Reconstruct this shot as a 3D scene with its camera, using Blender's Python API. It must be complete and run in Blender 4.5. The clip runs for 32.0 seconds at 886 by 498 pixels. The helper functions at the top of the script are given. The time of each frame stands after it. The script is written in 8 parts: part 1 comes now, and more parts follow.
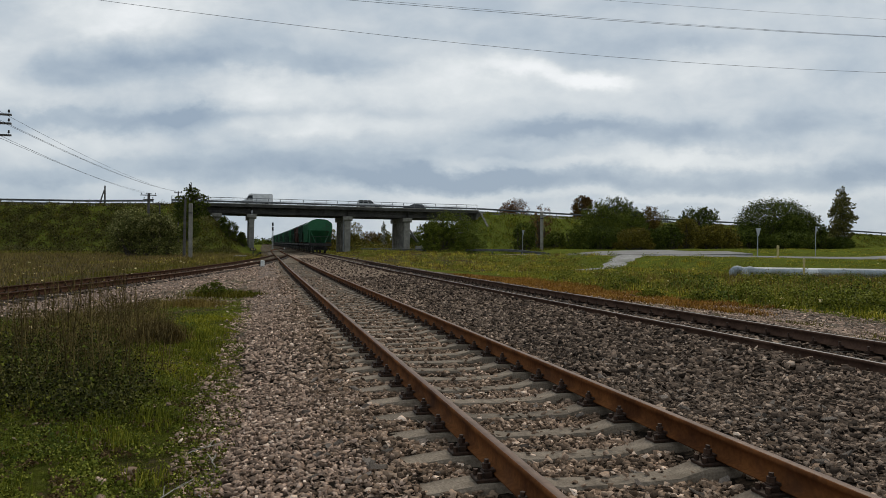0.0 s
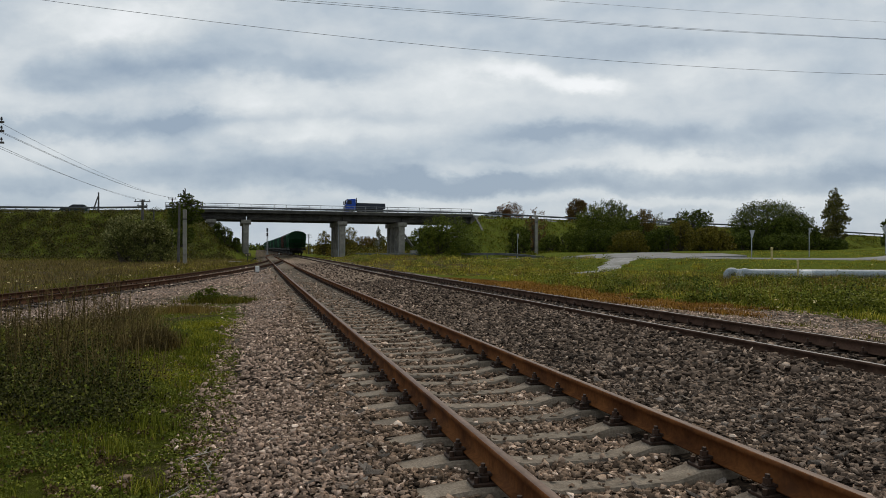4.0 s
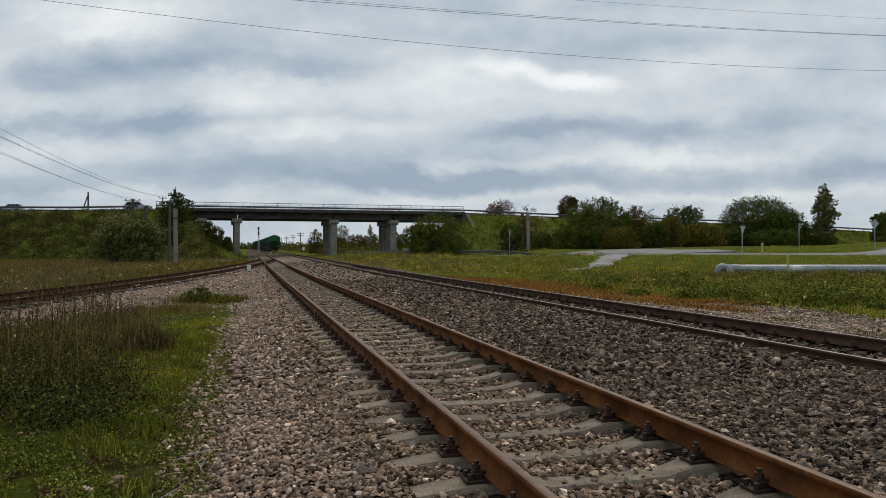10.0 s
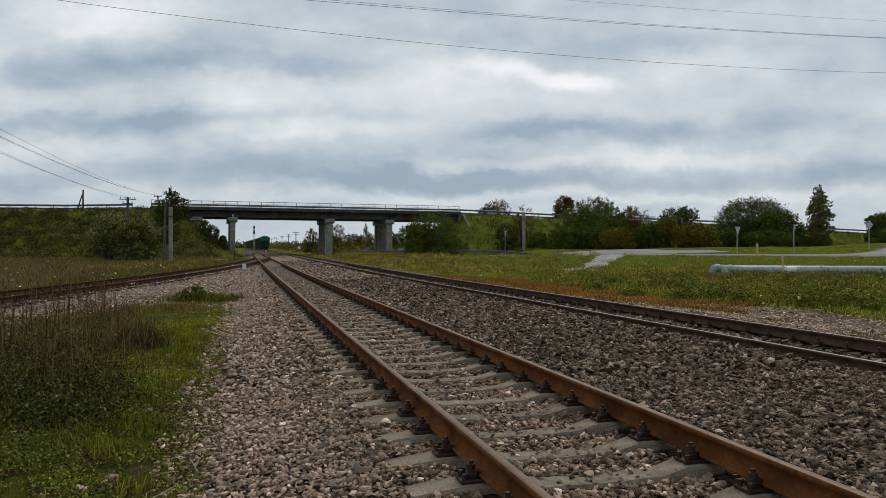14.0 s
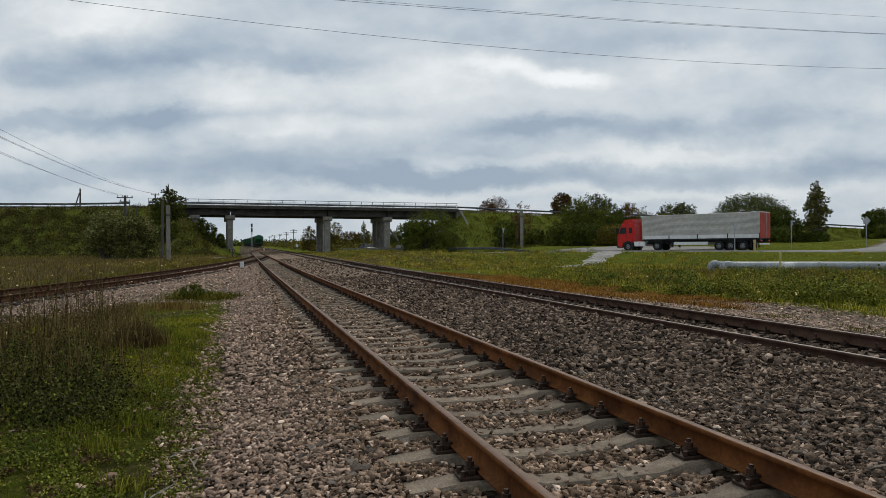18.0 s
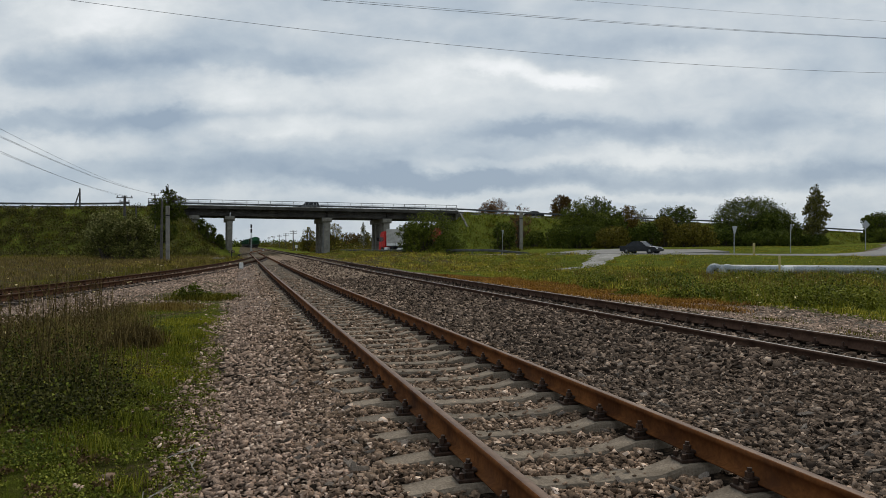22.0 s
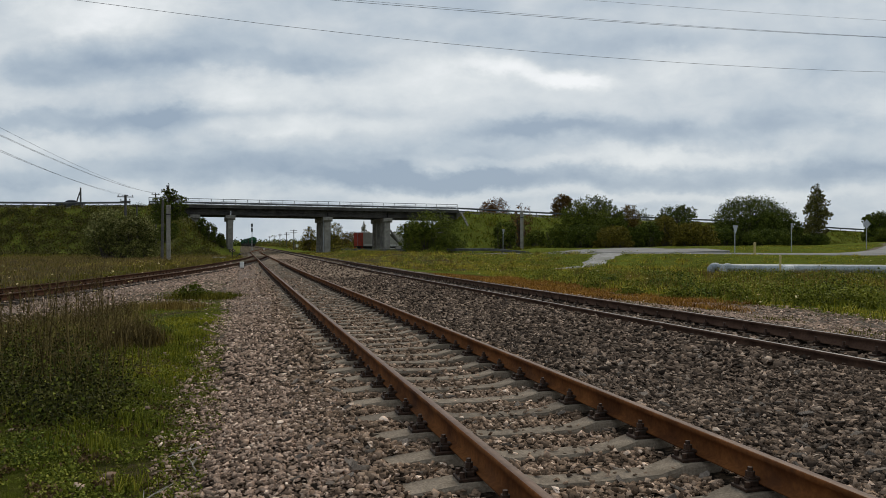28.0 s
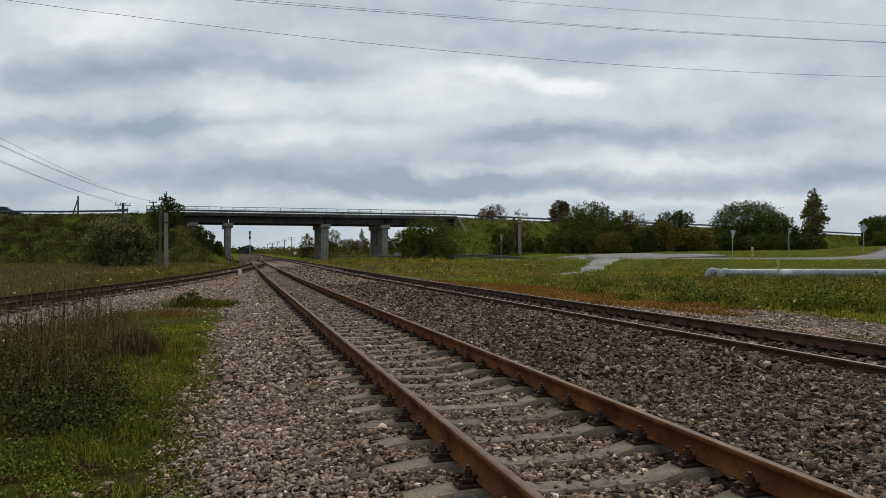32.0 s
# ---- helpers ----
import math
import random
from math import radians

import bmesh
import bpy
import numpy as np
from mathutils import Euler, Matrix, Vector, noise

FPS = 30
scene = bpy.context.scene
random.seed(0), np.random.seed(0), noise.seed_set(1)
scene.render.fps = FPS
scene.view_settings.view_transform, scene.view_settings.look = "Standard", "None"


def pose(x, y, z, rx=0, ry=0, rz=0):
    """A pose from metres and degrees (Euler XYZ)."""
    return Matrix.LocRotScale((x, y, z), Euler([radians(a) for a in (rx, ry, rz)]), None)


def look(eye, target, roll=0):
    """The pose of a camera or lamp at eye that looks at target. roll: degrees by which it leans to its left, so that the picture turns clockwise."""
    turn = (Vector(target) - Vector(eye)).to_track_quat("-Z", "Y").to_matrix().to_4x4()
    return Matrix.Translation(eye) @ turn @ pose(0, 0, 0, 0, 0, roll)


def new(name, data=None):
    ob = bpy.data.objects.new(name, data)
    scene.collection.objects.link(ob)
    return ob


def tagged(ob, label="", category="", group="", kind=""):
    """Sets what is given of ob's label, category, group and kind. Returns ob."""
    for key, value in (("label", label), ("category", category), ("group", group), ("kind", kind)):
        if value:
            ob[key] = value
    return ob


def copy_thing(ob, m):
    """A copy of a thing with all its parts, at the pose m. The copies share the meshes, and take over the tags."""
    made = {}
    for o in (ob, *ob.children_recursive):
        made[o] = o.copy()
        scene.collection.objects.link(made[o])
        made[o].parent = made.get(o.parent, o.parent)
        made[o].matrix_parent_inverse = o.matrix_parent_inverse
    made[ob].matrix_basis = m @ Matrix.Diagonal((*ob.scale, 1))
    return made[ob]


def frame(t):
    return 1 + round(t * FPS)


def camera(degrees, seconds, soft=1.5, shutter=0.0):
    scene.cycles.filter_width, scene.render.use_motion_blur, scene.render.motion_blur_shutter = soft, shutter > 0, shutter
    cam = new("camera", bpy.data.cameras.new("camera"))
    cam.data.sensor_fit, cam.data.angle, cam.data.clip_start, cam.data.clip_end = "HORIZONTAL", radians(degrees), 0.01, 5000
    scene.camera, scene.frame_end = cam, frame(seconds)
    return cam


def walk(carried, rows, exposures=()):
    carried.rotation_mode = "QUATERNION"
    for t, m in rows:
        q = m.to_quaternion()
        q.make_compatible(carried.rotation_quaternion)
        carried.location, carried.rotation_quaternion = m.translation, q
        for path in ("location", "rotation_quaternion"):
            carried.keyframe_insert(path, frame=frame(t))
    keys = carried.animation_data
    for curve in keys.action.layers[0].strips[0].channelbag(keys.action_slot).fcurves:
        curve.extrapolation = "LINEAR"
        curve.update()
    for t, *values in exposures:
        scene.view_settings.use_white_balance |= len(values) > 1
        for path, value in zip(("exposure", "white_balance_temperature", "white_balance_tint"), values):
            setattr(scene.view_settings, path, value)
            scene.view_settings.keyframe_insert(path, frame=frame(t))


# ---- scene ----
# camera held in the hand beside the siding; it only turns a little
cam = camera(62.19, 32.0, soft=0.55)
EYE = (0.0, 0.0, 1.275)
TURNS = [
    (0, 89.865, -0.497, 1.515), (0.5, 89.955, -0.413, 1.578), (1, 90.032, -0.483, 1.913),
    (1.5, 90.064, -0.348, 1.892), (2, 90.073, -0.138, 1.852), (2.5, 90.065, -0.096, 1.716),
    (3, 90.092, -0.094, 1.442), (3.5, 90.211, -0.132, 1.197), (5.5, 90.123, 0.069, 1.030),
    (6, 90.151, -0.011, 0.976), (6.5, 90.119, 0.049, 0.842), (7, 90.094, 0.078, 0.858),
    (7.5, 90.151, 0.063, 0.801), (8, 90.199, 0.122, 0.736), (8.5, 90.059, 0.123, 0.664),
    (9, 89.996, 0.107, 0.565), (9.5, 90.023, 0.274, 0.501), (10, 90.010, 0.312, 0.491),
    (10.5, 90.091, 0.155, 0.495), (11, 90.169, 0.168, 0.419), (11.5, 90.029, -0.001, 0.263),
    (12, 90.007, -0.076, 0.175), (12.5, 90.068, -0.031, 0.128), (13, 90.002, -0.078, 0.048),
    (13.5, 89.952, 0.093, 0.045), (14, 89.983, 0.093, 0.156), (14.5, 89.919, 0.047, 0.272),
    (16.5, 89.943, 0.194, 0.288), (17, 89.849, 0.139, 0.184), (17.5, 89.816, 0.214, 0.044),
    (18, 89.771, 0.301, -0.007), (18.5, 89.742, 0.194, 0.041), (19, 89.737, 0.055, 0.058),
    (19.5, 89.722, -0.043, 0.077), (20, 89.777, 0.136, 0.008), (20.5, 89.708, 0.014, -0.028),
    (21, 89.715, 0.141, -0.048), (21.5, 89.821, 0.068, -0.025), (22, 89.907, 0.006, -0.051),
    (22.5, 89.901, 0.129, -0.036), (23, 89.862, 0.047, -0.068), (23.5, 89.792, 0.215, -0.074),
    (24, 89.797, 0.198, -0.069), (24.5, 89.823, 0.215, -0.068), (25, 89.767, 0.208, -0.076),
    (25.5, 89.748, 0.228, -0.072), (27.5, 89.695, 0.095, -0.122), (28, 89.846, -0.000, 0.000),
    (28.5, 90.007, 0.070, 0.063), (29, 90.066, 0.227, 0.068), (29.5, 90.231, 0.267, 0.057),
    (30, 90.264, 0.235, 0.024), (30.5, 90.286, 0.034, -0.046), (31, 90.457, 0.096, -0.014),
    (31.5, 90.448, 0.098, -0.069), (32, 90.351, 0.318, -0.154),
]
walk(cam, [(t, pose(*EYE, rx, ry, rz)) for t, rx, ry, rz in TURNS])

# ---- world and light: overcast autumn noon ----
world = bpy.data.worlds.new("overcast_sky")
scene.world = world
world.use_nodes = True
wt = world.node_tree
wt.nodes.clear()


def wn(kind, **values):
    n = wt.nodes.new(kind)
    for key, value in values.items():
        n.inputs[key].default_value = value
    return n


def wmath(op, a, b=None):
    n = wt.nodes.new("ShaderNodeMath")
    n.operation = op
    for i, v in enumerate((a, b)):
        if v is None:
            continue
        if isinstance(v, (int, float)):
            n.inputs[i].default_value = v
        else:
            wt.links.new(v, n.inputs[i])
    return n.outputs[0]


def wramp(value, stops):
    n = wt.nodes.new("ShaderNodeValToRGB")
    wt.links.new(value, n.inputs[0])
    el = n.color_ramp.elements
    while len(el) < len(stops):
        el.new(0.5)
    for e, (p, c) in zip(el, stops):
        e.position, e.color = p, (*c, 1)
    return n.outputs[0]


wgeo = wt.nodes.new("ShaderNodeTexCoord")
wsep = wt.nodes.new("ShaderNodeSeparateXYZ")
wt.links.new(wgeo.outputs["Generated"], wsep.inputs[0])


def wnoise(vec, scale, offset, stretch, detail, rough, distort=0.0):
    mp = wn("ShaderNodeMapping")
    mp.inputs["Location"].default_value = offset
    mp.inputs["Scale"].default_value = stretch
    wt.links.new(vec, mp.inputs[0])
    n = wn("ShaderNodeTexNoise", Scale=scale, Detail=detail, Roughness=rough, Distortion=distort)
    wt.links.new(mp.outputs[0], n.inputs["Vector"])
    return n.outputs[0]


# bearing and rise of the sky's direction, as slopes from the direction of the view
w_ahead = wmath("ADD", wmath("ABSOLUTE", wsep.outputs[1]), 0.08)
w_u = wmath("DIVIDE", wsep.outputs[0], w_ahead)
w_v = wmath("DIVIDE", wmath("ABSOLUTE", wsep.outputs[2]), w_ahead)
w_uv = wt.nodes.new("ShaderNodeCombineXYZ")
wt.links.new(w_u, w_uv.inputs[0])
wt.links.new(w_v, w_uv.inputs[1])
w_vec = w_uv.outputs[0]
warp_u = wmath("MULTIPLY", wmath("SUBTRACT", wnoise(w_vec, 5.0, (2.0, 5.0, 0), (1, 1.7, 1), 7, 0.62), 0.5), 0.17)
warp_v = wmath("MULTIPLY", wmath("SUBTRACT", wnoise(w_vec, 6.5, (9.0, 1.0, 0), (1, 1.5, 1), 7, 0.62), 0.5), 0.075)
w_u2, w_v2 = wmath("ADD", w_u, warp_u), wmath("ADD", w_v, warp_v)
# cloud masses: bearing, rise, half width, half height, how much brighter or darker
BRIGHT = [(-0.41, 0.292, 0.10, 0.026, 0.46), (-0.59, 0.222, 0.055, 0.035, 0.32), (-0.53, 0.185, 0.08, 0.018, 0.20), (-0.215, 0.194, 0.14, 0.020, 0.40), (-0.19, 0.152, 0.14, 0.012, 0.30),
          (-0.48, 0.126, 0.09, 0.013, 0.22), (-0.03, 0.222, 0.07, 0.028, 0.26), (0.056, 0.222, 0.045, 0.013, 0.38), (0.145, 0.209, 0.055, 0.012, 0.48), (0.14, 0.190, 0.17, 0.035, 0.16),
          (0.32, 0.227, 0.07, 0.018, 0.24), (0.549, 0.170, 0.06, 0.018, 0.28), (0.30, 0.117, 0.13, 0.008, 0.28), (0.10, 0.108, 0.15, 0.006, 0.20), (0.22, 0.064, 0.40, 0.006, 0.16), (-0.40, 0.070, 0.12, 0.007, 0.12)]
DARK = [(-0.46, 0.230, 0.11, 0.028, -0.20), (-0.34, 0.158, 0.055, 0.018, -0.34), (-0.47, 0.157, 0.12, 0.012, -0.23), (-0.22, 0.232, 0.24, 0.012, -0.16), (-0.17, 0.098, 0.20, 0.022, -0.36),
        (0.225, 0.147, 0.16, 0.014, -0.31), (0.08, 0.150, 0.10, 0.010, -0.17), (0.04, 0.084, 0.17, 0.014, -0.33), (0.38, 0.088, 0.18, 0.014, -0.27), (0.46, 0.156, 0.09, 0.015, -0.17),
        (0.22, 0.256, 0.16, 0.014, -0.12), (0.57, 0.095, 0.07, 0.012, -0.16), (-0.575, 0.086, 0.09, 0.013, -0.16), (0.04, 0.31, 0.14, 0.016, -0.08)]
total = None
for cu_, cv_, ru_, rv_, amount in BRIGHT + DARK:
    a_ = wmath("MULTIPLY", wmath("SUBTRACT", w_u2, cu_), 1 / ru_)
    b_ = wmath("MULTIPLY", wmath("SUBTRACT", w_v2, cv_), 1 / rv_)
    q_ = wmath("ADD", wmath("MULTIPLY", a_, a_), wmath("MULTIPLY", b_, b_))
    e_ = wmath("MULTIPLY", amount, wmath("POWER", 0.5, wmath("POWER", q_, 1.5)))
    total = e_ if total is None else wmath("ADD", total, e_)
w_fine = wnoise(w_vec, 7.0, (3.0, 0.4, 0), (1.0, 2.0, 1), 4, 0.5)
w_big = wnoise(w_vec, 2.4, (1.0, 7.4, 0), (1.0, 1.8, 1), 3, 0.5)
w_puff = wnoise(w_vec, 15.0, (0.3, 5.1, 0), (1.0, 1.7, 1), 6, 0.58, 0.3)
w_mix = wmath("ADD", wmath("ADD", wmath("MULTIPLY", w_fine, 0.62), wmath("MULTIPLY", w_big, 0.34)), wmath("MULTIPLY", w_puff, 0.46))
cloud = wmath("ADD", w_mix, wmath("ADD", total, -0.325))
cloud_colour = wramp(cloud, [(0.0, (0.33, 0.415, 0.52)), (0.28, (0.475, 0.555, 0.635)), (0.5, (0.615, 0.675, 0.725)), (0.74, (0.755, 0.80, 0.825)), (1.0, (0.94, 0.965, 0.985))])
w_sky = wt.nodes.new("ShaderNodeTexSky")
w_sky.sky_type, w_sky.sun_disc = "NISHITA", False
w_sky.sun_elevation, w_sky.sun_rotation = radians(34), radians(20)
w_skyb = wt.nodes.new("ShaderNodeBackground")
wt.links.new(w_sky.outputs[0], w_skyb.inputs[0])
w_skyb.inputs[1].default_value = 0.05
w_cloudb = wt.nodes.new("ShaderNodeBackground")
wt.links.new(cloud_colour, w_cloudb.inputs[0])
w_cloudb.inputs[1].default_value = 0.98
w_add = wt.nodes.new("ShaderNodeMixShader")
w_add.inputs[0].default_value = 0.93
wt.links.new(w_skyb.outputs[0], w_add.inputs[1])
wt.links.new(w_cloudb.outputs[0], w_add.inputs[2])
w_out = wt.nodes.new("ShaderNodeOutputWorld")
wt.links.new(w_add.outputs[0], w_out.inputs[0])

sun_data = bpy.data.lights.new("sun", "SUN")
sun_data.energy, sun_data.angle, sun_data.color = 1.3, radians(22), (1.0, 0.87, 0.70)
sun = new("sun", sun_data)
sun.matrix_world = look((22, 55, 60), (0, 0, 0))
scene.view_settings.exposure = 0.0

# ---- materials ----
def nodes_of(name):
    m = bpy.data.materials.new(name)
    m.use_nodes = True
    return m, m.node_tree, m.node_tree.nodes["Principled BSDF"]


def link(tree, a, b):
    tree.links.new(a, b)


def noise_node(tree, scale, detail=4.0, rough=0.55, vector=None, distort=0.0):
    n = tree.nodes.new("ShaderNodeTexNoise")
    n.inputs["Scale"].default_value = scale
    n.inputs["Detail"].default_value = detail
    n.inputs["Roughness"].default_value = rough
    n.inputs["Distortion"].default_value = distort
    if vector is not None:
        link(tree, vector, n.inputs["Vector"])
    return n.outputs[0]


def ramp_node(tree, value, stops):
    n = tree.nodes.new("ShaderNodeValToRGB")
    link(tree, value, n.inputs[0])
    el = n.color_ramp.elements
    while len(el) < len(stops):
        el.new(0.5)
    for e, (p, c) in zip(el, stops):
        e.position, e.color = p, (*c, 1)
    return n.outputs[0]


def mix_node(tree, fac, a, b, mode="MIX"):
    n = tree.nodes.new("ShaderNodeMix")
    n.data_type, n.blend_type = "RGBA", mode
    for sock, v in ((n.inputs[0], fac), (n.inputs[6], a), (n.inputs[7], b)):
        if isinstance(v, (int, float)):
            sock.default_value = v
        elif isinstance(v, tuple):
            sock.default_value = (*v, 1)
        else:
            link(tree, v, sock)
    return n.outputs[2]


def place_vector(tree, kind="Object"):
    return tree.nodes.new("ShaderNodeTexCoord").outputs[kind]


def bump_node(tree, bsdf, height, strength, distance):
    b = tree.nodes.new("ShaderNodeBump")
    b.inputs["Strength"].default_value, b.inputs["Distance"].default_value = strength, distance
    link(tree, height, b.inputs["Height"])
    link(tree, b.outputs[0], bsdf.inputs["Normal"])


def surface(name, dark, light, scale, rough=0.8, metal=0.0, grain=0.0, bump=0.3, dist=0.01, stain=None, stain_at=(0.55, 0.7), vary=0.0, island=0.0, coord="Object", spec=0.25):
    """A worn surface: two tones by a coarse noise, a fine grain, an optional stain, and a change from object or island to the next."""
    m, t, b = nodes_of(name)
    v = place_vector(t, coord)
    col = ramp_node(t, noise_node(t, scale, 5, 0.6, v), [(0.3, dark), (0.7, light)])
    fine = noise_node(t, scale * 9, 3, 0.6, v)
    if grain:
        col = mix_node(t, grain, col, ramp_node(t, fine, [(0.3, (0.25, 0.25, 0.25)), (0.7, (0.85, 0.85, 0.85))]), "OVERLAY")
    if stain:
        col = mix_node(t, ramp_node(t, noise_node(t, scale * 0.35, 6, 0.65, v, 0.4), [(stain_at[0], (0, 0, 0)), (stain_at[1], (1, 1, 1))]), col, stain)
    for amount, node, sock in ((vary, "ShaderNodeObjectInfo", "Random"), (island, "ShaderNodeNewGeometry", "Random Per Island")):
        if amount:
            r = t.nodes.new(node).outputs[sock]
            lo, hi = 0.5 - amount / 2, 0.5 + amount / 2
            col = mix_node(t, 1.0, col, ramp_node(t, r, [(0.0, (lo, lo, lo)), (1.0, (hi, hi, hi))]), "OVERLAY")
    link(t, col, b.inputs["Base Color"])
    b.inputs["Roughness"].default_value, b.inputs["Metallic"].default_value = rough, metal
    b.inputs["Specular IOR Level"].default_value = spec
    if bump:
        bump_node(t, b, fine, bump, dist)
    return m


def stone_mat(name, stops, scale=40):
    """Broken stone: each piece its own tone."""
    m, t, b = nodes_of(name)
    r = t.nodes.new("ShaderNodeNewGeometry").outputs["Random Per Island"]
    stops = [(p, (c[0] * 1.92, c[1] * 1.59, c[2] * 1.36)) for p, c in stops]
    col = ramp_node(t, r, stops)
    v = place_vector(t)
    col = mix_node(t, 0.4, col, ramp_node(t, noise_node(t, scale * 2.5, 3, 0.65, v), [(0.3, (0.25, 0.25, 0.25)), (0.72, (0.75, 0.75, 0.75))]), "OVERLAY")
    col = mix_node(t, 0.35, col, ramp_node(t, noise_node(t, 0.6, 3, 0.6, v), [(0.3, (0.3, 0.3, 0.3)), (0.7, (0.7, 0.7, 0.7))]), "OVERLAY")
    link(t, col, b.inputs["Base Color"])
    b.inputs["Roughness"].default_value = 0.88
    b.inputs["Specular IOR Level"].default_value = 0.1
    bump_node(t, b, noise_node(t, scale * 3, 3, 0.6, v), 0.35, 0.006)
    return m


def leaf_mat(name, stops, through_light=0.12):
    m, t, b = nodes_of(name)
    r = t.nodes.new("ShaderNodeNewGeometry").outputs["Random Per Island"]
    v = place_vector(t)
    n = noise_node(t, 0.7, 3, 0.6, v)
    add = t.nodes.new("ShaderNodeMath")
    add.operation = "MULTIPLY_ADD"
    link(t, r, add.inputs[0])
    add.inputs[1].default_value = 0.6
    half = t.nodes.new("ShaderNodeMath")
    half.operation = "MULTIPLY_ADD"
    link(t, n, half.inputs[0])
    half.inputs[1].default_value, half.inputs[2].default_value = 0.8, -0.2
    link(t, half.outputs[0], add.inputs[2])
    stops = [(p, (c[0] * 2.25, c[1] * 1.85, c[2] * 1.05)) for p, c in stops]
    # Lowest tone cut further: shade inside the foliage, put into leaf colour.
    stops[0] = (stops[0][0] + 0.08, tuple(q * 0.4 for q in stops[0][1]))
    link(t, ramp_node(t, add.outputs[0], stops), b.inputs["Base Color"])
    b.inputs["Roughness"].default_value = 0.6
    b.inputs["Specular IOR Level"].default_value = 0.05
    return m


CONCRETE = surface("weathered_concrete", (0.145, 0.135, 0.113), (0.28, 0.263, 0.225), 1.3, 0.85, grain=0.35, stain=(0.13, 0.125, 0.115), stain_at=(0.52, 0.75), bump=0.25, dist=0.01)
# Stained concrete of deck and girders; underdeck shade is mixed into its dark tone.
CONCRETE_DARK = surface("stained_shaded_concrete", (0.030, 0.028, 0.025), (0.080, 0.074, 0.065), 0.8, 0.85, grain=0.35, stain=(0.03, 0.029, 0.027), bump=0.25, dist=0.01)
SLEEPER = surface("sleeper_concrete", (0.125, 0.098, 0.070), (0.262, 0.212, 0.158), 7.0, 0.9, grain=0.5, stain=(0.10, 0.075, 0.055), bump=0.5, dist=0.006, vary=0.25)
SLEEPER_DARK = surface("oily_sleeper_concrete", (0.05, 0.040, 0.032), (0.125, 0.102, 0.082), 7.0, 0.9, grain=0.5, stain=(0.04, 0.03, 0.025), bump=0.5, dist=0.006, vary=0.3)
RAIL_RUST = surface("rusty_rail_steel", (0.060, 0.021, 0.007), (0.175, 0.066, 0.020), 3.0, 0.92, spec=0.08, grain=0.4, stain=(0.05, 0.026, 0.018), stain_at=(0.5, 0.8), bump=0.4, dist=0.003)
RAIL_HEAD = surface("rusty_rail_head", (0.095, 0.054, 0.034), (0.18, 0.112, 0.076), 2.2, 0.55, metal=0.2, grain=0.3, bump=0.15, dist=0.002)
RAIL_BROWN = surface("dark_rail_steel", (0.044, 0.024, 0.016), (0.100, 0.058, 0.040), 3.0, 0.9, grain=0.4, bump=0.4, dist=0.003, spec=0.08)
# Rust-brown steel of the left track, darkened in colour for its shadowed sides.
RAIL_SHADED = surface("shaded_brown_rail_steel", (0.032, 0.014, 0.007), (0.085, 0.040, 0.021), 3.0, 0.9, grain=0.4, bump=0.4, dist=0.003, spec=0.06)
RAIL_SHINE = surface("worn_rail_head", (0.15, 0.135, 0.125), (0.25, 0.23, 0.215), 2.0, 0.55, metal=0.3, grain=0.2, bump=0.1, dist=0.001)
FASTENING = surface("oily_rusted_fastening", (0.022, 0.014, 0.010), (0.065, 0.035, 0.022), 14.0, 0.6, metal=0.3, grain=0.4, bump=0.5, dist=0.004)
STEEL_GREY = surface("galvanised_steel", (0.27, 0.28, 0.29), (0.42, 0.43, 0.44), 1.5, 0.45, metal=0.5, grain=0.2, bump=0.1, dist=0.002)
PARAPET = surface("dull_painted_steel", (0.15, 0.155, 0.16), (0.25, 0.255, 0.26), 1.5, 0.55, metal=0.3, grain=0.2, bump=0.1, dist=0.002)
ASPHALT = surface("worn_asphalt", (0.17, 0.165, 0.155), (0.26, 0.25, 0.235), 0.6, 0.9, grain=0.3, bump=0.3, dist=0.01)
STONE_SIDING = stone_mat("siding_ballast_stone", [(0.0, (0.022, 0.0175, 0.0135)), (0.30, (0.080, 0.066, 0.052)), (0.75, (0.165, 0.137, 0.110)), (0.95, (0.25, 0.216, 0.182)), (1.0, (0.50, 0.47, 0.43))])
STONE_MAIN = stone_mat("main_ballast_stone", [(0.0, (0.007, 0.006, 0.0052)), (0.40, (0.050, 0.043, 0.0365)), (0.80, (0.110, 0.096, 0.082)), (0.95, (0.185, 0.164, 0.142)), (1.0, (0.27, 0.25, 0.225))])
# Main-line stone's darker tone, with the lens's corner darkening put into its colour.
STONE_DARKER = stone_mat("darker_main_ballast_stone", [(0.0, (0.006, 0.0052, 0.0045)), (0.40, (0.046, 0.039, 0.033)), (0.80, (0.104, 0.090, 0.077)), (0.95, (0.18, 0.159, 0.138)), (1.0, (0.25, 0.23, 0.205))])
STONE_PATH = stone_mat("path_gravel_stone", [(0.0, (0.030, 0.025, 0.0215)), (0.30, (0.130, 0.109, 0.092)), (0.75, (0.245, 0.210, 0.182)), (0.96, (0.33, 0.292, 0.260)), (1.0, (0.54, 0.52, 0.48))])

# ---- plan: the line runs away from the camera, turned a little to the left of its view ----
LINE = 15.36
_c, _s = math.cos(radians(LINE)), math.sin(radians(LINE))
rng = np.random.default_rng(7)


def at(o, s, z=0.0):
    """A place o metres to the right of the eye across the line and s metres along it; rail tops lie at 0."""
    return Vector((o * _c - s * _s, o * _s + s * _c, z))


def line_pose(o, s, z=0.0, turn=0.0):
    p = at(o, s, z)
    return pose(p.x, p.y, p.z, 0, 0, LINE + turn)


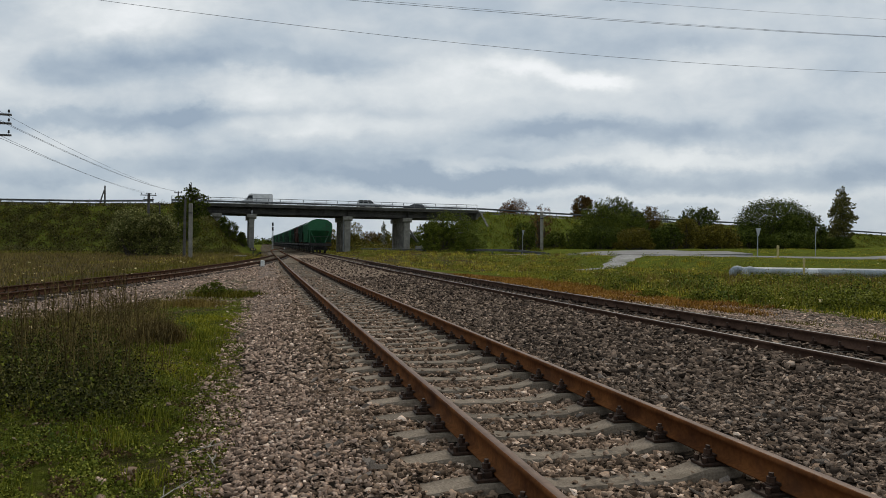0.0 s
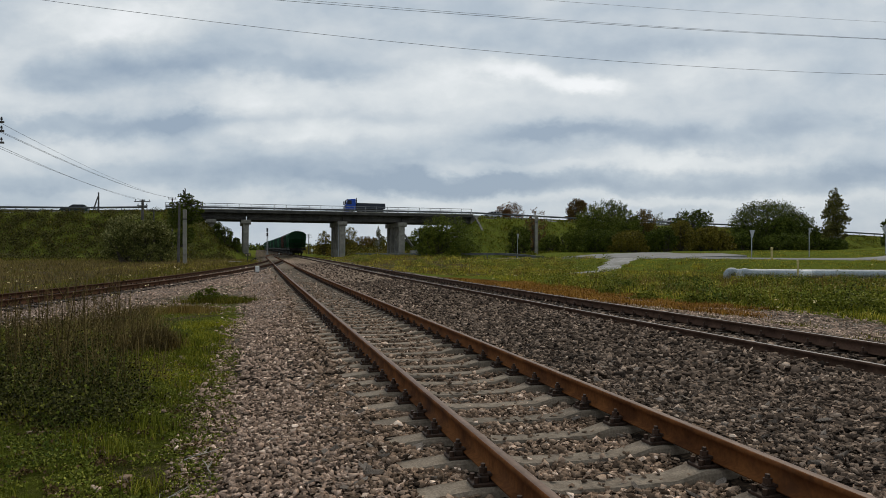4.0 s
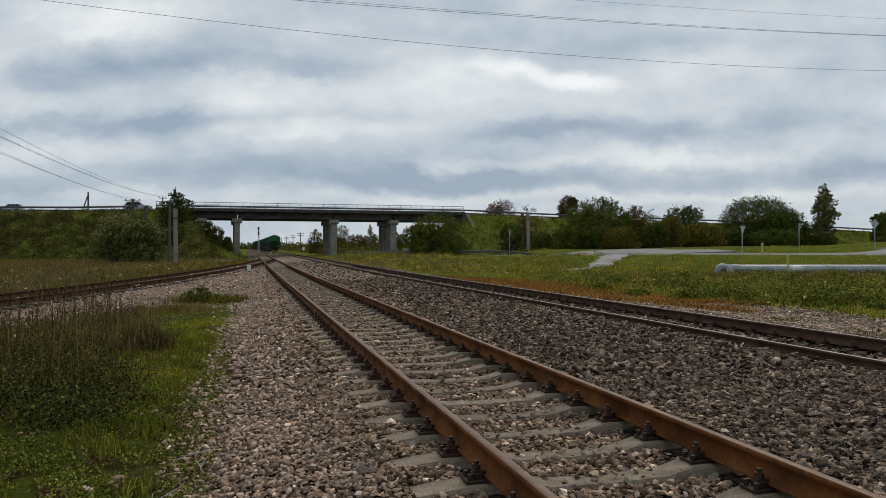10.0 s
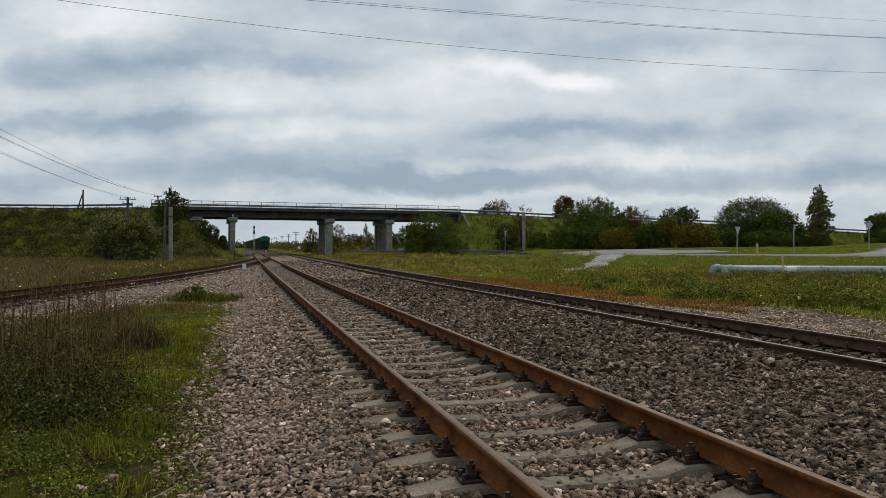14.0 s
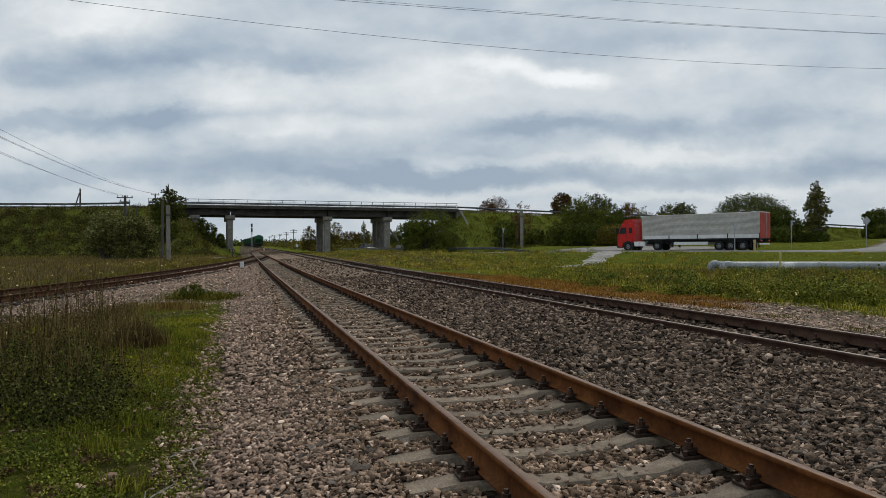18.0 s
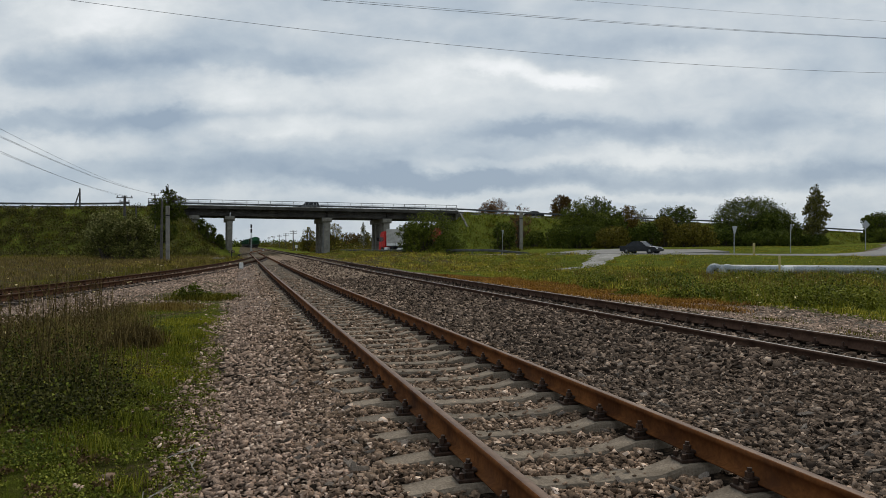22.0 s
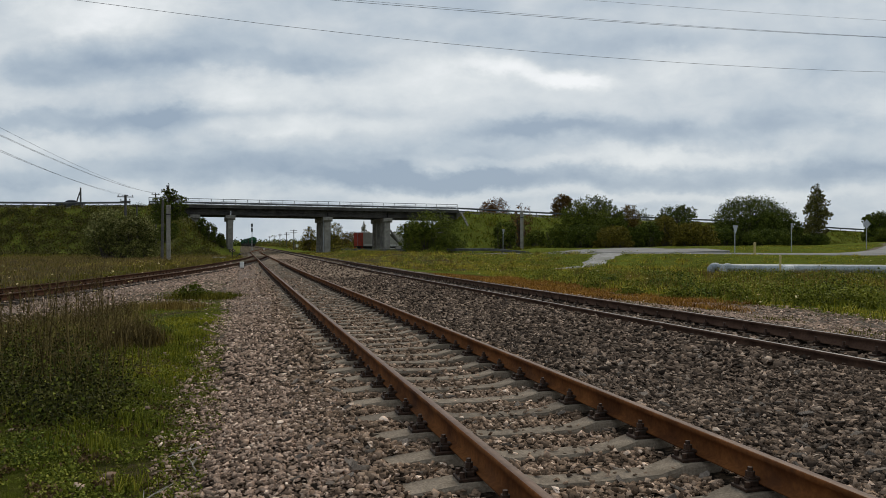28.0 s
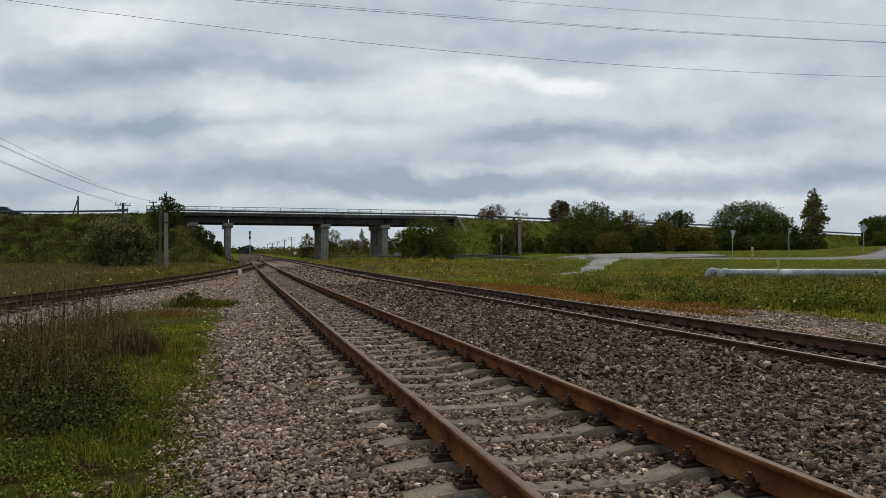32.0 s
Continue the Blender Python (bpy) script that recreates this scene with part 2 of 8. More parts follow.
def smooth(a, b, v):
    t = np.clip((np.asarray(v, float) - a) / (b - a), 0, 1)
    return t * t * (3 - 2 * t)


def lumps(x, y, scale, seed=0):
    """Cheap smooth unevenness, -1 to 1."""
    r = np.random.default_rng(seed)
    total = 0
    for k in range(5):
        a, ph = r.uniform(0, 2 * np.pi), r.uniform(0, 6.3, 2)
        f = 2 ** (k * 0.6) / scale
        total = total + np.sin((x * np.cos(a) + y * np.sin(a)) * f * 6.28 + ph[0]) * np.sin((-x * np.sin(a) + y * np.cos(a)) * f * 6.28 + ph[1]) * 0.75 ** k
    return total / 2.2


def part(name, bm, material, parent=None, label="", smooth_faces=False):
    """Links a bmesh as one mesh object, under parent where one is given."""
    me = bpy.data.meshes.new(name)
    bm.to_mesh(me)
    bm.free()
    for m in material if isinstance(material, (list, tuple)) else [material]:
        me.materials.append(m)
    if smooth_faces:
        me.polygons.foreach_set("use_smooth", [True] * len(me.polygons))
    ob = new(name, me)
    if parent is not None:
        ob.parent = parent
    if label:
        tagged(ob, label)
    return ob


def mesh_from(name, verts, faces, materials, parent=None, smooth_faces=False, index=None):
    """Links arrays of corners and equal-sided faces as one mesh object."""
    me = bpy.data.meshes.new(name)
    verts, faces = np.asarray(verts, np.float32), np.asarray(faces, np.int32)
    me.vertices.add(len(verts))
    me.vertices.foreach_set("co", verts.ravel())
    n, k = faces.shape
    me.loops.add(n * k)
    me.loops.foreach_set("vertex_index", faces.ravel())
    me.polygons.add(n)
    me.polygons.foreach_set("loop_start", np.arange(n, dtype=np.int32) * k)
    if smooth_faces:
        me.polygons.foreach_set("use_smooth", np.ones(n, bool))
    for m in materials if isinstance(materials, (list, tuple)) else [materials]:
        me.materials.append(m)
    if index is not None:
        me.polygons.foreach_set("material_index", np.asarray(index, np.int32))
    me.update(calc_edges=True)
    ob = new(name, me)
    if parent is not None:
        ob.parent = parent
    return ob


def box(bm, x0, x1, y0, y1, z0, z1, bevel=0.0, mat=0):
    made = bmesh.ops.create_cube(bm, size=1.0, matrix=Matrix.Translation(((x0 + x1) / 2, (y0 + y1) / 2, (z0 + z1) / 2)) @ Matrix.Diagonal((x1 - x0, y1 - y0, z1 - z0, 1)))
    faces = {f for v in made["verts"] for f in v.link_faces}
    if bevel:
        edges = {e for v in made["verts"] for e in v.link_edges}
        out = bmesh.ops.bevel(bm, geom=list(edges), offset=bevel, segments=1, affect="EDGES", profile=0.5)
        faces = {f for v in out["verts"] for f in v.link_faces}
    for f in faces:
        f.material_index = mat
    return bm


def rod(bm, a, b, r0, r1=None, sides=8, caps=True, mat=0):
    a, b = Vector(a), Vector(b)
    d = b - a
    m = Matrix.Translation((a + b) / 2) @ d.to_track_quat("Z", "Y").to_matrix().to_4x4()
    made = bmesh.ops.create_cone(bm, cap_ends=caps, segments=sides, radius1=r0, radius2=r0 if r1 is None else r1, depth=d.length, matrix=m)
    for f in {f for v in made["verts"] for f in v.link_faces}:
        f.material_index = mat
    return bm


def prism(bm, outline, lo, hi, axis="x", mat=0):
    """A closed outline of (u, v), pushed from lo to hi along an axis: x -> (w,u,v), y -> (u,w,v), z -> (u,v,w)."""
    def p(u, v, w):
        return {"x": (w, u, v), "y": (u, w, v), "z": (u, v, w)}[axis]
    a = [bm.verts.new(p(u, v, lo)) for u, v in outline]
    b = [bm.verts.new(p(u, v, hi)) for u, v in outline]
    n = len(outline)
    made = [bm.faces.new((a[i], a[(i + 1) % n], b[(i + 1) % n], b[i])) for i in range(n)]
    made += [bm.faces.new(a[::-1]), bm.faces.new(b)]
    for f in made:
        f.material_index = mat
    bmesh.ops.recalc_face_normals(bm, faces=made)
    return bm


def thing(name, m, label, category, group="", kind=""):
    ob = new(name)
    ob.matrix_basis = m
    ob.empty_display_size = 0.2
    return tagged(ob, label, category, group, kind)


# the low road that swings under the bridge: x, y, height
LOW_ROAD = [(300, -72, 0.5), (160, -16, 0.5), (90, 29, 0.54), (58, 52, 0.57), (36.8, 70.6, 0.60), (27.6, 80, 0.62), (18, 89, 0.55), (12, 94.5, 0.44), (5, 101, 0.36), (-3.5, 110.5, 0.3),
            (-10.5, 122, 0.28), (-15, 131.5, 0.25), (-17.2, 139, 0.2), (-17.2, 146, 0.15), (-14.6, 152.5, 0.1), (-9.5, 158.5, 0.05), (-2, 165, 0.05), (9, 174, 0.1), (45, 200, 0.3), (120, 250, 0.5), (220, 310, 0.5)]


def spline(points, step):
    """A smooth line through points, sampled about every step metres."""
    p = np.array(points, float)
    out = []
    for i in range(len(p) - 1):
        p0, p1, p2, p3 = p[max(i - 1, 0)], p[i], p[i + 1], p[min(i + 2, len(p) - 1)]
        n = max(2, int(np.linalg.norm(p2[:2] - p1[:2]) / step))
        for t in np.linspace(0, 1, n, endpoint=False):
            out.append(0.5 * (2 * p1 + (p2 - p0) * t + (2 * p0 - 5 * p1 + 4 * p2 - p3) * t * t + (3 * p1 - p0 - 3 * p2 + p3) * t ** 3))
    return np.array(out + [p[-1]])


ROAD_LINE = spline(LOW_ROAD, 2.0)
SIDE_ROAD = spline([(34, 74.5, 0.60), (42, 73.5, 0.66), (50, 79, 0.92), (60, 92, 1.6), (74, 110, 2.2), (100, 128, 2.8), (150, 150, 3.2)], 2.0)
BOTH_ROADS = np.concatenate([ROAD_LINE, SIDE_ROAD])
BRIDGE_S = 132.0      # near edge of the deck
DECK_W = 11.5


def road_top(o):
    return np.interp(o, [-400, -140, -60, -28, -15, -12, 40, 60, 95, 127, 180, 260, 400], [2.0, 6.0, 7.68, 7.88, 8.22, 8.33, 7.96, 7.2, 6.25, 4.8, 2.6, 0.8, 0.4])


def left_track(s):
    """Offset of the middle of the track that leaves the siding towards the left."""
    d = np.maximum(0, 95 - np.asarray(s, float))
    return 2.30 - 0.0011 * d * d - 0.048 * d


def grade(s):
    """The line climbs gently from about forty metres on."""
    d = np.clip(np.asarray(s, float) - 30, 0, 520)
    return 0.0047 * np.where(d < 20, d * d / 40, d - 10)


def ground_height(x, y):
    o, s = x * _c + y * _s, -x * _s + y * _c
    z = grade(s) - 0.42 + 0.05 * lumps(x, y, 9.0, 1) + 0.25 * lumps(x, y, 90.0, 2) * smooth(40, 160, np.hypot(x, y))
    z = z - 0.28 * smooth(10.5, 15, o) * (1 - smooth(60, 100, s))
    # near bank of grass beside the siding
    z = z + 0.10 * smooth(-0.1, -1.2, o) * (1 - smooth(15, 25, s))
    # the meadow behind the low road lies higher
    z = z + (1.15 + 0.3 * smooth(26, 40, x) - z) * smooth(86, 100, y + 0.25 * (x - 20)) * smooth(4, 16, x) * (1 - smooth(200, 400, y))
    # the low road's bank
    d = np.full(np.shape(x), 1e9)
    rz = np.zeros(np.shape(x))
    for px, py, pz in BOTH_ROADS:
        e = np.hypot(x - px, y - py)
        rz = np.where(e < d, pz, rz)
        d = np.minimum(d, e)
    z = z + (rz - 0.06 - z) * smooth(17, 5.5, d)
    z = np.where(d < 4.6, np.minimum(z, rz - 0.07), z)
    # the verge rises between the line and the low road
    z = z + 0.42 * smooth(11.2, 14.5, o) * (1 - smooth(21, 29, o)) * smooth(62, 84, s) * (1 - smooth(112, 124, s)) * smooth(4.7, 7.5, d)
    # the high road's bank
    across = np.maximum(np.maximum(BRIDGE_S - 1.5 - s, s - (BRIDGE_S + DECK_W + 2.5)), 0)
    top = road_top(o) - 0.25
    for side in (np.maximum(o + 11.0, 0) * 1.35, np.maximum(40.2 - o, 0) * 1.7):
        bank = top - np.hypot(across, side) / 1.65 + 0.12 * lumps(x, y, 7.0, 5) * (across > 0.5)
        z = np.maximum(z, bank)
    # level strip for the rails
    z = np.where((np.abs(o - 4.5) < 6.0) & (s > 80), np.minimum(z, grade(s) - 0.42), z)
    return z


def stretched(lo, hi, near, step, grow):
    v, out = near, []
    d = step
    while v < hi:
        out.append(v)
        v += d
        d *= grow
    right = out + [hi]
    v, d, left = near - step, step, []
    while v > lo:
        left.append(v)
        v -= d
        d *= grow
    return np.array([lo] + left[::-1] + right)


# ground covers: green grass, dry grass, gravel, reddish weeds
def cover(x, y):
    o, s = x * _c + y * _s, -x * _s + y * _c
    w = 0.5 * lumps(x, y, 3.0, 11) + 0.3 * lumps(x, y, 0.9, 12)
    gravel = smooth(-0.40, -0.05, o + 0.22 * w) * (1 - smooth(13.0, 16.0, o - 2.2 * smooth(29, 21, s) + 1.2 * w + 0.012 * s)) * (1 - smooth(70, 130, s))
    gravel = gravel * (1 - 0.85 * smooth(11.2, 12.2, o) * smooth(23, 29, s))
    lt = left_track(s)
    near_left = (1 - smooth(1.7, 2.4, np.abs(o - lt) + 0.4 * w)) * (s < 97)
    gravel = np.maximum(gravel, near_left)
    between = smooth(12, 30, s) * (o < 0.5) * (o > lt + 1.2)
    gravel = np.maximum(gravel, between * (0.55 + 0.6 * w))
    dry = smooth(-0.2, 0.5, w + 0.3) * (o < lt - 1.6) * 0.9 + 0.45 * smooth(0.0, 0.6, lumps(x, y, 14, 13))
    dry = dry * (1 - 0.6 * smooth(100, 125, s)) * (1 - 0.85 * smooth(10, 15, o))
    dry = np.maximum(dry, smooth(10.2, 11.2, o) * (1 - smooth(20, 30, o + 2 * w)) * smooth(46, 62, s) * (1 - smooth(116, 124, s)) * (0.55 + 0.7 * w))
    dry = np.maximum(dry, (o < 0.4) * (o > left_track(s) + 1.6) * (0.42 + 0.7 * w + 0.4 * smooth(0.36, 0.46, -x / np.maximum(y, 1.0)) * smooth(8, 10, y)))
    red = smooth(11.0, 12.3, o + w) * (1 - smooth(15.2, 17.2, o + w)) * smooth(17, 23, s) * (1 - smooth(38, 60, s))
    d = np.min([np.hypot(x - px, y - py) for px, py, pz in BOTH_ROADS[::2]], axis=0)
    gravel = np.maximum(gravel, (1 - smooth(4.2, 5.2, d)) * 0.85)
    return np.clip(gravel, 0, 1), np.clip(dry, 0, 1), np.clip(red, 0, 1)


def ground_material():
    m, t, b = nodes_of("meadow_ground")
    v = place_vector(t)
    a = t.nodes.new("ShaderNodeAttribute")
    a.attribute_name = "cover"
    sep = t.nodes.new("ShaderNodeSeparateColor")
    link(t, a.outputs["Color"], sep.inputs[0])
    big, mid, fine = noise_node(t, 0.12, 4, 0.6, v), noise_node(t, 1.1, 5, 0.65, v), noise_node(t, 14, 4, 0.7, v)
    grass = mix_node(t, 0.5, ramp_node(t, mid, [(0.3, (0.052, 0.064, 0.010)), (0.7, (0.172, 0.196, 0.030))]), ramp_node(t, fine, [(0.3, (0.008, 0.012, 0.004)), (0.72, (0.195, 0.215, 0.036))]))
    grass = mix_node(t, ramp_node(t, big, [(0.45, (0, 0, 0)), (0.7, (0.6, 0.6, 0.6))]), grass, (0.150, 0.185, 0.027))
    dry = ramp_node(t, fine, [(0.28, (0.03, 0.023, 0.013)), (0.72, (0.15, 0.117, 0.066))])
    red = ramp_node(t, fine, [(0.28, (0.045, 0.023, 0.010)), (0.72, (0.16, 0.084, 0.032))])
    cell = t.nodes.new("ShaderNodeTexVoronoi")
    cell.inputs["Scale"].default_value = 22
    link(t, v, cell.inputs["Vector"])
    stone = ramp_node(t, cell.outputs["Color"], [(0.1, (0.085, 0.070, 0.056)), (0.6, (0.25, 0.207, 0.168)), (1.0, (0.42, 0.365, 0.31))])
    stone = mix_node(t, 0.35, stone, ramp_node(t, mid, [(0.35, (0.085, 0.068, 0.050)), (0.65, (0.22, 0.185, 0.145))]))

    def edge(sock):
        n = t.nodes.new("ShaderNodeMath")
        n.operation = "MULTIPLY_ADD"
        link(t, fine, n.inputs[0])
        n.inputs[1].default_value = 0.7
        n.inputs[2].default_value = -0.35
        k = t.nodes.new("ShaderNodeMath")
        k.operation = "ADD"
        link(t, sock, k.inputs[0])
        link(t, n.outputs[0], k.inputs[1])
        return ramp_node(t, k.outputs[0], [(0.4, (0, 0, 0)), (0.6, (1, 1, 1))])
    col = mix_node(t, edge(sep.outputs[1]), grass, dry)
    col = mix_node(t, edge(sep.outputs[2]), col, red)
    b.inputs["Roughness"].default_value = 0.95
    b.inputs["Specular IOR Level"].default_value = 0.0
    tiny = noise_node(t, 95, 4, 0.75, v)
    col = mix_node(t, 0.75, col, ramp_node(t, tiny, [(0.3, (0.12, 0.12, 0.12)), (0.7, (0.88, 0.88, 0.88))]), "OVERLAY")
    thatch = ramp_node(t, noise_node(t, 3.2, 6, 0.7, v), [(0.48, (0, 0, 0)), (0.64, (0.4, 0.4, 0.4))])
    col = mix_node(t, thatch, col, ramp_node(t, tiny, [(0.3, (0.028, 0.023, 0.013)), (0.7, (0.12, 0.098, 0.056))]))
    col = mix_node(t, edge(sep.outputs[0]), col, stone)
    link(t, col, b.inputs["Base Color"])
    bump_node(t, b, tiny, 1.0, 0.05)
    return m


GROUND = ground_material()


def build_ground():
    xs = stretched(-2600, 2600, 0.0, 0.4, 1.033)
    ys = stretched(-400, 3800, 4.0, 0.4, 1.026)
    gx, gy = np.meshgrid(xs, ys)
    gz = ground_height(gx, gy)
    gz = gz + 12 * smooth(700, 2600, np.hypot(gx, gy)) * (0.5 + 0.5 * lumps(gx, gy, 1500, 3))
    nx, ny = len(xs), len(ys)
    i = np.arange(nx * ny).reshape(ny, nx)
    faces = np.stack([i[:-1, :-1], i[:-1, 1:], i[1:, 1:], i[1:, :-1]], -1).reshape(-1, 4)
    ob = mesh_from("ground", np.stack([gx, gy, gz], -1).reshape(-1, 3), faces, GROUND, smooth_faces=True)
    layer = ob.data.color_attributes.new("cover", "FLOAT_COLOR", "POINT")
    g, d, r = cover(gx, gy)
    layer.data.foreach_set("color", np.stack([g, d, r, 0 * g], -1).astype(np.float32).ravel())
    tagged(ob, "rough autumn meadow ground with grass, gravel and grassy road banks", "ground", kind="structure")


build_ground()


def bed_material(name, tones, scale):
    """Crushed stone seen as a sheet: cells with a tone and a height of their own."""
    m, t, b = nodes_of(name)
    v = place_vector(t)
    warp = t.nodes.new("ShaderNodeTexVoronoi")
    warp.inputs["Scale"].default_value = scale
    warp.inputs["Randomness"].default_value = 1.0
    link(t, v, warp.inputs["Vector"])
    sep = t.nodes.new("ShaderNodeSeparateColor")
    link(t, warp.outputs["Color"], sep.inputs[0])
    tones = [(p, (c[0] * 1.16, c[1] * 1.01, c[2] * 0.87)) for p, c in tones]
    col = ramp_node(t, sep.outputs[0], tones)
    # Darker cell edges paint the shade between stones into the sheet.
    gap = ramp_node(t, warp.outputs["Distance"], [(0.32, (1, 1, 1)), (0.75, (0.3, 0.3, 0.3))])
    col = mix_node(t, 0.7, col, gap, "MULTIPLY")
    col = mix_node(t, 0.45, col, ramp_node(t, noise_node(t, 0.8, 4, 0.6, v), [(0.3, (0.3, 0.3, 0.3)), (0.7, (0.7, 0.7, 0.7))]), "OVERLAY")
    col = mix_node(t, 0.8, col, ramp_node(t, noise_node(t, 7.5, 5, 0.75, v), [(0.32, (0.14, 0.14, 0.14)), (0.68, (0.86, 0.86, 0.86))]), "OVERLAY")
    link(t, col, b.inputs["Base Color"])
    b.inputs["Roughness"].default_value = 0.92
    b.inputs["Specular IOR Level"].default_value = 0.05
    bump_node(t, b, warp.outputs["Distance"], -0.9, 0.04)
    return m


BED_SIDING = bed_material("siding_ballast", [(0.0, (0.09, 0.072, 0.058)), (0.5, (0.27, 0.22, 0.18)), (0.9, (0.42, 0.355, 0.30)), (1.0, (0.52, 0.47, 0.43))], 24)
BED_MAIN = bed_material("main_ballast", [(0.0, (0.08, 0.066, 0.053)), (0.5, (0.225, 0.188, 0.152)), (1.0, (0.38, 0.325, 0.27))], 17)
# Dark fines under near stones; their near-black tone also paints the gaps' shade.
BED_NEAR = bed_material("dark_fines_and_gap_shade", [(0.0, (0.008, 0.0065, 0.005)), (0.6, (0.021, 0.017, 0.0135)), (1.0, (0.055, 0.045, 0.036))], 34)
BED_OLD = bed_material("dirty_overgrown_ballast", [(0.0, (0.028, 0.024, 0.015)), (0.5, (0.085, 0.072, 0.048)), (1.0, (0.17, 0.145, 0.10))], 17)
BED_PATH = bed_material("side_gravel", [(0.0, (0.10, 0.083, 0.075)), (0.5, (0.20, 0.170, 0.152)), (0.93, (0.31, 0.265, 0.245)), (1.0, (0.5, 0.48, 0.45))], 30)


def bed_height(o, s, fine=True):
    z = np.interp(o, [-0.8, -0.15, 0.5, 0.95, 1.12, 1.32, 1.46, 1.75, 2.85, 3.15, 3.3, 3.65, 4.4, 5.2, 6.0, 6.72, 6.95, 8.35, 8.58, 9.3, 10.2, 11.6], [-0.62, -0.375, -0.300, -0.230, -0.244, -0.262, -0.268, -0.288, -0.288, -0.262, -0.215, -0.20, -0.235, -0.24, -0.145, -0.120, -0.25, -0.25, -0.168, -0.175, -0.30, -0.75])
    return z + grade(s) + (0.022 * lumps(o, s, 0.9, 21) + 0.014 * lumps(o, s, 0.31, 22) if fine else 0)


def build_ballast():
    os_ = np.concatenate([np.arange(-0.8, 11.61, 0.1)])
    ss = np.concatenate([np.arange(-16, -2, 0.5), np.arange(-2, 22, 0.11), np.geomspace(22, 900, 160)])
    go, gs = np.meshgrid(os_, ss)
    gz = bed_height(go, gs)
    x, y = go * _c - gs * _s, go * _s + gs * _c
    n, k = len(os_), len(ss)
    i = np.arange(n * k).reshape(k, n)
    faces = np.stack([i[:-1, :-1], i[:-1, 1:], i[1:, 1:], i[1:, :-1]], -1)
    mid = (go[:-1, :-1] + 0.3 * lumps(go, gs, 1.3, 23)[:-1, :-1])
    index = np.where(mid < 0.75, 2, np.where(mid < 4.35, 0, 1))
    # the sheet with painted gap shade lies only beneath the dense near stones
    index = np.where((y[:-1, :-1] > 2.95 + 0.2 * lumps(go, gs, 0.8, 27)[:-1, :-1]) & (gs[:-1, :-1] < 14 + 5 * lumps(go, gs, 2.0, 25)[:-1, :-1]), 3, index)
    index = np.where(gs[:-1, :-1] > 82 + 14 * lumps(go, gs, 9.0, 26)[:-1, :-1] + 30 * smooth(2.0, 4.5, go)[:-1, :-1], 4, index)
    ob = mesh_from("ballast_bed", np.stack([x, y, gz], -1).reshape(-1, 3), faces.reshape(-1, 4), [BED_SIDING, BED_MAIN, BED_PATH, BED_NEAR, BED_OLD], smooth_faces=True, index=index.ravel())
    bed = tagged(ob, "bed of crushed stone under two railway tracks", "ballast", kind="structure")
    # bed of the track that leaves to the left
    ss = np.concatenate([np.arange(-30, 100, 1.0)])
    us = np.array([-2.6, -1.7, -1.3, -0.6, 0, 0.6, 1.3, 1.7, 2.6])
    hs = np.array([-0.62, -0.36, -0.22, -0.165, -0.19, -0.165, -0.22, -0.36, -0.62])
    gs, gu = np.meshgrid(ss, us, indexing="ij")
    go = left_track(gs) + gu
    gz = np.broadcast_to(hs, gs.shape) + grade(gs) + 0.03 * lumps(go, gs, 2.0, 24)
    x, y = go * _c - gs * _s, go * _s + gs * _c
    i = np.arange(gs.size).reshape(gs.shape)
    faces = np.stack([i[:-1, :-1], i[:-1, 1:], i[1:, 1:], i[1:, :-1]], -1).reshape(-1, 4)
    off = 0.5 * (gu[:-1, :-1] + gu[:-1, 1:])
    index = np.where(np.abs(off) < 1.0, 0, 1).ravel()
    ob = mesh_from("ballast_bed", np.stack([x, y, gz], -1).reshape(-1, 3), faces, [BED_OLD, BED_PATH], smooth_faces=True, index=index)
    tagged(ob, "low dirty gravel bed under a curved side track", "ballast", kind="structure")
    return bed


BALLAST = build_ballast()

# ---- railway tracks ----
RAIL_OUTLINE = [(-0.066, -0.165), (0.066, -0.165), (0.066, -0.155), (0.012, -0.137), (0.008, -0.045), (0.034, -0.034), (0.036, -0.008),
                (0.028, 0.0), (-0.028, 0.0), (-0.036, -0.008), (-0.034, -0.034), (-0.008, -0.045), (-0.012, -0.137), (-0.066, -0.155)]


def rail(offsets, ss, side, head, parent, label=""):
    """A rail along offsets(s); side: -1 left, 1 right of the track's middle."""
    n = len(RAIL_OUTLINE)
    o = offsets(ss)
    d = np.gradient(o, ss)
    ln = np.sqrt(1 + d * d)
    verts = []
    for u, v in RAIL_OUTLINE:
        w = side * 0.796 + u
        oo, s2 = o + w / ln, ss - w * d / ln
        verts.append(np.stack([oo * _c - s2 * _s, oo * _s + s2 * _c, v + grade(s2)], -1))
    verts = np.stack(verts, 1)
    i = np.arange(len(ss) * n).reshape(len(ss), n)
    faces, index = [], []
    for k in range(n):
        k2 = (k + 1) % n
        faces.append(np.stack([i[:-1, k], i[:-1, k2], i[1:, k2], i[1:, k]], -1))
        index += [1 if k == 7 else 0] * (len(ss) - 1)
    ob = mesh_from("rail", verts.reshape(-1, 3), np.concatenate(faces), head, parent, index=index)
    if label:
        tagged(ob, label)
    return ob


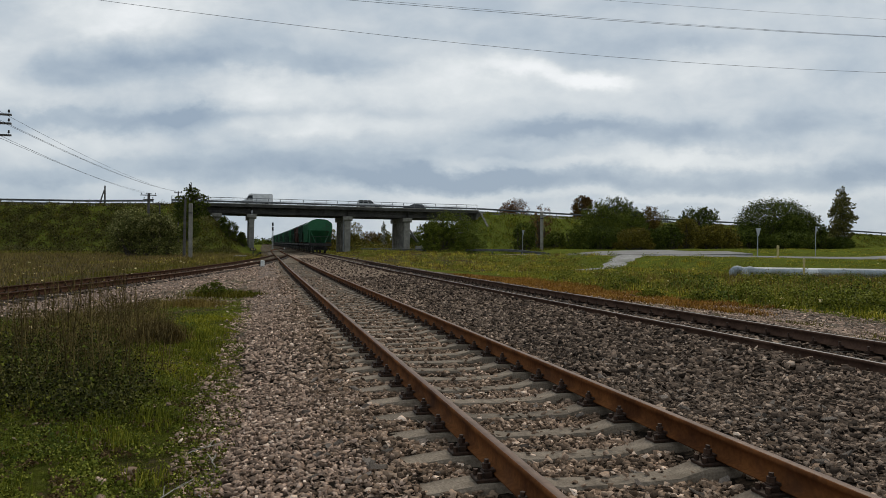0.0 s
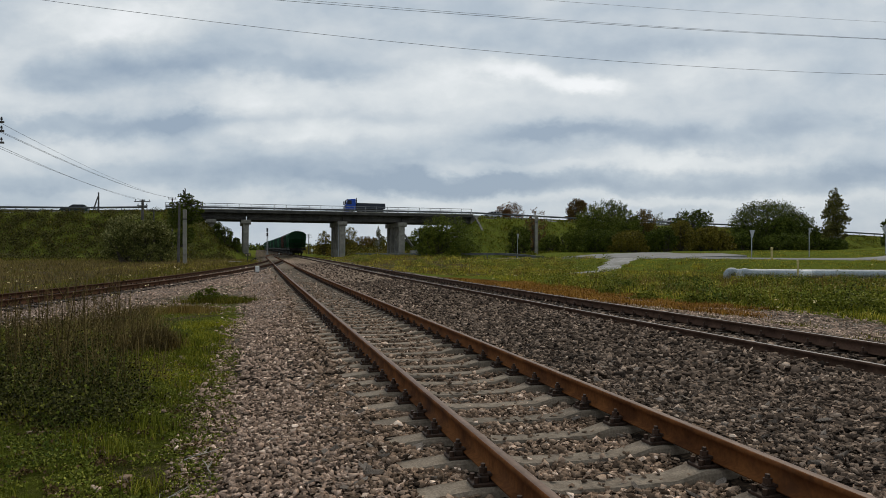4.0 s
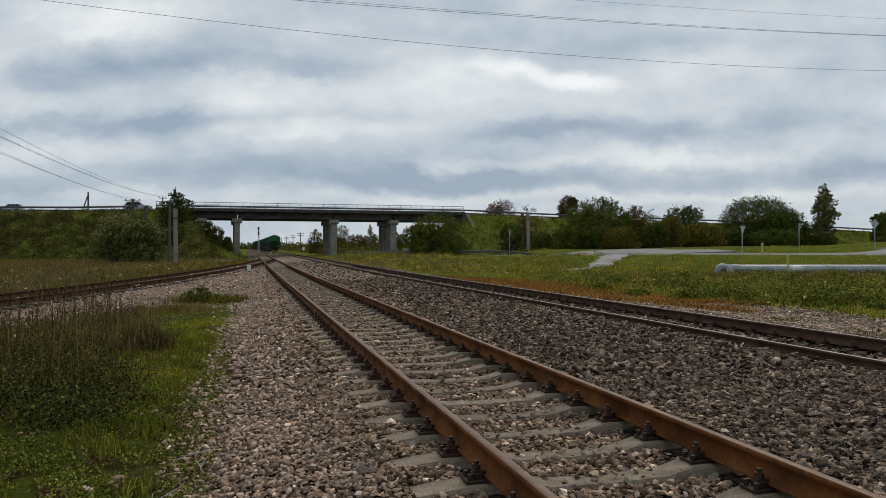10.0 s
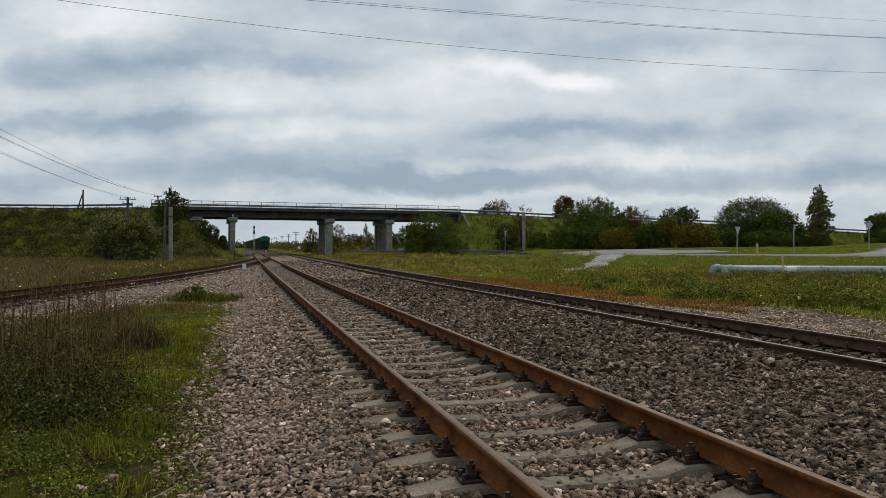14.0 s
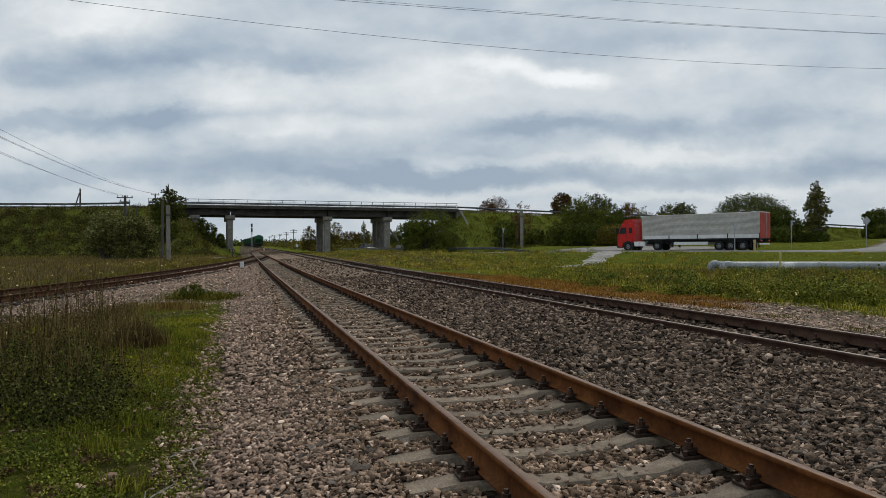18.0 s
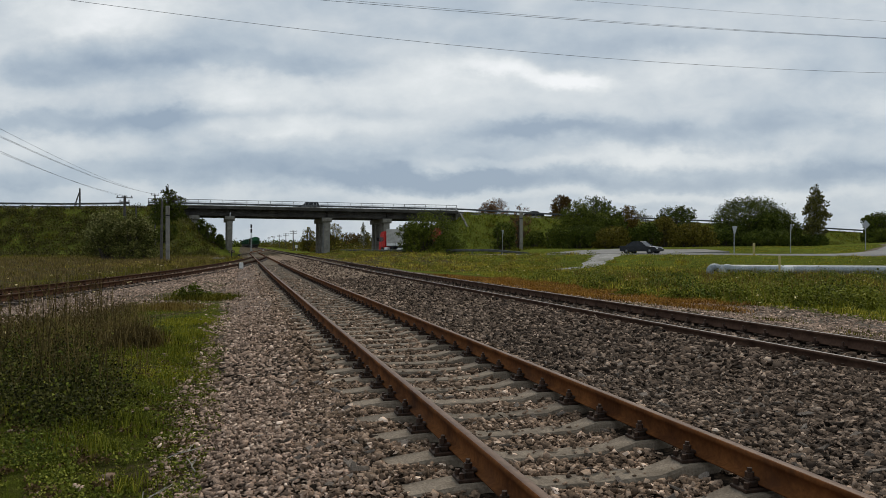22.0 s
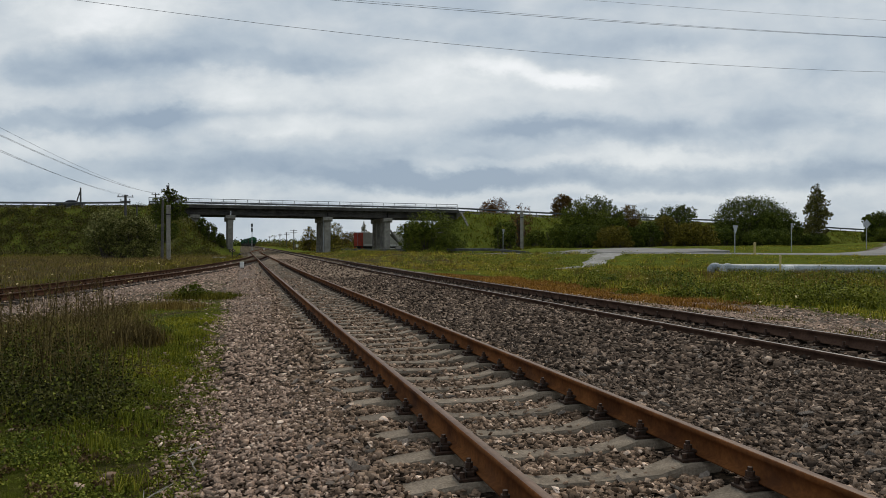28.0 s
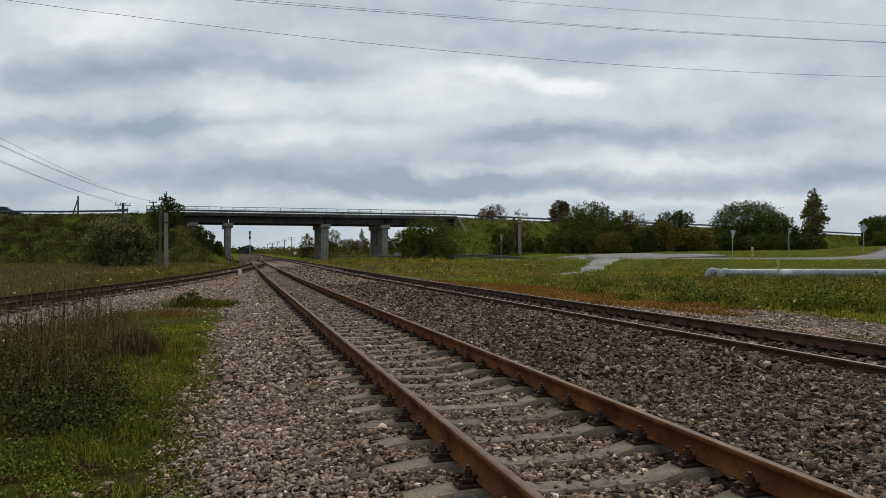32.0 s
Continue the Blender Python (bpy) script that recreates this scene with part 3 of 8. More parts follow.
def sleeper_mesh(kind):
    """A concrete sleeper, thick under the rails and dipping in the middle, as a strip of cross sections."""
    bm = bmesh.new()
    if kind == "wood":
        box(bm, -1.35, 1.35, -0.12, 0.12, -0.36, -0.18, 0.012)
    else:
        rows = [(-1.35, -0.262, 0.125, 0.15), (-1.33, -0.235, 0.112, 0.15), (-0.97, -0.200, 0.105, 0.15), (-0.62, -0.200, 0.105, 0.15), (-0.42, -0.252, 0.098, 0.14), (0.0, -0.262, 0.095, 0.13),
                (0.42, -0.252, 0.098, 0.14), (0.62, -0.200, 0.105, 0.15), (0.97, -0.200, 0.105, 0.15), (1.33, -0.235, 0.112, 0.15), (1.35, -0.262, 0.125, 0.15)]
        rings = []
        for x, z, w, wb in rows:
            rings.append([bm.verts.new(p) for p in ((x, -wb, -0.42), (x, -w - 0.012, z - 0.02), (x, -w, z), (x, w, z), (x, w + 0.012, z - 0.02), (x, wb, -0.42))])
        for a, b in zip(rings, rings[1:]):
            for k in range(5):
                bm.faces.new((a[k], b[k], b[k + 1], a[k + 1]))
        bm.faces.new(rings[0])
        bm.faces.new(rings[-1][::-1])
        bmesh.ops.recalc_face_normals(bm, faces=bm.faces[:])
    me = bpy.data.meshes.new("sleeper")
    bm.to_mesh(me)
    bm.free()
    me.materials.append({"wood": WOOD_SLEEPER, "dark": SLEEPER_DARK}.get(kind, SLEEPER))
    return me


def fastening_mesh(rich=True):
    """Base plate, two clamps, two bolts with nuts, for one rail seat at x = 0."""
    bm = bmesh.new()
    bev = 1.0 if rich else 0.0
    box(bm, -0.19, 0.19, -0.075, 0.075, -0.200, -0.178, 0.004 * bev)
    for sx in (-1, 1):
        x = sx * 0.105
        box(bm, min(x - 0.03, x + 0.03), max(x - 0.03, x + 0.03), -0.045, 0.045, -0.180, -0.142, 0.006 * bev)
        box(bm, min(sx * 0.05, sx * 0.13), max(sx * 0.05, sx * 0.13), -0.028, 0.028, -0.150, -0.128, 0.005 * bev)
        if rich:
            rod(bm, (x, 0, -0.15), (x, 0, -0.070), 0.016, sides=6)
            rod(bm, (x, 0, -0.128), (x, 0, -0.094), 0.028, sides=6)
            rod(bm, (sx * 0.162, 0.048, -0.19), (sx * 0.162, 0.048, -0.142), 0.018, sides=6)
            rod(bm, (sx * 0.162, -0.048, -0.19), (sx * 0.162, -0.048, -0.142), 0.018, sides=6)
        else:
            rod(bm, (x, 0, -0.15), (x, 0, -0.07), 0.02, sides=5)
    me = bpy.data.meshes.new("fastening")
    bm.to_mesh(me)
    bm.free()
    me.materials.append(FASTENING)
    return me


WOOD_SLEEPER = surface("creosoted_wood", (0.035, 0.027, 0.022), (0.10, 0.078, 0.062), 6.0, 0.9, grain=0.5, bump=0.5, dist=0.01, vary=0.3)
FAST_RICH, FAST_PLAIN = fastening_mesh(True), fastening_mesh(False)


def lay_sleepers(parent, offsets, first, count, pitch, mesh, rich_to):
    r = random.Random(5)
    for i in range(count):
        s = first + i * pitch
        o = float(offsets(np.array([s]))[0])
        slope = float(offsets(np.array([s + 0.5]))[0] - offsets(np.array([s - 0.5]))[0])
        ob = new("sleeper", mesh)
        ob.parent = parent
        ob.matrix_basis = line_pose(o + r.uniform(-0.012, 0.012), s, float(grade(s)) + r.uniform(-0.006, 0.004), -math.degrees(math.atan(slope)) + r.uniform(-0.5, 0.5))
        for side in (-1, 1):
            f = new("fastening", FAST_RICH if s < rich_to else FAST_PLAIN)
            f.parent = ob
            f.matrix_basis = pose(side * 0.796, r.uniform(-0.01, 0.01), 0, 0, 0, 180 if side < 0 else 0)


def sleeper_rest(parent, offsets, first, last, pitch, mat, name="sleepers"):
    """The sleepers further on, joined."""
    s = np.arange(first, last, pitch)
    o = offsets(s)
    v, f = [], []
    corners = np.array([(-1.35, -0.11, -0.22), (1.35, -0.11, -0.22), (1.35, 0.11, -0.22), (-1.35, 0.11, -0.22), (-1.35, -0.14, -0.4), (1.35, -0.14, -0.4), (1.35, 0.14, -0.4), (-1.35, 0.14, -0.4)])
    p = corners[None] + np.stack([o, s, grade(s)], -1)[:, None]
    x, y = p[..., 0] * _c - p[..., 1] * _s, p[..., 0] * _s + p[..., 1] * _c
    v = np.stack([x, y, p[..., 2]], -1).reshape(-1, 3)
    quads = np.array([(0, 1, 2, 3), (4, 5, 1, 0), (5, 6, 2, 1), (6, 7, 3, 2), (7, 4, 0, 3)])
    f = (quads[None] + 8 * np.arange(len(s))[:, None, None]).reshape(-1, 4)
    return tagged(mesh_from(name, v, f, mat, parent), kind="stuff")


def siding_line(s):
    s = np.asarray(s, float)
    # straight, then over to the main line far beyond the bridge
    return 2.30 + (main_line(s) - 2.30) * smooth(128, 235, s)


def main_line(s):
    s = np.asarray(s, float)
    d = np.maximum(s - 100, 0)
    return 7.65 - np.where(d < 400, 2.3e-5 * d * d, 3.68 + 0.0184 * (d - 400))


def track(label):
    return tagged(new("railway_track"), label, "railway track", kind="structure")


SIDING = track("rusty siding rails on concrete sleepers in brown crushed stone")
near_far = np.concatenate([np.arange(-16, 40, 1.0), np.arange(40, 300, 2.0), np.geomspace(300, 1500, 40)])
for side in (-1, 1):
    rail(siding_line, near_far[near_far < 236], side, [RAIL_RUST, RAIL_HEAD], SIDING, "rust-brown steel rail")
lay_sleepers(SIDING, siding_line, 0.62 - 24 * 0.64, 120, 0.64, sleeper_mesh("concrete"), 16)
sleeper_rest(SIDING, siding_line, 0.62 + 96 * 0.64, 236, 0.64, SLEEPER)

MAIN = track("main line rails with worn heads on dark sleepers in crushed stone")
for side in (-1, 1):
    rail(main_line, near_far, side, [RAIL_BROWN, RAIL_SHINE], MAIN, "dark brown steel rail with a worn grey head")
lay_sleepers(MAIN, main_line, 1.0 - 28 * 0.545, 138, 0.545, sleeper_mesh("dark"), 0)
sleeper_rest(MAIN, main_line, 1.0 + 110 * 0.545, 420, 0.545, SLEEPER)

LEFT = track("curved side track of rusty rails leaving the siding")
left_s = np.concatenate([np.arange(-30, 95.1, 1.0)])
for side in (-1, 1):
    rail(left_track, left_s, side, [RAIL_SHADED, RAIL_BROWN], LEFT, "rust-brown steel rail")
lay_sleepers(LEFT, left_track, 6.0, 142, 0.62, sleeper_mesh("wood"), 0)

# ---- road bridge ----
GUARD_DARK = surface("dull_guard_rail_steel", (0.055, 0.057, 0.058), (0.12, 0.123, 0.122), 1.2, 0.8, grain=0.3, bump=0.1, dist=0.002)
def column(bm, x, y, z0, z1, w=1.05, d=1.0):
    box(bm, x - w / 2, x + w / 2, y - d / 2, y + d / 2, z0, z1, 0.06)


def build_bridge():
    b = thing("road_bridge", line_pose(39, BRIDGE_S, 0) @ pose(0, 0, 0, 0, 0.39, 0) @ Matrix.Translation((-39, 0, 0)), "grey concrete road bridge on column piers over the railway", "bridge")
    w = DECK_W
    bm = bmesh.new()
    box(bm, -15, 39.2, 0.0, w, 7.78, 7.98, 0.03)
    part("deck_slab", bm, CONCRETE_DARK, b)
    bm = bmesh.new()
    box(bm, -15, 39.2, 1.1, w - 1.1, 7.984, 8.03)
    part("carriageway", bm, ASPHALT, b, "grey worn asphalt")
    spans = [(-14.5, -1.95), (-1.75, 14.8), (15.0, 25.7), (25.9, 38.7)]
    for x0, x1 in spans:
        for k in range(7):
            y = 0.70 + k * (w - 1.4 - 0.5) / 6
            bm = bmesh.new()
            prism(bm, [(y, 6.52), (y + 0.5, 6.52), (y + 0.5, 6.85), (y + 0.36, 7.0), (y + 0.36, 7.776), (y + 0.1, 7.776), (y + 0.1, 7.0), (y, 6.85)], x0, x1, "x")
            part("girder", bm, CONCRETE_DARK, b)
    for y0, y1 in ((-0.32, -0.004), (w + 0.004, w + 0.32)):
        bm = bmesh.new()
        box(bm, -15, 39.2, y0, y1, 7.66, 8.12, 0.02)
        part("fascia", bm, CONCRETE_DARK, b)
        bm = bmesh.new()
        box(bm, -15, 39.2, y0 - 0.05, y1 + 0.05, 8.124, 8.27, 0.02)
        part("kerb", bm, CONCRETE, b, "pale concrete edge kerb")
    # piers: four columns under a cap
    for i, (x, foot) in enumerate(((-7.7, 3.6), (-1.85, 0.0), (14.9, 0.0), (25.8, -0.2))):
        p = new("pier")
        p.parent = b
        p.location = (x, 0, 0)
        for y in ((1.0, 10.5) if i == 1 else (1.0, 4.2, 7.4, 10.5)):
            bm = bmesh.new()
            column(bm, -0.042 * (y - 1.0), y, foot - 0.6, 5.72, 1.1 if i > 1 else 0.95)
            part("column", bm, CONCRETE, p)
        for y0, y1 in (((0.2, 1.8), (9.7, 11.3)) if i == 1 else ((0.15, 11.35),)):
            bm = bmesh.new()
            prism(bm, [(y0, 5.95), (y0 + 0.25, 5.7), (y1 - 0.25, 5.7), (y1, 5.95), (y1, 6.5), (y0, 6.5)], -0.82, 0.82, "x")
            for v in bm.verts:
                v.co.x -= 0.042 * (v.co.y - 1.0)
            part("cap", bm, CONCRETE, p)
        # drain pipe on the middle pier
        if i == 2:
            bm = bmesh.new()
            for a, c in (((-0.75, 0.3, 6.5), (-0.75, 0.3, 5.9)), ((-0.75, 0.3, 5.9), (-0.62, 0.9, 5.2)), ((-0.62, 0.9, 5.2), (-0.62, 0.9, 0.2))):
                rod(bm, a, c, 0.09, sides=8)
            part("drain_pipe", bm, STEEL_GREY, p)
    # abutments with wing walls
    for x0, x1 in ((-16.5, -14.6), (38.9, 41.8)):
        bm = bmesh.new()
        box(bm, x0, x1, 0.1, w - 0.1, 4.5, 7.77, 0.04)
        for y in (0.1, w - 0.5):
            prism(bm, [(x0 if x0 > 0 else x1, 7.9), ((x1 if x0 > 0 else x0) + (2.0 if x0 > 0 else -2.0), 7.9), (x1 if x0 > 0 else x0, 5.6), (x0 if x0 > 0 else x1, 5.6)], y, y + 0.4, "y")
        part("abutment", bm, CONCRETE, b)
    # paved slope under the short span and stair gutter on the bank
    bm = bmesh.new()
    for k in range(7):
        for j in range(8):
            x = 31.6 + k * 1.12
            box(bm, x, x + 1.09, 0.4 + j * 1.4, 1.76 + j * 1.4, 0.25 + k * 0.92, 0.42 + k * 0.92, 0.03)
    part("slope_paving", bm, CONCRETE, b, "stepped concrete slope slabs")
    bm = bmesh.new()
    slope = [(-1.2, 7.74), (-5.6, 5.07), (-5.6, 4.83), (-1.2, 7.50)]
    prism(bm, slope, 39.30, 39.48, "x")
    for x in (39.24, 39.484):
        prism(bm, [(y, z + 0.08) for y, z in slope[:2]] + slope[2:], x, x + 0.056, "x")
    part("rain_gutter", bm, CONCRETE, b, "pale concrete gutter down the bank")
    # parapets
    for side, y in ((0, 0.12), (1, w - 0.12)):
        rl = new("parapet")
        rl.parent = b
        rl.location = (0, y, 0)
        bm = bmesh.new()
        box(bm, -0.045, 0.045, -0.035, 0.035, 8.03, 9.22, 0.006)
        post = bm
        me = None
        for k in range(28):
            if me is None:
                ob = part("post", post, PARAPET, rl)
                me = ob.data
            else:
                ob = new("post", me)
                ob.parent = rl
            ob.location.x = -15 + k * 2.0
        for z, r in ((9.22, 0.045), (8.85, 0.022), (8.55, 0.022)):
            bm = bmesh.new()
            box(bm, -15.05, 39.05, -r, r, z - r, z + r, 0.008)
            part("rail", bm, PARAPET, rl)
        bm = bmesh.new()
        box(bm, -15.05, 39.05, 0.62 if side == 0 else -0.7, 0.7 if side == 0 else -0.62, 8.42, 8.74, 0.02)
        for k in range(19):
            x = -15 + 3 * k
            box(bm, x - 0.05, x + 0.05, 0.701 if side == 0 else -0.78, 0.78 if side == 0 else -0.701, 7.99, 8.6)
        part("crash_barrier", bm, GUARD_DARK, rl, "dull galvanised crash barrier")
    return b


BRIDGE = build_bridge()


def leaning_slabs():
    """Two broken slabs propped against the pier, and rubble at their foot."""
    m = line_pose(27.6, BRIDGE_S + 1.6, 0.9)
    t = thing("broken_slabs", m, "pale broken concrete slabs leaning beside the pier", "rubble")
    for y, (xa, za), (xb, zb) in ((0.0, (-1.15, 3.5), (1.7, -0.3)), (0.9, (-0.9, 2.7), (2.1, -0.3))):
        bm = bmesh.new()
        prism(bm, [(xa, za), (xa + 0.2, za + 0.12), (xb + 0.22, zb + 0.1), (xb, zb)], y, y + 0.7, "y")
        part("slab", bm, CONCRETE, t)
    r = random.Random(12)
    for k in range(9):
        bm = bmesh.new()
        x, y, q = r.uniform(-0.6, 2.2), r.uniform(-0.9, 1.8), r.uniform(0.25, 0.55)
        box(bm, x - q, x + q, y - q * 0.7, y + q * 0.7, -0.9, -0.2 + r.uniform(0, 1.0) * (1.2 - 0.4 * abs(x - 0.6)), 0.05)
        bmesh.ops.rotate(bm, verts=bm.verts[:], cent=(x, y, 0), matrix=Matrix.Rotation(r.uniform(-0.25, 0.25), 3, "Y"))
        part("block", bm, CONCRETE, t)


leaning_slabs()


# ---- roads ----
def ribbon(name, line, half, lift, mat, label, thick=0.25):
    """A road of even width along (x, y, z) points."""
    d = np.gradient(line[:, :2], axis=0)
    d /= np.linalg.norm(d, axis=1)[:, None]
    n = np.stack([-d[:, 1], d[:, 0]], -1)
    rows = []
    for u, dz in ((-half - 0.3, -thick), (-half, 0), (-half / 2, 0.03), (0, 0.05), (half / 2, 0.03), (half, 0), (half + 0.3, -thick)):
        rows.append(np.column_stack([line[:, :2] + n * u, line[:, 2] + lift + dz]))
    v = np.stack(rows, 1)
    i = np.arange(v.shape[0] * v.shape[1]).reshape(v.shape[:2])
    faces = np.stack([i[:-1, :-1], i[1:, :-1], i[1:, 1:], i[:-1, 1:]], -1).reshape(-1, 4)[:, ::-1]
    ob = mesh_from(name, v.reshape(-1, 3), faces, mat)
    return tagged(ob, label, "road", kind="structure")


ribbon("road", ROAD_LINE, 3.7, 0.0, ASPHALT, "worn grey asphalt slip road curving under the bridge")
ribbon("road", SIDE_ROAD, 3.4, 0.006, ASPHALT, "worn grey asphalt side road at the junction")
for name, o0, o1 in (("road", -420, -16.5), ("road", 41.8, 420)):
    oo = np.linspace(o0, o1, 160)
    p = np.array([(*at(float(o), BRIDGE_S + DECK_W / 2).to_2d(), float(road_top(o)) + 0.02) for o in oo])
    ribbon(name, p, 4.4, 0.0, ASPHALT, "worn grey asphalt main road on its high bank", 0.4)



def apron():
    """The widened asphalt where the gravel track meets the low road."""
    bm = bmesh.new()
    corners = [(13.5, 98.5, 0.47), (19.5, 90.4, 0.58), (26.0, 84.0, 0.62), (34, 87, 0.80), (33.5, 97, 1.12), (26, 104, 1.12), (19, 103, 0.85)]
    top = [bm.verts.new((x, y, z + 0.06)) for x, y, z in corners]
    low = [bm.verts.new((x, y, z - 1.0)) for x, y, z in corners]
    bm.faces.new(top)
    for a in range(len(top)):
        c = (a + 1) % len(top)
        bm.faces.new((low[a], low[c], top[c], top[a]))
    bmesh.ops.recalc_face_normals(bm, faces=bm.faces[:])
    tagged(part("road_apron", bm, ASPHALT), "wide worn asphalt apron beside the slip road", "road", kind="structure")


apron()


def guard_rail(line, group, label, mat, post_step=2):
    """A corrugated rail on posts along (x, y, ground z) points, about two metres apart."""
    a = line[0]
    g = thing("guard_rail", pose(*a), label, "guard rail", group)
    d = np.gradient(line[:, :2], axis=0)
    d /= np.linalg.norm(d, axis=1)[:, None]
    n = np.stack([-d[:, 1], d[:, 0]], -1)
    sect = [(0.0, 0.46), (0.05, 0.50), (0.05, 0.57), (0.0, 0.61), (0.05, 0.66), (0.05, 0.73), (0.0, 0.77), (-0.02, 0.77), (-0.02, 0.46)]
    v = np.stack([np.column_stack([line[:, :2] + n * u - a[:2], line[:, 2] + z - a[2]]) for u, z in sect], 1)
    i = np.arange(v.shape[0] * v.shape[1]).reshape(v.shape[:2])
    j = np.roll(i, -1, axis=1)
    faces = np.stack([i[:-1], i[1:], j[1:], j[:-1]], -1).reshape(-1, 4)
    mesh_from("beam", v.reshape(-1, 3), faces, mat, g)
    me = None
    for k in range(0, len(line), post_step):
        x, y, z = line[k] - a
        if me is None:
            bm = bmesh.new()
            box(bm, -0.06, 0.06, -0.05, 0.05, -0.5, 0.72, 0.006)
            ob = part("post", bm, mat, g)
            me = ob.data
        else:
            ob = new("post", me)
            ob.parent = g
        ang = math.atan2(d[k][1], d[k][0])
        ob.matrix_basis = Matrix.Translation((x - n[k][0] * 0.08, y - n[k][1] * 0.08, z)) @ Matrix.Rotation(ang, 4, "Z")
    return g


for o0, o1, ds in ((-150, -17, 0.9), (-150, -17, DECK_W - 0.9), (39.3, 170, 0.9), (39.3, 170, DECK_W - 0.9)):
    oo = np.arange(o0, o1, 2.0)
    guard_rail(np.array([(*at(float(o), BRIDGE_S + ds).to_2d(), float(road_top(o))) for o in oo]), "guard rails along the high road", "long galvanised guard rail beside the high road", GUARD_DARK)
mask = (ROAD_LINE[:, 1] > 92) & (ROAD_LINE[:, 1] < 129) & (ROAD_LINE[:, 0] < 20)
mid = ROAD_LINE[mask]
d_ = np.gradient(mid[:, :2], axis=0)
d_ /= np.linalg.norm(d_, axis=1)[:, None]
low = np.column_stack([mid[:, :2] + np.stack([-d_[:, 1], d_[:, 0]], -1) * 4.4, mid[:, 2] - 0.05])
low[:3, 2] -= [0.45, 0.3, 0.12]
guard_rail(low, "guard rail along the low road", "galvanised guard rail curving along the slip road", GUARD_DARK)


def gravel_way():
    """A short pale gravel track that climbs from the meadow to the low road."""
    n, k = 46, 9
    t = np.linspace(0, 1, n)
    mid = 9.9 + 12.5 * t
    yy = 62.0 + 27.0 * t
    half = 0.95 + 1.15 * t + 0.8 * smooth(0.8, 1.0, t)
    u = np.linspace(-1, 1, k)
    wob = 0.30 * lumps(yy, 0 * yy, 5.0, 91)
    left = -half * (1 + 0.35 * lumps(yy, 3 + 0 * yy, 3.0, 92))
    right = half * (1 + 0.35 * lumps(yy, 9 + 0 * yy, 3.4, 93))
    x = mid[:, None] + wob[:, None] + left[:, None] + (right - left)[:, None] * (u + 1) / 2
    y = yy[:, None] + 0 * x
    z = ground_height(x, y) + 0.06 - 0.10 * np.abs(u[None]) ** 3
    i = np.arange(n * k).reshape(n, k)
    f = np.stack([i[:-1, :-1], i[:-1, 1:], i[1:, 1:], i[1:, :-1]], -1).reshape(-1, 4)
    tagged(mesh_from("gravel_way", np.stack([x, y, z], -1).reshape(-1, 3), f, GRAVEL_WAY, smooth_faces=True), "short pale gravel track joining the low road", "path", kind="structure")


GRAVEL_WAY = surface("pale_gravel", (0.20, 0.19, 0.175), (0.36, 0.35, 0.33), 1.2, 0.95, grain=0.5, stain=(0.16, 0.155, 0.12), stain_at=(0.5, 0.7), bump=0.5, dist=0.02)
gravel_way()

# ---- posts, poles, signs, pipe ----
WOOD_POLE = surface("grey_weathered_pole_wood", (0.05, 0.045, 0.04), (0.12, 0.11, 0.10), 4.0, 0.9, grain=0.4, bump=0.4, dist=0.006)
PIPE_SKIN = surface("galvanised_pipe_cladding", (0.20, 0.225, 0.235), (0.34, 0.365, 0.375), 0.9, 0.55, metal=0.3, grain=0.45, stain=(0.60, 0.61, 0.60), stain_at=(0.60, 0.64), bump=0.2, dist=0.004)
YELLOW = surface("faded_yellow_paint", (0.36, 0.28, 0.10), (0.52, 0.43, 0.20), 5.0, 0.6, grain=0.2, bump=0.1, dist=0.002)
WHITE = surface("dirty_white_paint", (0.55, 0.55, 0.53), (0.78, 0.78, 0.76), 3.0, 0.6, grain=0.2, stain=(0.35, 0.33, 0.3), stain_at=(0.6, 0.8), bump=0.1, dist=0.002)
BLACK = surface("matt_black_paint", (0.012, 0.012, 0.013), (0.035, 0.034, 0.033), 5.0, 0.6, grain=0.2, bump=0.1, dist=0.002)
WIRE = surface("dark_cable", (0.02, 0.02, 0.022), (0.04, 0.04, 0.045), 2.0, 0.6, bump=0)


def gz(x, y):
    return float(ground_height(np.array([float(x)]), np.array([float(y)]))[0])


def concrete_post(x, y, w, top, lean, label):
    z = gz(x, y)
    t = thing("concrete_post", pose(x, y, z, 0, lean, LINE), label, "post", "posts beside the railway")
    bm = bmesh.new()
    box(bm, -w / 2, w / 2, -w * 0.4, w * 0.4, -0.6, top - z, 0.03)
    bmesh.ops.subdivide_edges(bm, edges=[e for e in bm.edges if e.calc_length() > 2], cuts=5)
    r = random.Random(3)
    for v in bm.verts:
        v.co.x += r.uniform(-0.012, 0.012)
    part("shaft", bm, CONCRETE, t)
    bm = bmesh.new()
    box(bm, -w / 2 - 0.03, w / 2 + 0.03, -w * 0.4 - 0.03, w * 0.4 + 0.03, (top - z) - 1.1, (top - z) - 1.0, 0.01)
    part("clamp", bm, BLACK, t, "dark steel clamp")
    bm = bmesh.new()
    rod(bm, (-w / 2 - 0.12, 0, top - z - 0.5), (w / 2 + 0.12, 0, top - z - 0.5), 0.02, sides=6)
    part("bolt", bm, BLACK, t, "dark steel through bolt")


concrete_post(-29.9, 80.0, 0.40, 5.85, 0, "pale square concrete post standing in dry grass")
concrete_post(12.5, 116.5, 0.44, 7.0, 0, "pale square concrete post beside the slip road")


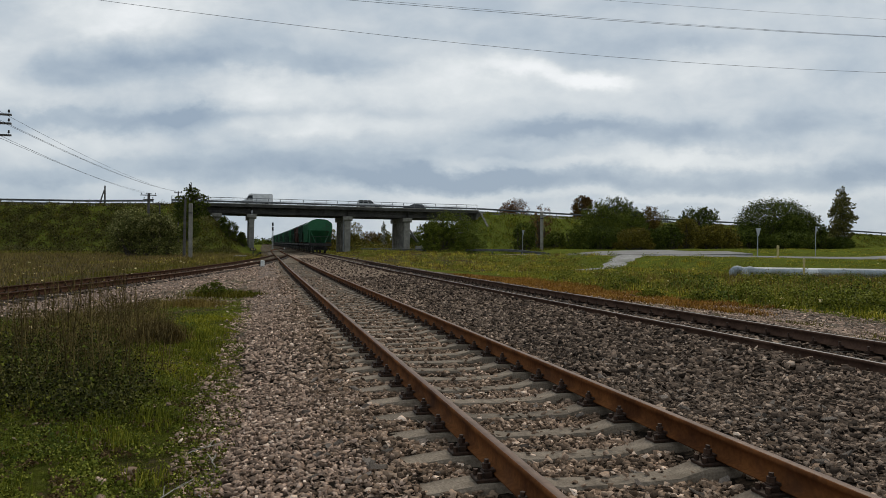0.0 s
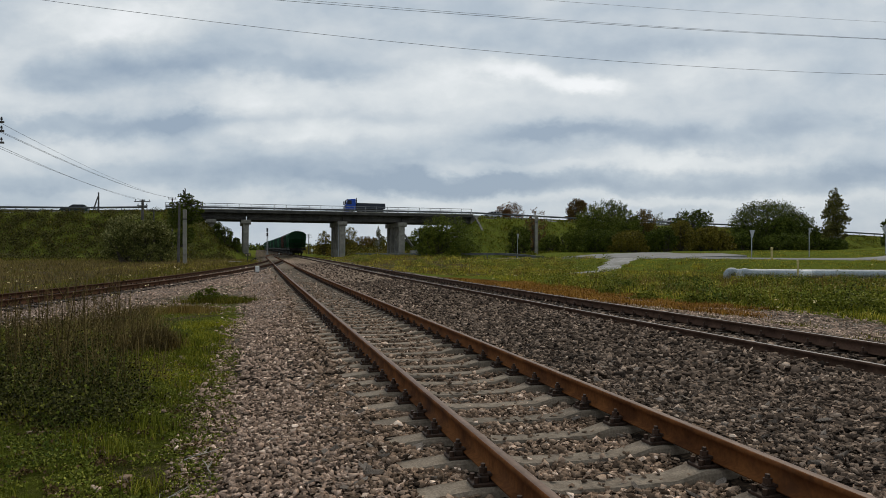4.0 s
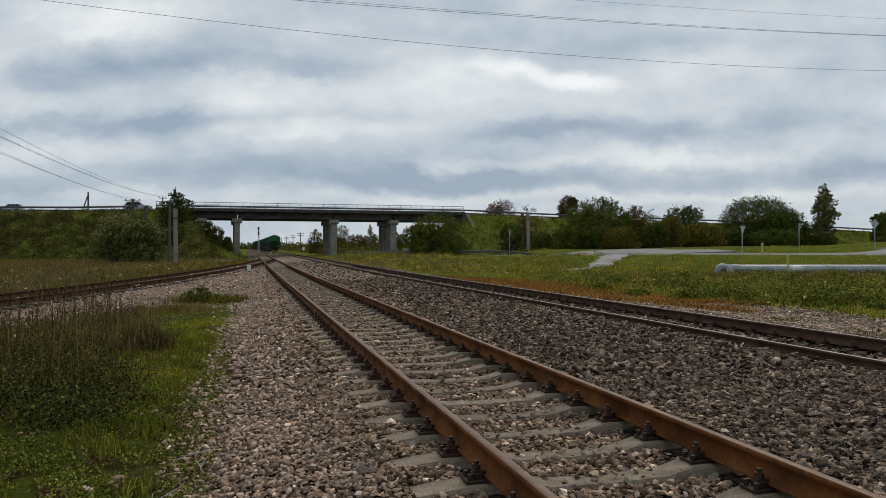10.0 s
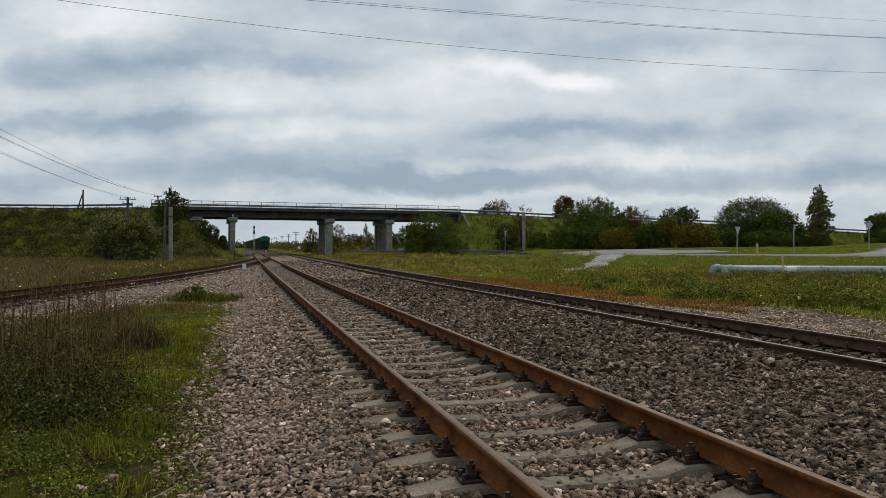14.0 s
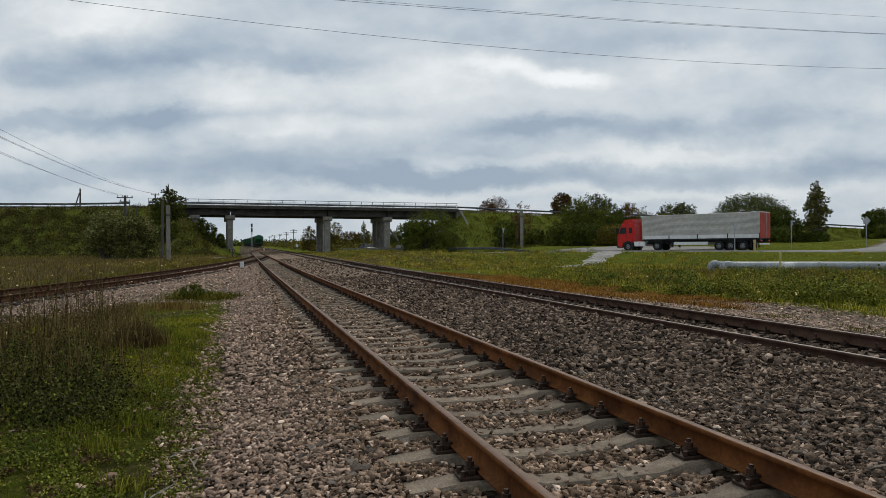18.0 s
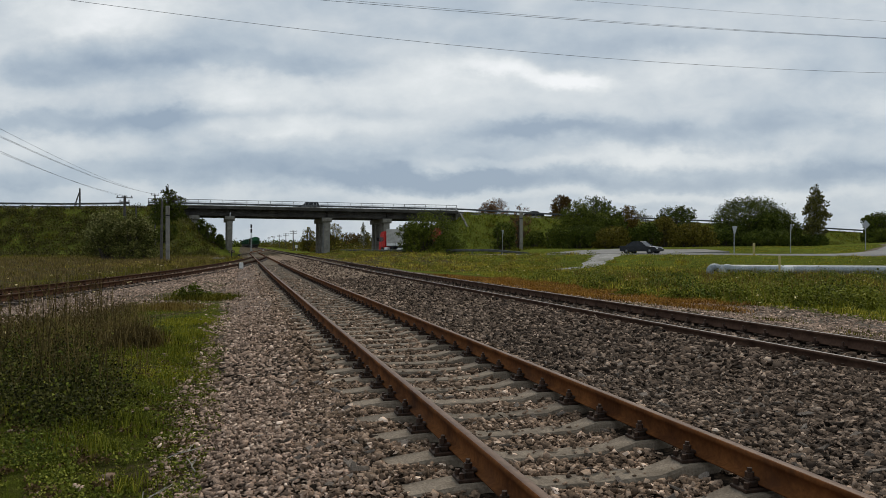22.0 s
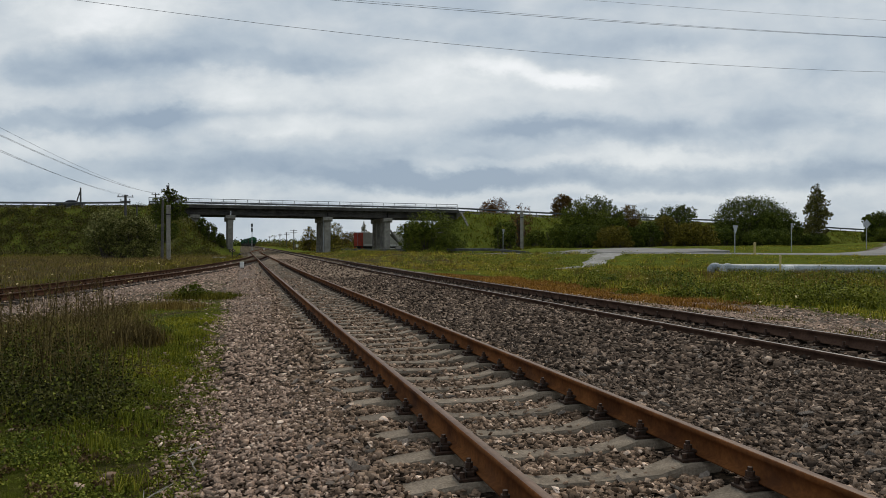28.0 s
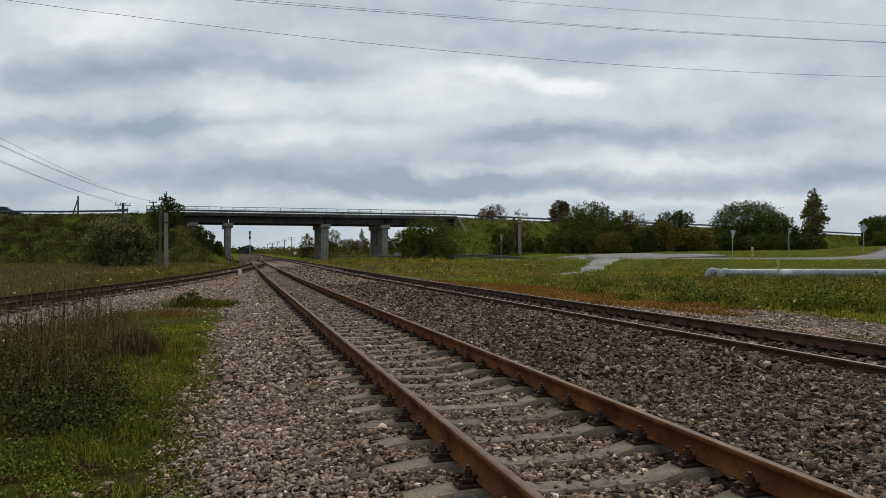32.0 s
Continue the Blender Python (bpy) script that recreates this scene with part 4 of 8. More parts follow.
def telegraph_pole(x, y, top, arms, label, lean=0.0, stay=False, r0=0.15, turn=LINE):
    z = gz(x, y)
    t = thing("telegraph_pole", pose(x, y, z, 0, lean, turn), label, "pole", "telegraph poles along the line")
    h = top - z
    bm = bmesh.new()
    rod(bm, (0, 0, -0.5), (0, 0, h), r0, r0 * 0.72, sides=10)
    part("shaft", bm, WOOD_POLE, t)
    if stay:
        bm = bmesh.new()
        rod(bm, (1.1, 0, -0.5), (0.1, 0, h * 0.8), r0 * 0.8, r0 * 0.6, sides=8)
        part("stay", bm, WOOD_POLE, t)
    for k, (drop, half, pins) in enumerate(arms):
        a = new("crossarm")
        a.parent = t
        a.location = (0, 0, h - drop)
        bm = bmesh.new()
        box(bm, -half, half, -0.2, -0.1, -0.05, 0.05, 0.008)
        part("bar", bm, WOOD_POLE, a)
        for q in range(pins):
            bm = bmesh.new()
            xx = -half + 0.12 + q * (2 * half - 0.24) / max(pins - 1, 1)
            rod(bm, (xx, -0.15, 0.05), (xx, -0.15, 0.22), 0.014, sides=6)
            rod(bm, (xx, -0.15, 0.12), (xx, -0.15, 0.26), 0.06, 0.035, sides=8)
            part("insulator", bm, BLACK, a)
    return t


telegraph_pole(-23.8, 36.9, 8.0, [(0.15, 0.7, 2), (0.60, 0.7, 2), (1.2, 0.7, 2)], "dark wooden telegraph pole with two insulator arms")
telegraph_pole(-37.6, 87.0, 7.45, [(0.25, 0.9, 4), (0.75, 0.6, 2)], "dark wooden telegraph pole with insulator arms by the bank", r0=0.2)
telegraph_pole(-31.75, 83.0, 6.55, [], "dark bare wooden pole leaning beside a concrete post", lean=0.8, r0=0.17)
telegraph_pole(-43.8, 112.0, 9.4, [(0.1, 0.6, 3)], "dark wooden telegraph pole behind a ragged tree", r0=0.14)
telegraph_pole(-36.6, 87.8, 6.3, [], "short bare wooden pole beside a telegraph pole", r0=0.12)
p_ = at(-25.6, 133.0)
telegraph_pole(p_.x, p_.y, 11.1, [], "dark wooden pole with a stay on the road bank", stay=True, r0=0.16, turn=190)
for u, py, top in ((-0.203, 212, 6.3), (-0.213, 268, 6.7), (-0.222, 330, 7.2), (-0.229, 400, 7.6), (-0.236, 490, 8.4)):
    telegraph_pole(u * py, py, top, [(0.3, 1.0, 4), (0.9, 1.0, 4)], "distant telegraph pole with two arms beyond the bridge", r0=0.16)
telegraph_pole(-0.1835 * 200, 200, 6.5, [], "tall bare pole beyond the bridge", r0=0.16)


def cable(points, r, label):
    """A hanging cable, a bent tube."""
    cu = bpy.data.curves.new("cable", "CURVE")
    cu.dimensions, cu.bevel_depth, cu.bevel_resolution = "3D", r, 1
    sp = cu.splines.new("POLY")
    sp.points.add(len(points) - 1)
    for q, p in zip(sp.points, points):
        q.co = (*p, 1)
    cu.materials.append(WIRE)
    ob = new("overhead_cable", cu)
    dep = bpy.context.evaluated_depsgraph_get()
    me = bpy.data.meshes.new_from_object(ob.evaluated_get(dep))
    bpy.data.objects.remove(ob)
    return tagged(new("overhead_cable", me), label, "cable", "overhead cables")


def hang(a, b, sag, n=28):
    a, b = Vector(a), Vector(b)
    return [a.lerp(b, k / n) - Vector((0, 0, sag * 4 * (k / n) * (1 - k / n))) for k in range(n + 1)]


# power line that crosses high over the tracks
for (x0, y0, z0), (x1, y1, z1), sag, r in (((-40.0, 22.5, 13.55), (62.0, 52.0, 14.7), 3.44, 0.008), ((-40.0, 25.5, 13.52), (62.0, 55.0, 16.26), 1.39, 0.009),
                                           ((-40.0, 26.2, 13.9), (62.0, 55.6, 16.35), 1.35, 0.007), ((-40.0, 27.0, 14.81), (62.0, 57.0, 17.71), 1.09, 0.006)):
    cable(hang((x0, y0, z0), (x1, y1, z1), sag), r, "thin dark power cable hanging over the tracks")
# telegraph wires on the left
for (xa, ya, za), (xb, yb, zb), sag in (((-24.0, 36.9, 6.95), (-37.9, 87.0, 7.4), 0.35), ((-23.5, 36.9, 6.60), (-37.2, 87.0, 7.4), 0.35),
                                        ((-24.2, 36.9, 8.30), (-44.2, 112.0, 9.5), 0.6), ((-23.7, 36.9, 7.60), (-43.8, 112.0, 9.5), 0.6), ((-23.4, 36.9, 7.40), (-43.4, 112.0, 9.5), 0.65)):
    cable(hang((xa, ya, za), (xb, yb, zb), sag), 0.009, "thin dark telegraph wire strung between poles")
    cable(hang((xa, ya, za), (xa + 14, ya - 50, za), 0.4), 0.012, "thin dark telegraph wire strung between poles")


def pipe_line():
    t = thing("heating_pipe", pose(19.8, 52.6, 0, 0, 0, -2.0), "two silver clad pipes lying on low grass with bent ends", "pipe")
    for k, (y, x0, z) in enumerate(((0.0, 0.28, -0.27), (0.95, -0.30, -0.25))):
        rr = 0.285
        path = [Vector((x0, y, z - 1.2))] + [Vector((x0 + 0.30 - 0.30 * math.cos(a), y, z - 0.20 + 0.30 * math.sin(a))) for a in [q * math.pi / 12 for q in range(7)]]
        path += [Vector((x0 + 0.42, y, z + 0.08)), Vector((x0 + 0.62, y, z + 0.01)), Vector((x0 + 1.4, y, z))]
        path += [Vector((x0 + 1.4 + q * 2.5, y, z - 0.012 * q)) for q in range(1, 15)]
        bm = bmesh.new()
        rings = []
        for i, p in enumerate(path):
            d = (path[min(i + 1, len(path) - 1)] - path[max(i - 1, 0)]).normalized()
            u = d.cross(Vector((0, 1, 0))).normalized()
            w = d.cross(u)
            rings.append([bm.verts.new(p + (u * math.cos(a) + w * math.sin(a)) * rr) for a in [q * 2 * math.pi / 20 for q in range(20)]])
        for a, c in zip(rings, rings[1:]):
            for q in range(20):
                bm.faces.new((a[q], a[(q + 1) % 20], c[(q + 1) % 20], c[q]))
        bm.faces.new(rings[0])
        bm.faces.new(rings[-1])
        bmesh.ops.recalc_face_normals(bm, faces=bm.faces[:])
        pp = part("pipe", bm, PIPE_SKIN, t, smooth_faces=True)
        for q in range(12):
            x = x0 + 2.0 + q * 2.9
            bm = bmesh.new()
            rod(bm, (x, y, z - 0.012 * q), (x + 0.07, y, z - 0.012 * q), rr + 0.008, sides=20)
            part("band", bm, STEEL_GREY, pp)
    for q in range(6):
        x = 2.5 + q * 6
        bm = bmesh.new()
        box(bm, x, x + 0.4, -0.3, 1.2, -1.3, -0.52 - 0.02 * q, 0.02)
        part("support", bm, CONCRETE, t)


pipe_line()


def marker_post(x, y, top, w, label):
    z = gz(x, y)
    t = thing("marker_post", pose(x, y, z, 0, 0, 8), label, "marker post", "yellow marker posts")
    bm = bmesh.new()
    box(bm, -w / 2, w / 2, -w / 2, w / 2, -0.3, top - z - 0.25, 0.008)
    part("shaft", bm, YELLOW, t)
    bm = bmesh.new()
    prism(bm, [(-w / 2 - 0.01, top - z - 0.25), (w / 2 + 0.01, top - z - 0.25), (w / 2 + 0.01, top - z - 0.04), (0, top - z + 0.02), (-w / 2 - 0.01, top - z - 0.04)], -w / 2 - 0.01, w / 2 + 0.01, "y")
    part("head", bm, YELLOW, t)


marker_post(23.1, 50.3, 0.72, 0.10, "yellow wooden marker post in front of the pipe")
marker_post(30.3, 71.4, 1.72, 0.16, "yellow marker post on the grass by the road")


def road_sign(x, y, bottom, top, shape, label, turn=0.0):
    z = gz(x, y)
    t = thing("road_sign", pose(x, y, z, 0, 0, turn), label, "road sign", "road signs at the junction")
    bm = bmesh.new()
    rod(bm, (0, 0, -0.4), (0, 0, top - z), 0.045, sides=8)
    part("pole", bm, STEEL_GREY, t)
    if shape == "triangle":
        out, c = [(-0.45, top - z), (0.45, top - z), (0.06, top - z - 0.8), (-0.06, top - z - 0.8)], None
    elif shape == "diamond":
        c = top - z - 0.55
        out = [(0, c - 0.5), (0.5, c), (0, c + 0.5), (-0.5, c)]
    else:
        return
    bm = bmesh.new()
    prism(bm, out, -0.075, -0.05, "y")
    part("plate", bm, STEEL_GREY, t, "grey back of a sign plate")
    bm = bmesh.new()
    for dz in (0.2, 0.62):
        box(bm, -0.16, 0.16, -0.049, 0.05, top - z - dz - 0.03, top - z - dz + 0.03)
    part("bracket", bm, STEEL_GREY, t)


road_sign(9.2, 112.5, 0, 4.0, "triangle", "give-way sign on a grey pole, seen from behind", 58)
road_sign(29.4, 74.0, 0, 3.45, "triangle", "give-way sign on a grey pole by the junction", 35)
road_sign(41.5, 87.5, 0, 4.1, "triangle", "small sign on a grey pole on the grass", 80)
road_sign(49.0, 85.0, 0, 4.5, "diamond", "priority diamond sign on a grey pole, seen from behind", 5)


def signal_mast():
    p = at(2.6, 190)
    t = thing("signal_mast", pose(p.x, p.y, gz(p.x, p.y), 0, 0, LINE), "slim railway colour light signal mast with two heads", "signal")
    h = 6.6
    bm = bmesh.new()
    rod(bm, (0, 0, -0.3), (0, 0, h), 0.08, 0.06, sides=8)
    part("mast", bm, STEEL_GREY, t)
    for z in (h - 0.2, h - 1.35):
        hd = new("head")
        hd.parent = t
        hd.location = (0, 0, z)
        bm = bmesh.new()
        rod(bm, (0, 0, -0.45), (0, 0, 0.45), 0.22, sides=12)
        part("board", bm, BLACK, hd)
        bm = bmesh.new()
        for dz in (-0.25, 0.25):
            rod(bm, (0, -0.3, dz), (0, -0.6, dz), 0.13, sides=8)
        part("hood", bm, BLACK, hd)
    bm = bmesh.new()
    for q in range(12):
        rod(bm, (-0.2, 0.2, 0.4 + q * 0.4), (0.2, 0.2, 0.4 + q * 0.4), 0.015, sides=5)
    for xx in (-0.2, 0.2):
        rod(bm, (xx, 0.2, 0), (xx, 0.2, 5.2), 0.02, sides=5)
    part("ladder", bm, STEEL_GREY, t)
    bm = bmesh.new()
    box(bm, -0.4, 0.4, -0.4, 0.4, -0.3, 0.3, 0.03)
    part("base", bm, CONCRETE, t)


signal_mast()


def fouling_post():
    p = at(0.05, 53.9)
    t = thing("marker_post", pose(p.x, p.y, gz(p.x, p.y), 0, 0, LINE), "short white track marker post with a black foot", "marker post")
    bm = bmesh.new()
    box(bm, -0.14, 0.14, -0.1, 0.1, 0.16, 0.58, 0.03)
    part("board", bm, WHITE, t)
    bm = bmesh.new()
    box(bm, -0.13, 0.13, -0.1, 0.1, -0.3, 0.138, 0.02)
    part("foot", bm, BLACK, t)


fouling_post()


def switch_stand():
    p = at(-1.1, 97.5)
    t = thing("switch_stand", pose(p.x, p.y, gz(p.x, p.y), 0, 0, LINE), "black switch stand with a yellow arrow board beside the points", "switch stand")
    bm = bmesh.new()
    box(bm, -0.5, 0.5, -0.25, 0.25, -0.2, 0.14, 0.03)
    rod(bm, (0, 0, 0.1), (0, 0, 0.75), 0.06, sides=8)
    part("base", bm, BLACK, t)
    bm = bmesh.new()
    rod(bm, (0.25, 0, 0.1), (0.9, 0, 0.5), 0.04, sides=6)
    rod(bm, (0.85, 0, 0.45), (1.0, 0, 0.55), 0.12, sides=8)
    part("lever", bm, BLACK, t)
    bm = bmesh.new()
    box(bm, -0.36, 0.36, -0.06, 0.06, 0.78, 1.18, 0.02)
    part("board", bm, BLACK, t)
    for dx in (-0.3, 0.05):
        bm = bmesh.new()
        prism(bm, [(dx, 0.98), (dx + 0.2, 1.14), (dx + 0.27, 1.10), (dx + 0.13, 0.98), (dx + 0.27, 0.86), (dx + 0.2, 0.82)], -0.075, -0.064, "y")
        part("arrow", bm, YELLOW, t)
    # concrete walkway slabs beside it
    s = thing("concrete_walkway", pose(*at(-2.6, 91.0, gz(*at(-2.6, 91.0).to_2d()) + 0.05), 0, 0, LINE), "pale concrete slabs laid beside the points", "paving")
    for k in range(4):
        bm = bmesh.new()
        box(bm, -0.75, 0.75, k * 2.0, k * 2.0 + 1.96, -0.1, 0.1, 0.02)
        part("slab", bm, CONCRETE, s)


switch_stand()


def stub_post(o, s, h, size=1.0):
    p = at(o, s)
    t = thing("kilometre_board", pose(p.x, p.y, gz(p.x, p.y), 0, 0, LINE), "small white track-side board on a short post", "sign board")
    bm = bmesh.new()
    rod(bm, (0, 0, -0.3), (0, 0, h), 0.05, sides=6)
    part("post", bm, STEEL_GREY, t)
    bm = bmesh.new()
    box(bm, -0.35 * size, 0.35 * size, -0.08, -0.05, h - 0.5 * size, h + 0.3 * size, 0.01)
    part("board", bm, WHITE, t)


stub_post(15.5, 215, 1.5)
stub_post(5.0, 172, 0.55, 0.45)

# ---- trees and bushes ----
BARK = surface("rough_bark", (0.04, 0.032, 0.026), (0.11, 0.09, 0.075), 5.0, 0.95, grain=0.5, bump=0.6, dist=0.02)
BIRCH = surface("birch_bark", (0.25, 0.24, 0.22), (0.55, 0.53, 0.5), 3.0, 0.9, grain=0.4, stain=(0.04, 0.04, 0.04), stain_at=(0.58, 0.62), bump=0.3, dist=0.01)
LEAF_DARK = leaf_mat("dark_green_leaves", [(0.05, (0.010, 0.018, 0.006)), (0.45, (0.030, 0.048, 0.013)), (0.85, (0.062, 0.085, 0.022)), (1.0, (0.11, 0.13, 0.045))])
LEAF_GREEN = leaf_mat("green_leaves", [(0.05, (0.016, 0.028, 0.008)), (0.5, (0.045, 0.068, 0.017)), (0.85, (0.085, 0.11, 0.028)), (1.0, (0.15, 0.165, 0.06))])
LEAF_SILVER = leaf_mat("grey_green_willow_leaves", [(0.05, (0.012, 0.017, 0.007)), (0.42, (0.034, 0.046, 0.019)), (0.74, (0.092, 0.110, 0.055)), (1.0, (0.29, 0.31, 0.20))])
LEAF_TIP = leaf_mat("silver_upper_willow_leaves", [(0.05, (0.05, 0.06, 0.035)), (0.5, (0.115, 0.135, 0.085)), (1.0, (0.22, 0.245, 0.18))])
LEAF_OLIVE = leaf_mat("olive_leaves", [(0.05, (0.025, 0.028, 0.008)), (0.5, (0.065, 0.066, 0.018)), (1.0, (0.13, 0.12, 0.035))])
LEAF_GOLD = leaf_mat("turning_gold_leaves", [(0.05, (0.025, 0.021, 0.007)), (0.5, (0.058, 0.048, 0.016)), (1.0, (0.12, 0.085, 0.026))])
LEAF_RUST = leaf_mat("turning_red_brown_leaves", [(0.05, (0.020, 0.015, 0.008)), (0.5, (0.050, 0.036, 0.017)), (1.0, (0.10, 0.070, 0.032))])
LEAF_PLUM = leaf_mat("plum_brown_leaves", [(0.05, (0.03, 0.018, 0.014)), (0.5, (0.075, 0.045, 0.033)), (1.0, (0.13, 0.085, 0.06))])
LEAF_BIRCH = leaf_mat("birch_leaves", [(0.05, (0.024, 0.030, 0.016)), (0.5, (0.060, 0.070, 0.036)), (1.0, (0.15, 0.155, 0.09))])


def rods_mesh(name, segs, mat, parent, sides=5):
    """Tapered branches joined in one mesh: rows of (a, b, r0, r1)."""
    bm = bmesh.new()
    for a, b, r0, r1 in segs:
        rod(bm, a, b, r0, r1, sides=sides, caps=False)
    return part(name, bm, mat, parent, smooth_faces=True)


def leaves(name, centres, size, mat, parent, r, flat=0.35, single=False):
    """Small folded leaf sprays, two triangles each side of a midrib, at the centres given."""
    n = len(centres)
    d = r.normal(size=(n, 3))
    d[:, 2] *= 0.8
    d /= np.linalg.norm(d, axis=1)[:, None]
    u = np.cross(d, r.normal(size=(n, 3)))
    u /= np.linalg.norm(u, axis=1)[:, None]
    w = np.cross(d, u)
    L = size * r.uniform(0.6, 1.4, n)[:, None]
    W = L * r.uniform(0.38, 0.6, n)[:, None]
    a, c = centres - d * L * 0.5, centres + d * L * 0.5
    fold = w * L * r.uniform(-flat, flat, n)[:, None]
    l, q = centres + u * W + fold, centres - u * W + fold
    if single:
        v = np.stack([a, l, (c + q) / 2], 1).reshape(-1, 3)
        return mesh_from(name, v, np.arange(3 * n).reshape(n, 3), mat, parent)
    v = np.stack([a, l, c, q], 1).reshape(-1, 3)
    i = 4 * np.arange(n)[:, None]
    f = np.concatenate([i + np.array([[0, 1, 2]]), i + np.array([[0, 2, 3]])])
    return mesh_from(name, v, f, mat, parent)


def crown_points(lobes, n, r, shell=0.5):
    """Points in a heap of lobes (x, y, z, rx, ry, rz), gathered in tufts, thick towards their skin."""
    lobes = np.array(lobes, float)
    vol = lobes[:, 3] * lobes[:, 4] * lobes[:, 5]
    tufts = max(40, n // 22)
    k = r.choice(len(lobes), tufts, p=vol ** 0.75 / (vol ** 0.75).sum())
    d = r.normal(size=(tufts, 3))
    d /= np.linalg.norm(d, axis=1)[:, None]
    rad = (1 - r.random(tufts) ** 2.0 * (1 - shell)) * r.uniform(0.86, 1.0, tufts)
    c = lobes[k, :3] + d * lobes[k, 3:] * rad[:, None]
    j = r.choice(tufts, n)
    spread = (vol[k] ** (1 / 3))[j][:, None] * 0.075
    return c[j] + np.clip(r.normal(size=(n, 3)), -1.6, 1.6) * spread


def plant(kind, x, y, lobes, leaf_count, leaf_size, mat, label, category, trunk=None, bark=BARK, seed=0, group="", top_mat=None):
    """A tree or bush: trunk and limbs that reach into every lobe of the crown, and the crown of leaf sprays. Lobes lie relative to the foot."""
    r = np.random.default_rng(seed + 100)
    z = gz(x, y)
    t = thing(kind, pose(x, y, z - 0.05), label, category, group)
    segs = []
    lo = np.array(lobes, float)
    top = (lo[:, 2] + 0.6 * lo[:, 5]).max()
    if trunk:
        n = 6
        lean = r.normal(size=2) * 0.02 * top
        pts = [Vector((lean[0] * k / n + r.normal() * 0.03, lean[1] * k / n + r.normal() * 0.03, -0.3 + (top + 0.3) * k / n)) for k in range(n + 1)]
        for k in range(n):
            segs.append((pts[k], pts[k + 1], trunk * (1 - k / n * 0.85), trunk * (1 - (k + 1) / n * 0.85)))
    for cx, cy, cz, rx, ry, rz in lobes:
        for q in range(5 if trunk else 6):
            if trunk:
                base = Vector((0, 0, max(0.3, cz - rz * r.uniform(0.5, 1.2))))
            else:
                base = Vector((cx * 0.6 + r.normal() * rx * 0.25, cy * 0.6 + r.normal() * ry * 0.25, -0.2))
            d = r.normal(size=3)
            d /= np.linalg.norm(d)
            tip = Vector((cx + d[0] * rx * 0.85, cy + d[1] * ry * 0.85, cz + abs(d[2]) * rz * 0.85))
            mid = base.lerp(tip, 0.5) + Vector(r.normal(size=3) * 0.12 * rx)
            b0 = (trunk or 0.12) * 0.4
            segs.append((base, mid, b0, b0 * 0.6))
            segs.append((mid, tip, b0 * 0.6, b0 * 0.15))
    rods_mesh("trunk", segs, bark, t)
    leaves("crown", crown_points(lobes, int(leaf_count * 3.4), r), leaf_size * 0.68, mat, t, r, single=True)
    # a second, paler set of leaves over the upper crown
    if top_mat:
        p = crown_points(lobes, int(leaf_count * 0.8), r, 0.85)
        p = p[p[:, 2] > (0.45 + 0.2 * r.random(len(p))) * top]
        leaves("upper_leaves", p * np.array([1.02, 1.02, 1.03]), leaf_size * 0.72, top_mat, t, r, single=True)
    return t


def heap(w, h, depth, n, r, low=0.0):
    """Lobes for an uneven round bush of width w and height h, scaled to fill them."""
    out = [(0, 0, 0.48, 0.42, 0.42, 0.46)]
    for k in range(n):
        a = r.uniform(0, 6.28)
        q = r.uniform(0.4, 0.95)
        s = r.uniform(0.12, 0.22)
        out.append((math.cos(a) * 0.38 * q, math.sin(a) * 0.38 * q, r.uniform(0.2, 0.8) * (1.15 - 0.35 * q), s, s, s * 0.95))
    for k in range(3):
        a = r.uniform(0, 6.28)
        out.append((math.cos(a) * 0.33, math.sin(a) * 0.33, 0.16, 0.22, 0.22, 0.2))
    o = np.array(out)
    o[:, 0] /= 2 * (np.abs(o[:, 0]) + o[:, 3]).max() / 1.0
    o[:, 3] /= 2 * 0.5 * (np.abs(np.array(out)[:, 0]) + np.array(out)[:, 3]).max() * 2
    top = (o[:, 2] + o[:, 5]).max()
    o[:, 2] /= top
    o[:, 5] /= top
    return [(x * w, y * depth, low + z * (h - low), rx * w, ry * depth, rz * (h - low)) for x, y, z, rx, ry, rz in o]


rt = np.random.default_rng(3)
SHRUB = "bushes along the banks"
# left of the line
plant("willow_bush", -38.6, 88.0, heap(10.2, 6.1, 7.0, 16, rt), 13000, 0.26, LEAF_SILVER, "large grey-green willow bush at the foot of the bank", "bush", seed=1, group=SHRUB, top_mat=LEAF_TIP)
plant("tree", -40.4, 108.0, [(0, 0, 6.4, 1.5, 1.4, 1.4), (-1.3, 0, 5.6, 1.5, 1.3, 1.0), (1.3, 0.3, 6.2, 1.5, 1.2, 0.8), (1.8, 0, 7.3, 1.2, 1.0, 0.6), (2.3, 0, 8.3, 0.7, 0.6, 0.4), (1.2, 0.2, 8.6, 1.0, 0.9, 0.5), (-1.3, 0, 7.2, 1.3, 1.0, 0.6), (-1.5, 0.1, 8.3, 0.9, 0.7, 0.5),
      (0, 0, 7.7, 1.2, 1.1, 0.8), (0.1, 0, 8.8, 1.0, 0.9, 0.6), (0.5, 0, 9.5, 0.9, 0.7, 0.4), (-0.4, 0, 9.6, 0.6, 0.6, 0.4), (0.0, 0, 10.2, 0.35, 0.35, 0.6), (-0.9, 0.2, 3.2, 1.2, 1.2, 1.2), (0.5, 0, 3.8, 1.1, 1.1, 1.4), (-1.9, 0.1, 6.2, 0.7, 0.7, 0.4)],
      9000, 0.24, LEAF_DARK, "dark ragged tree beside the bridge end", "tree", trunk=0.22, seed=3)
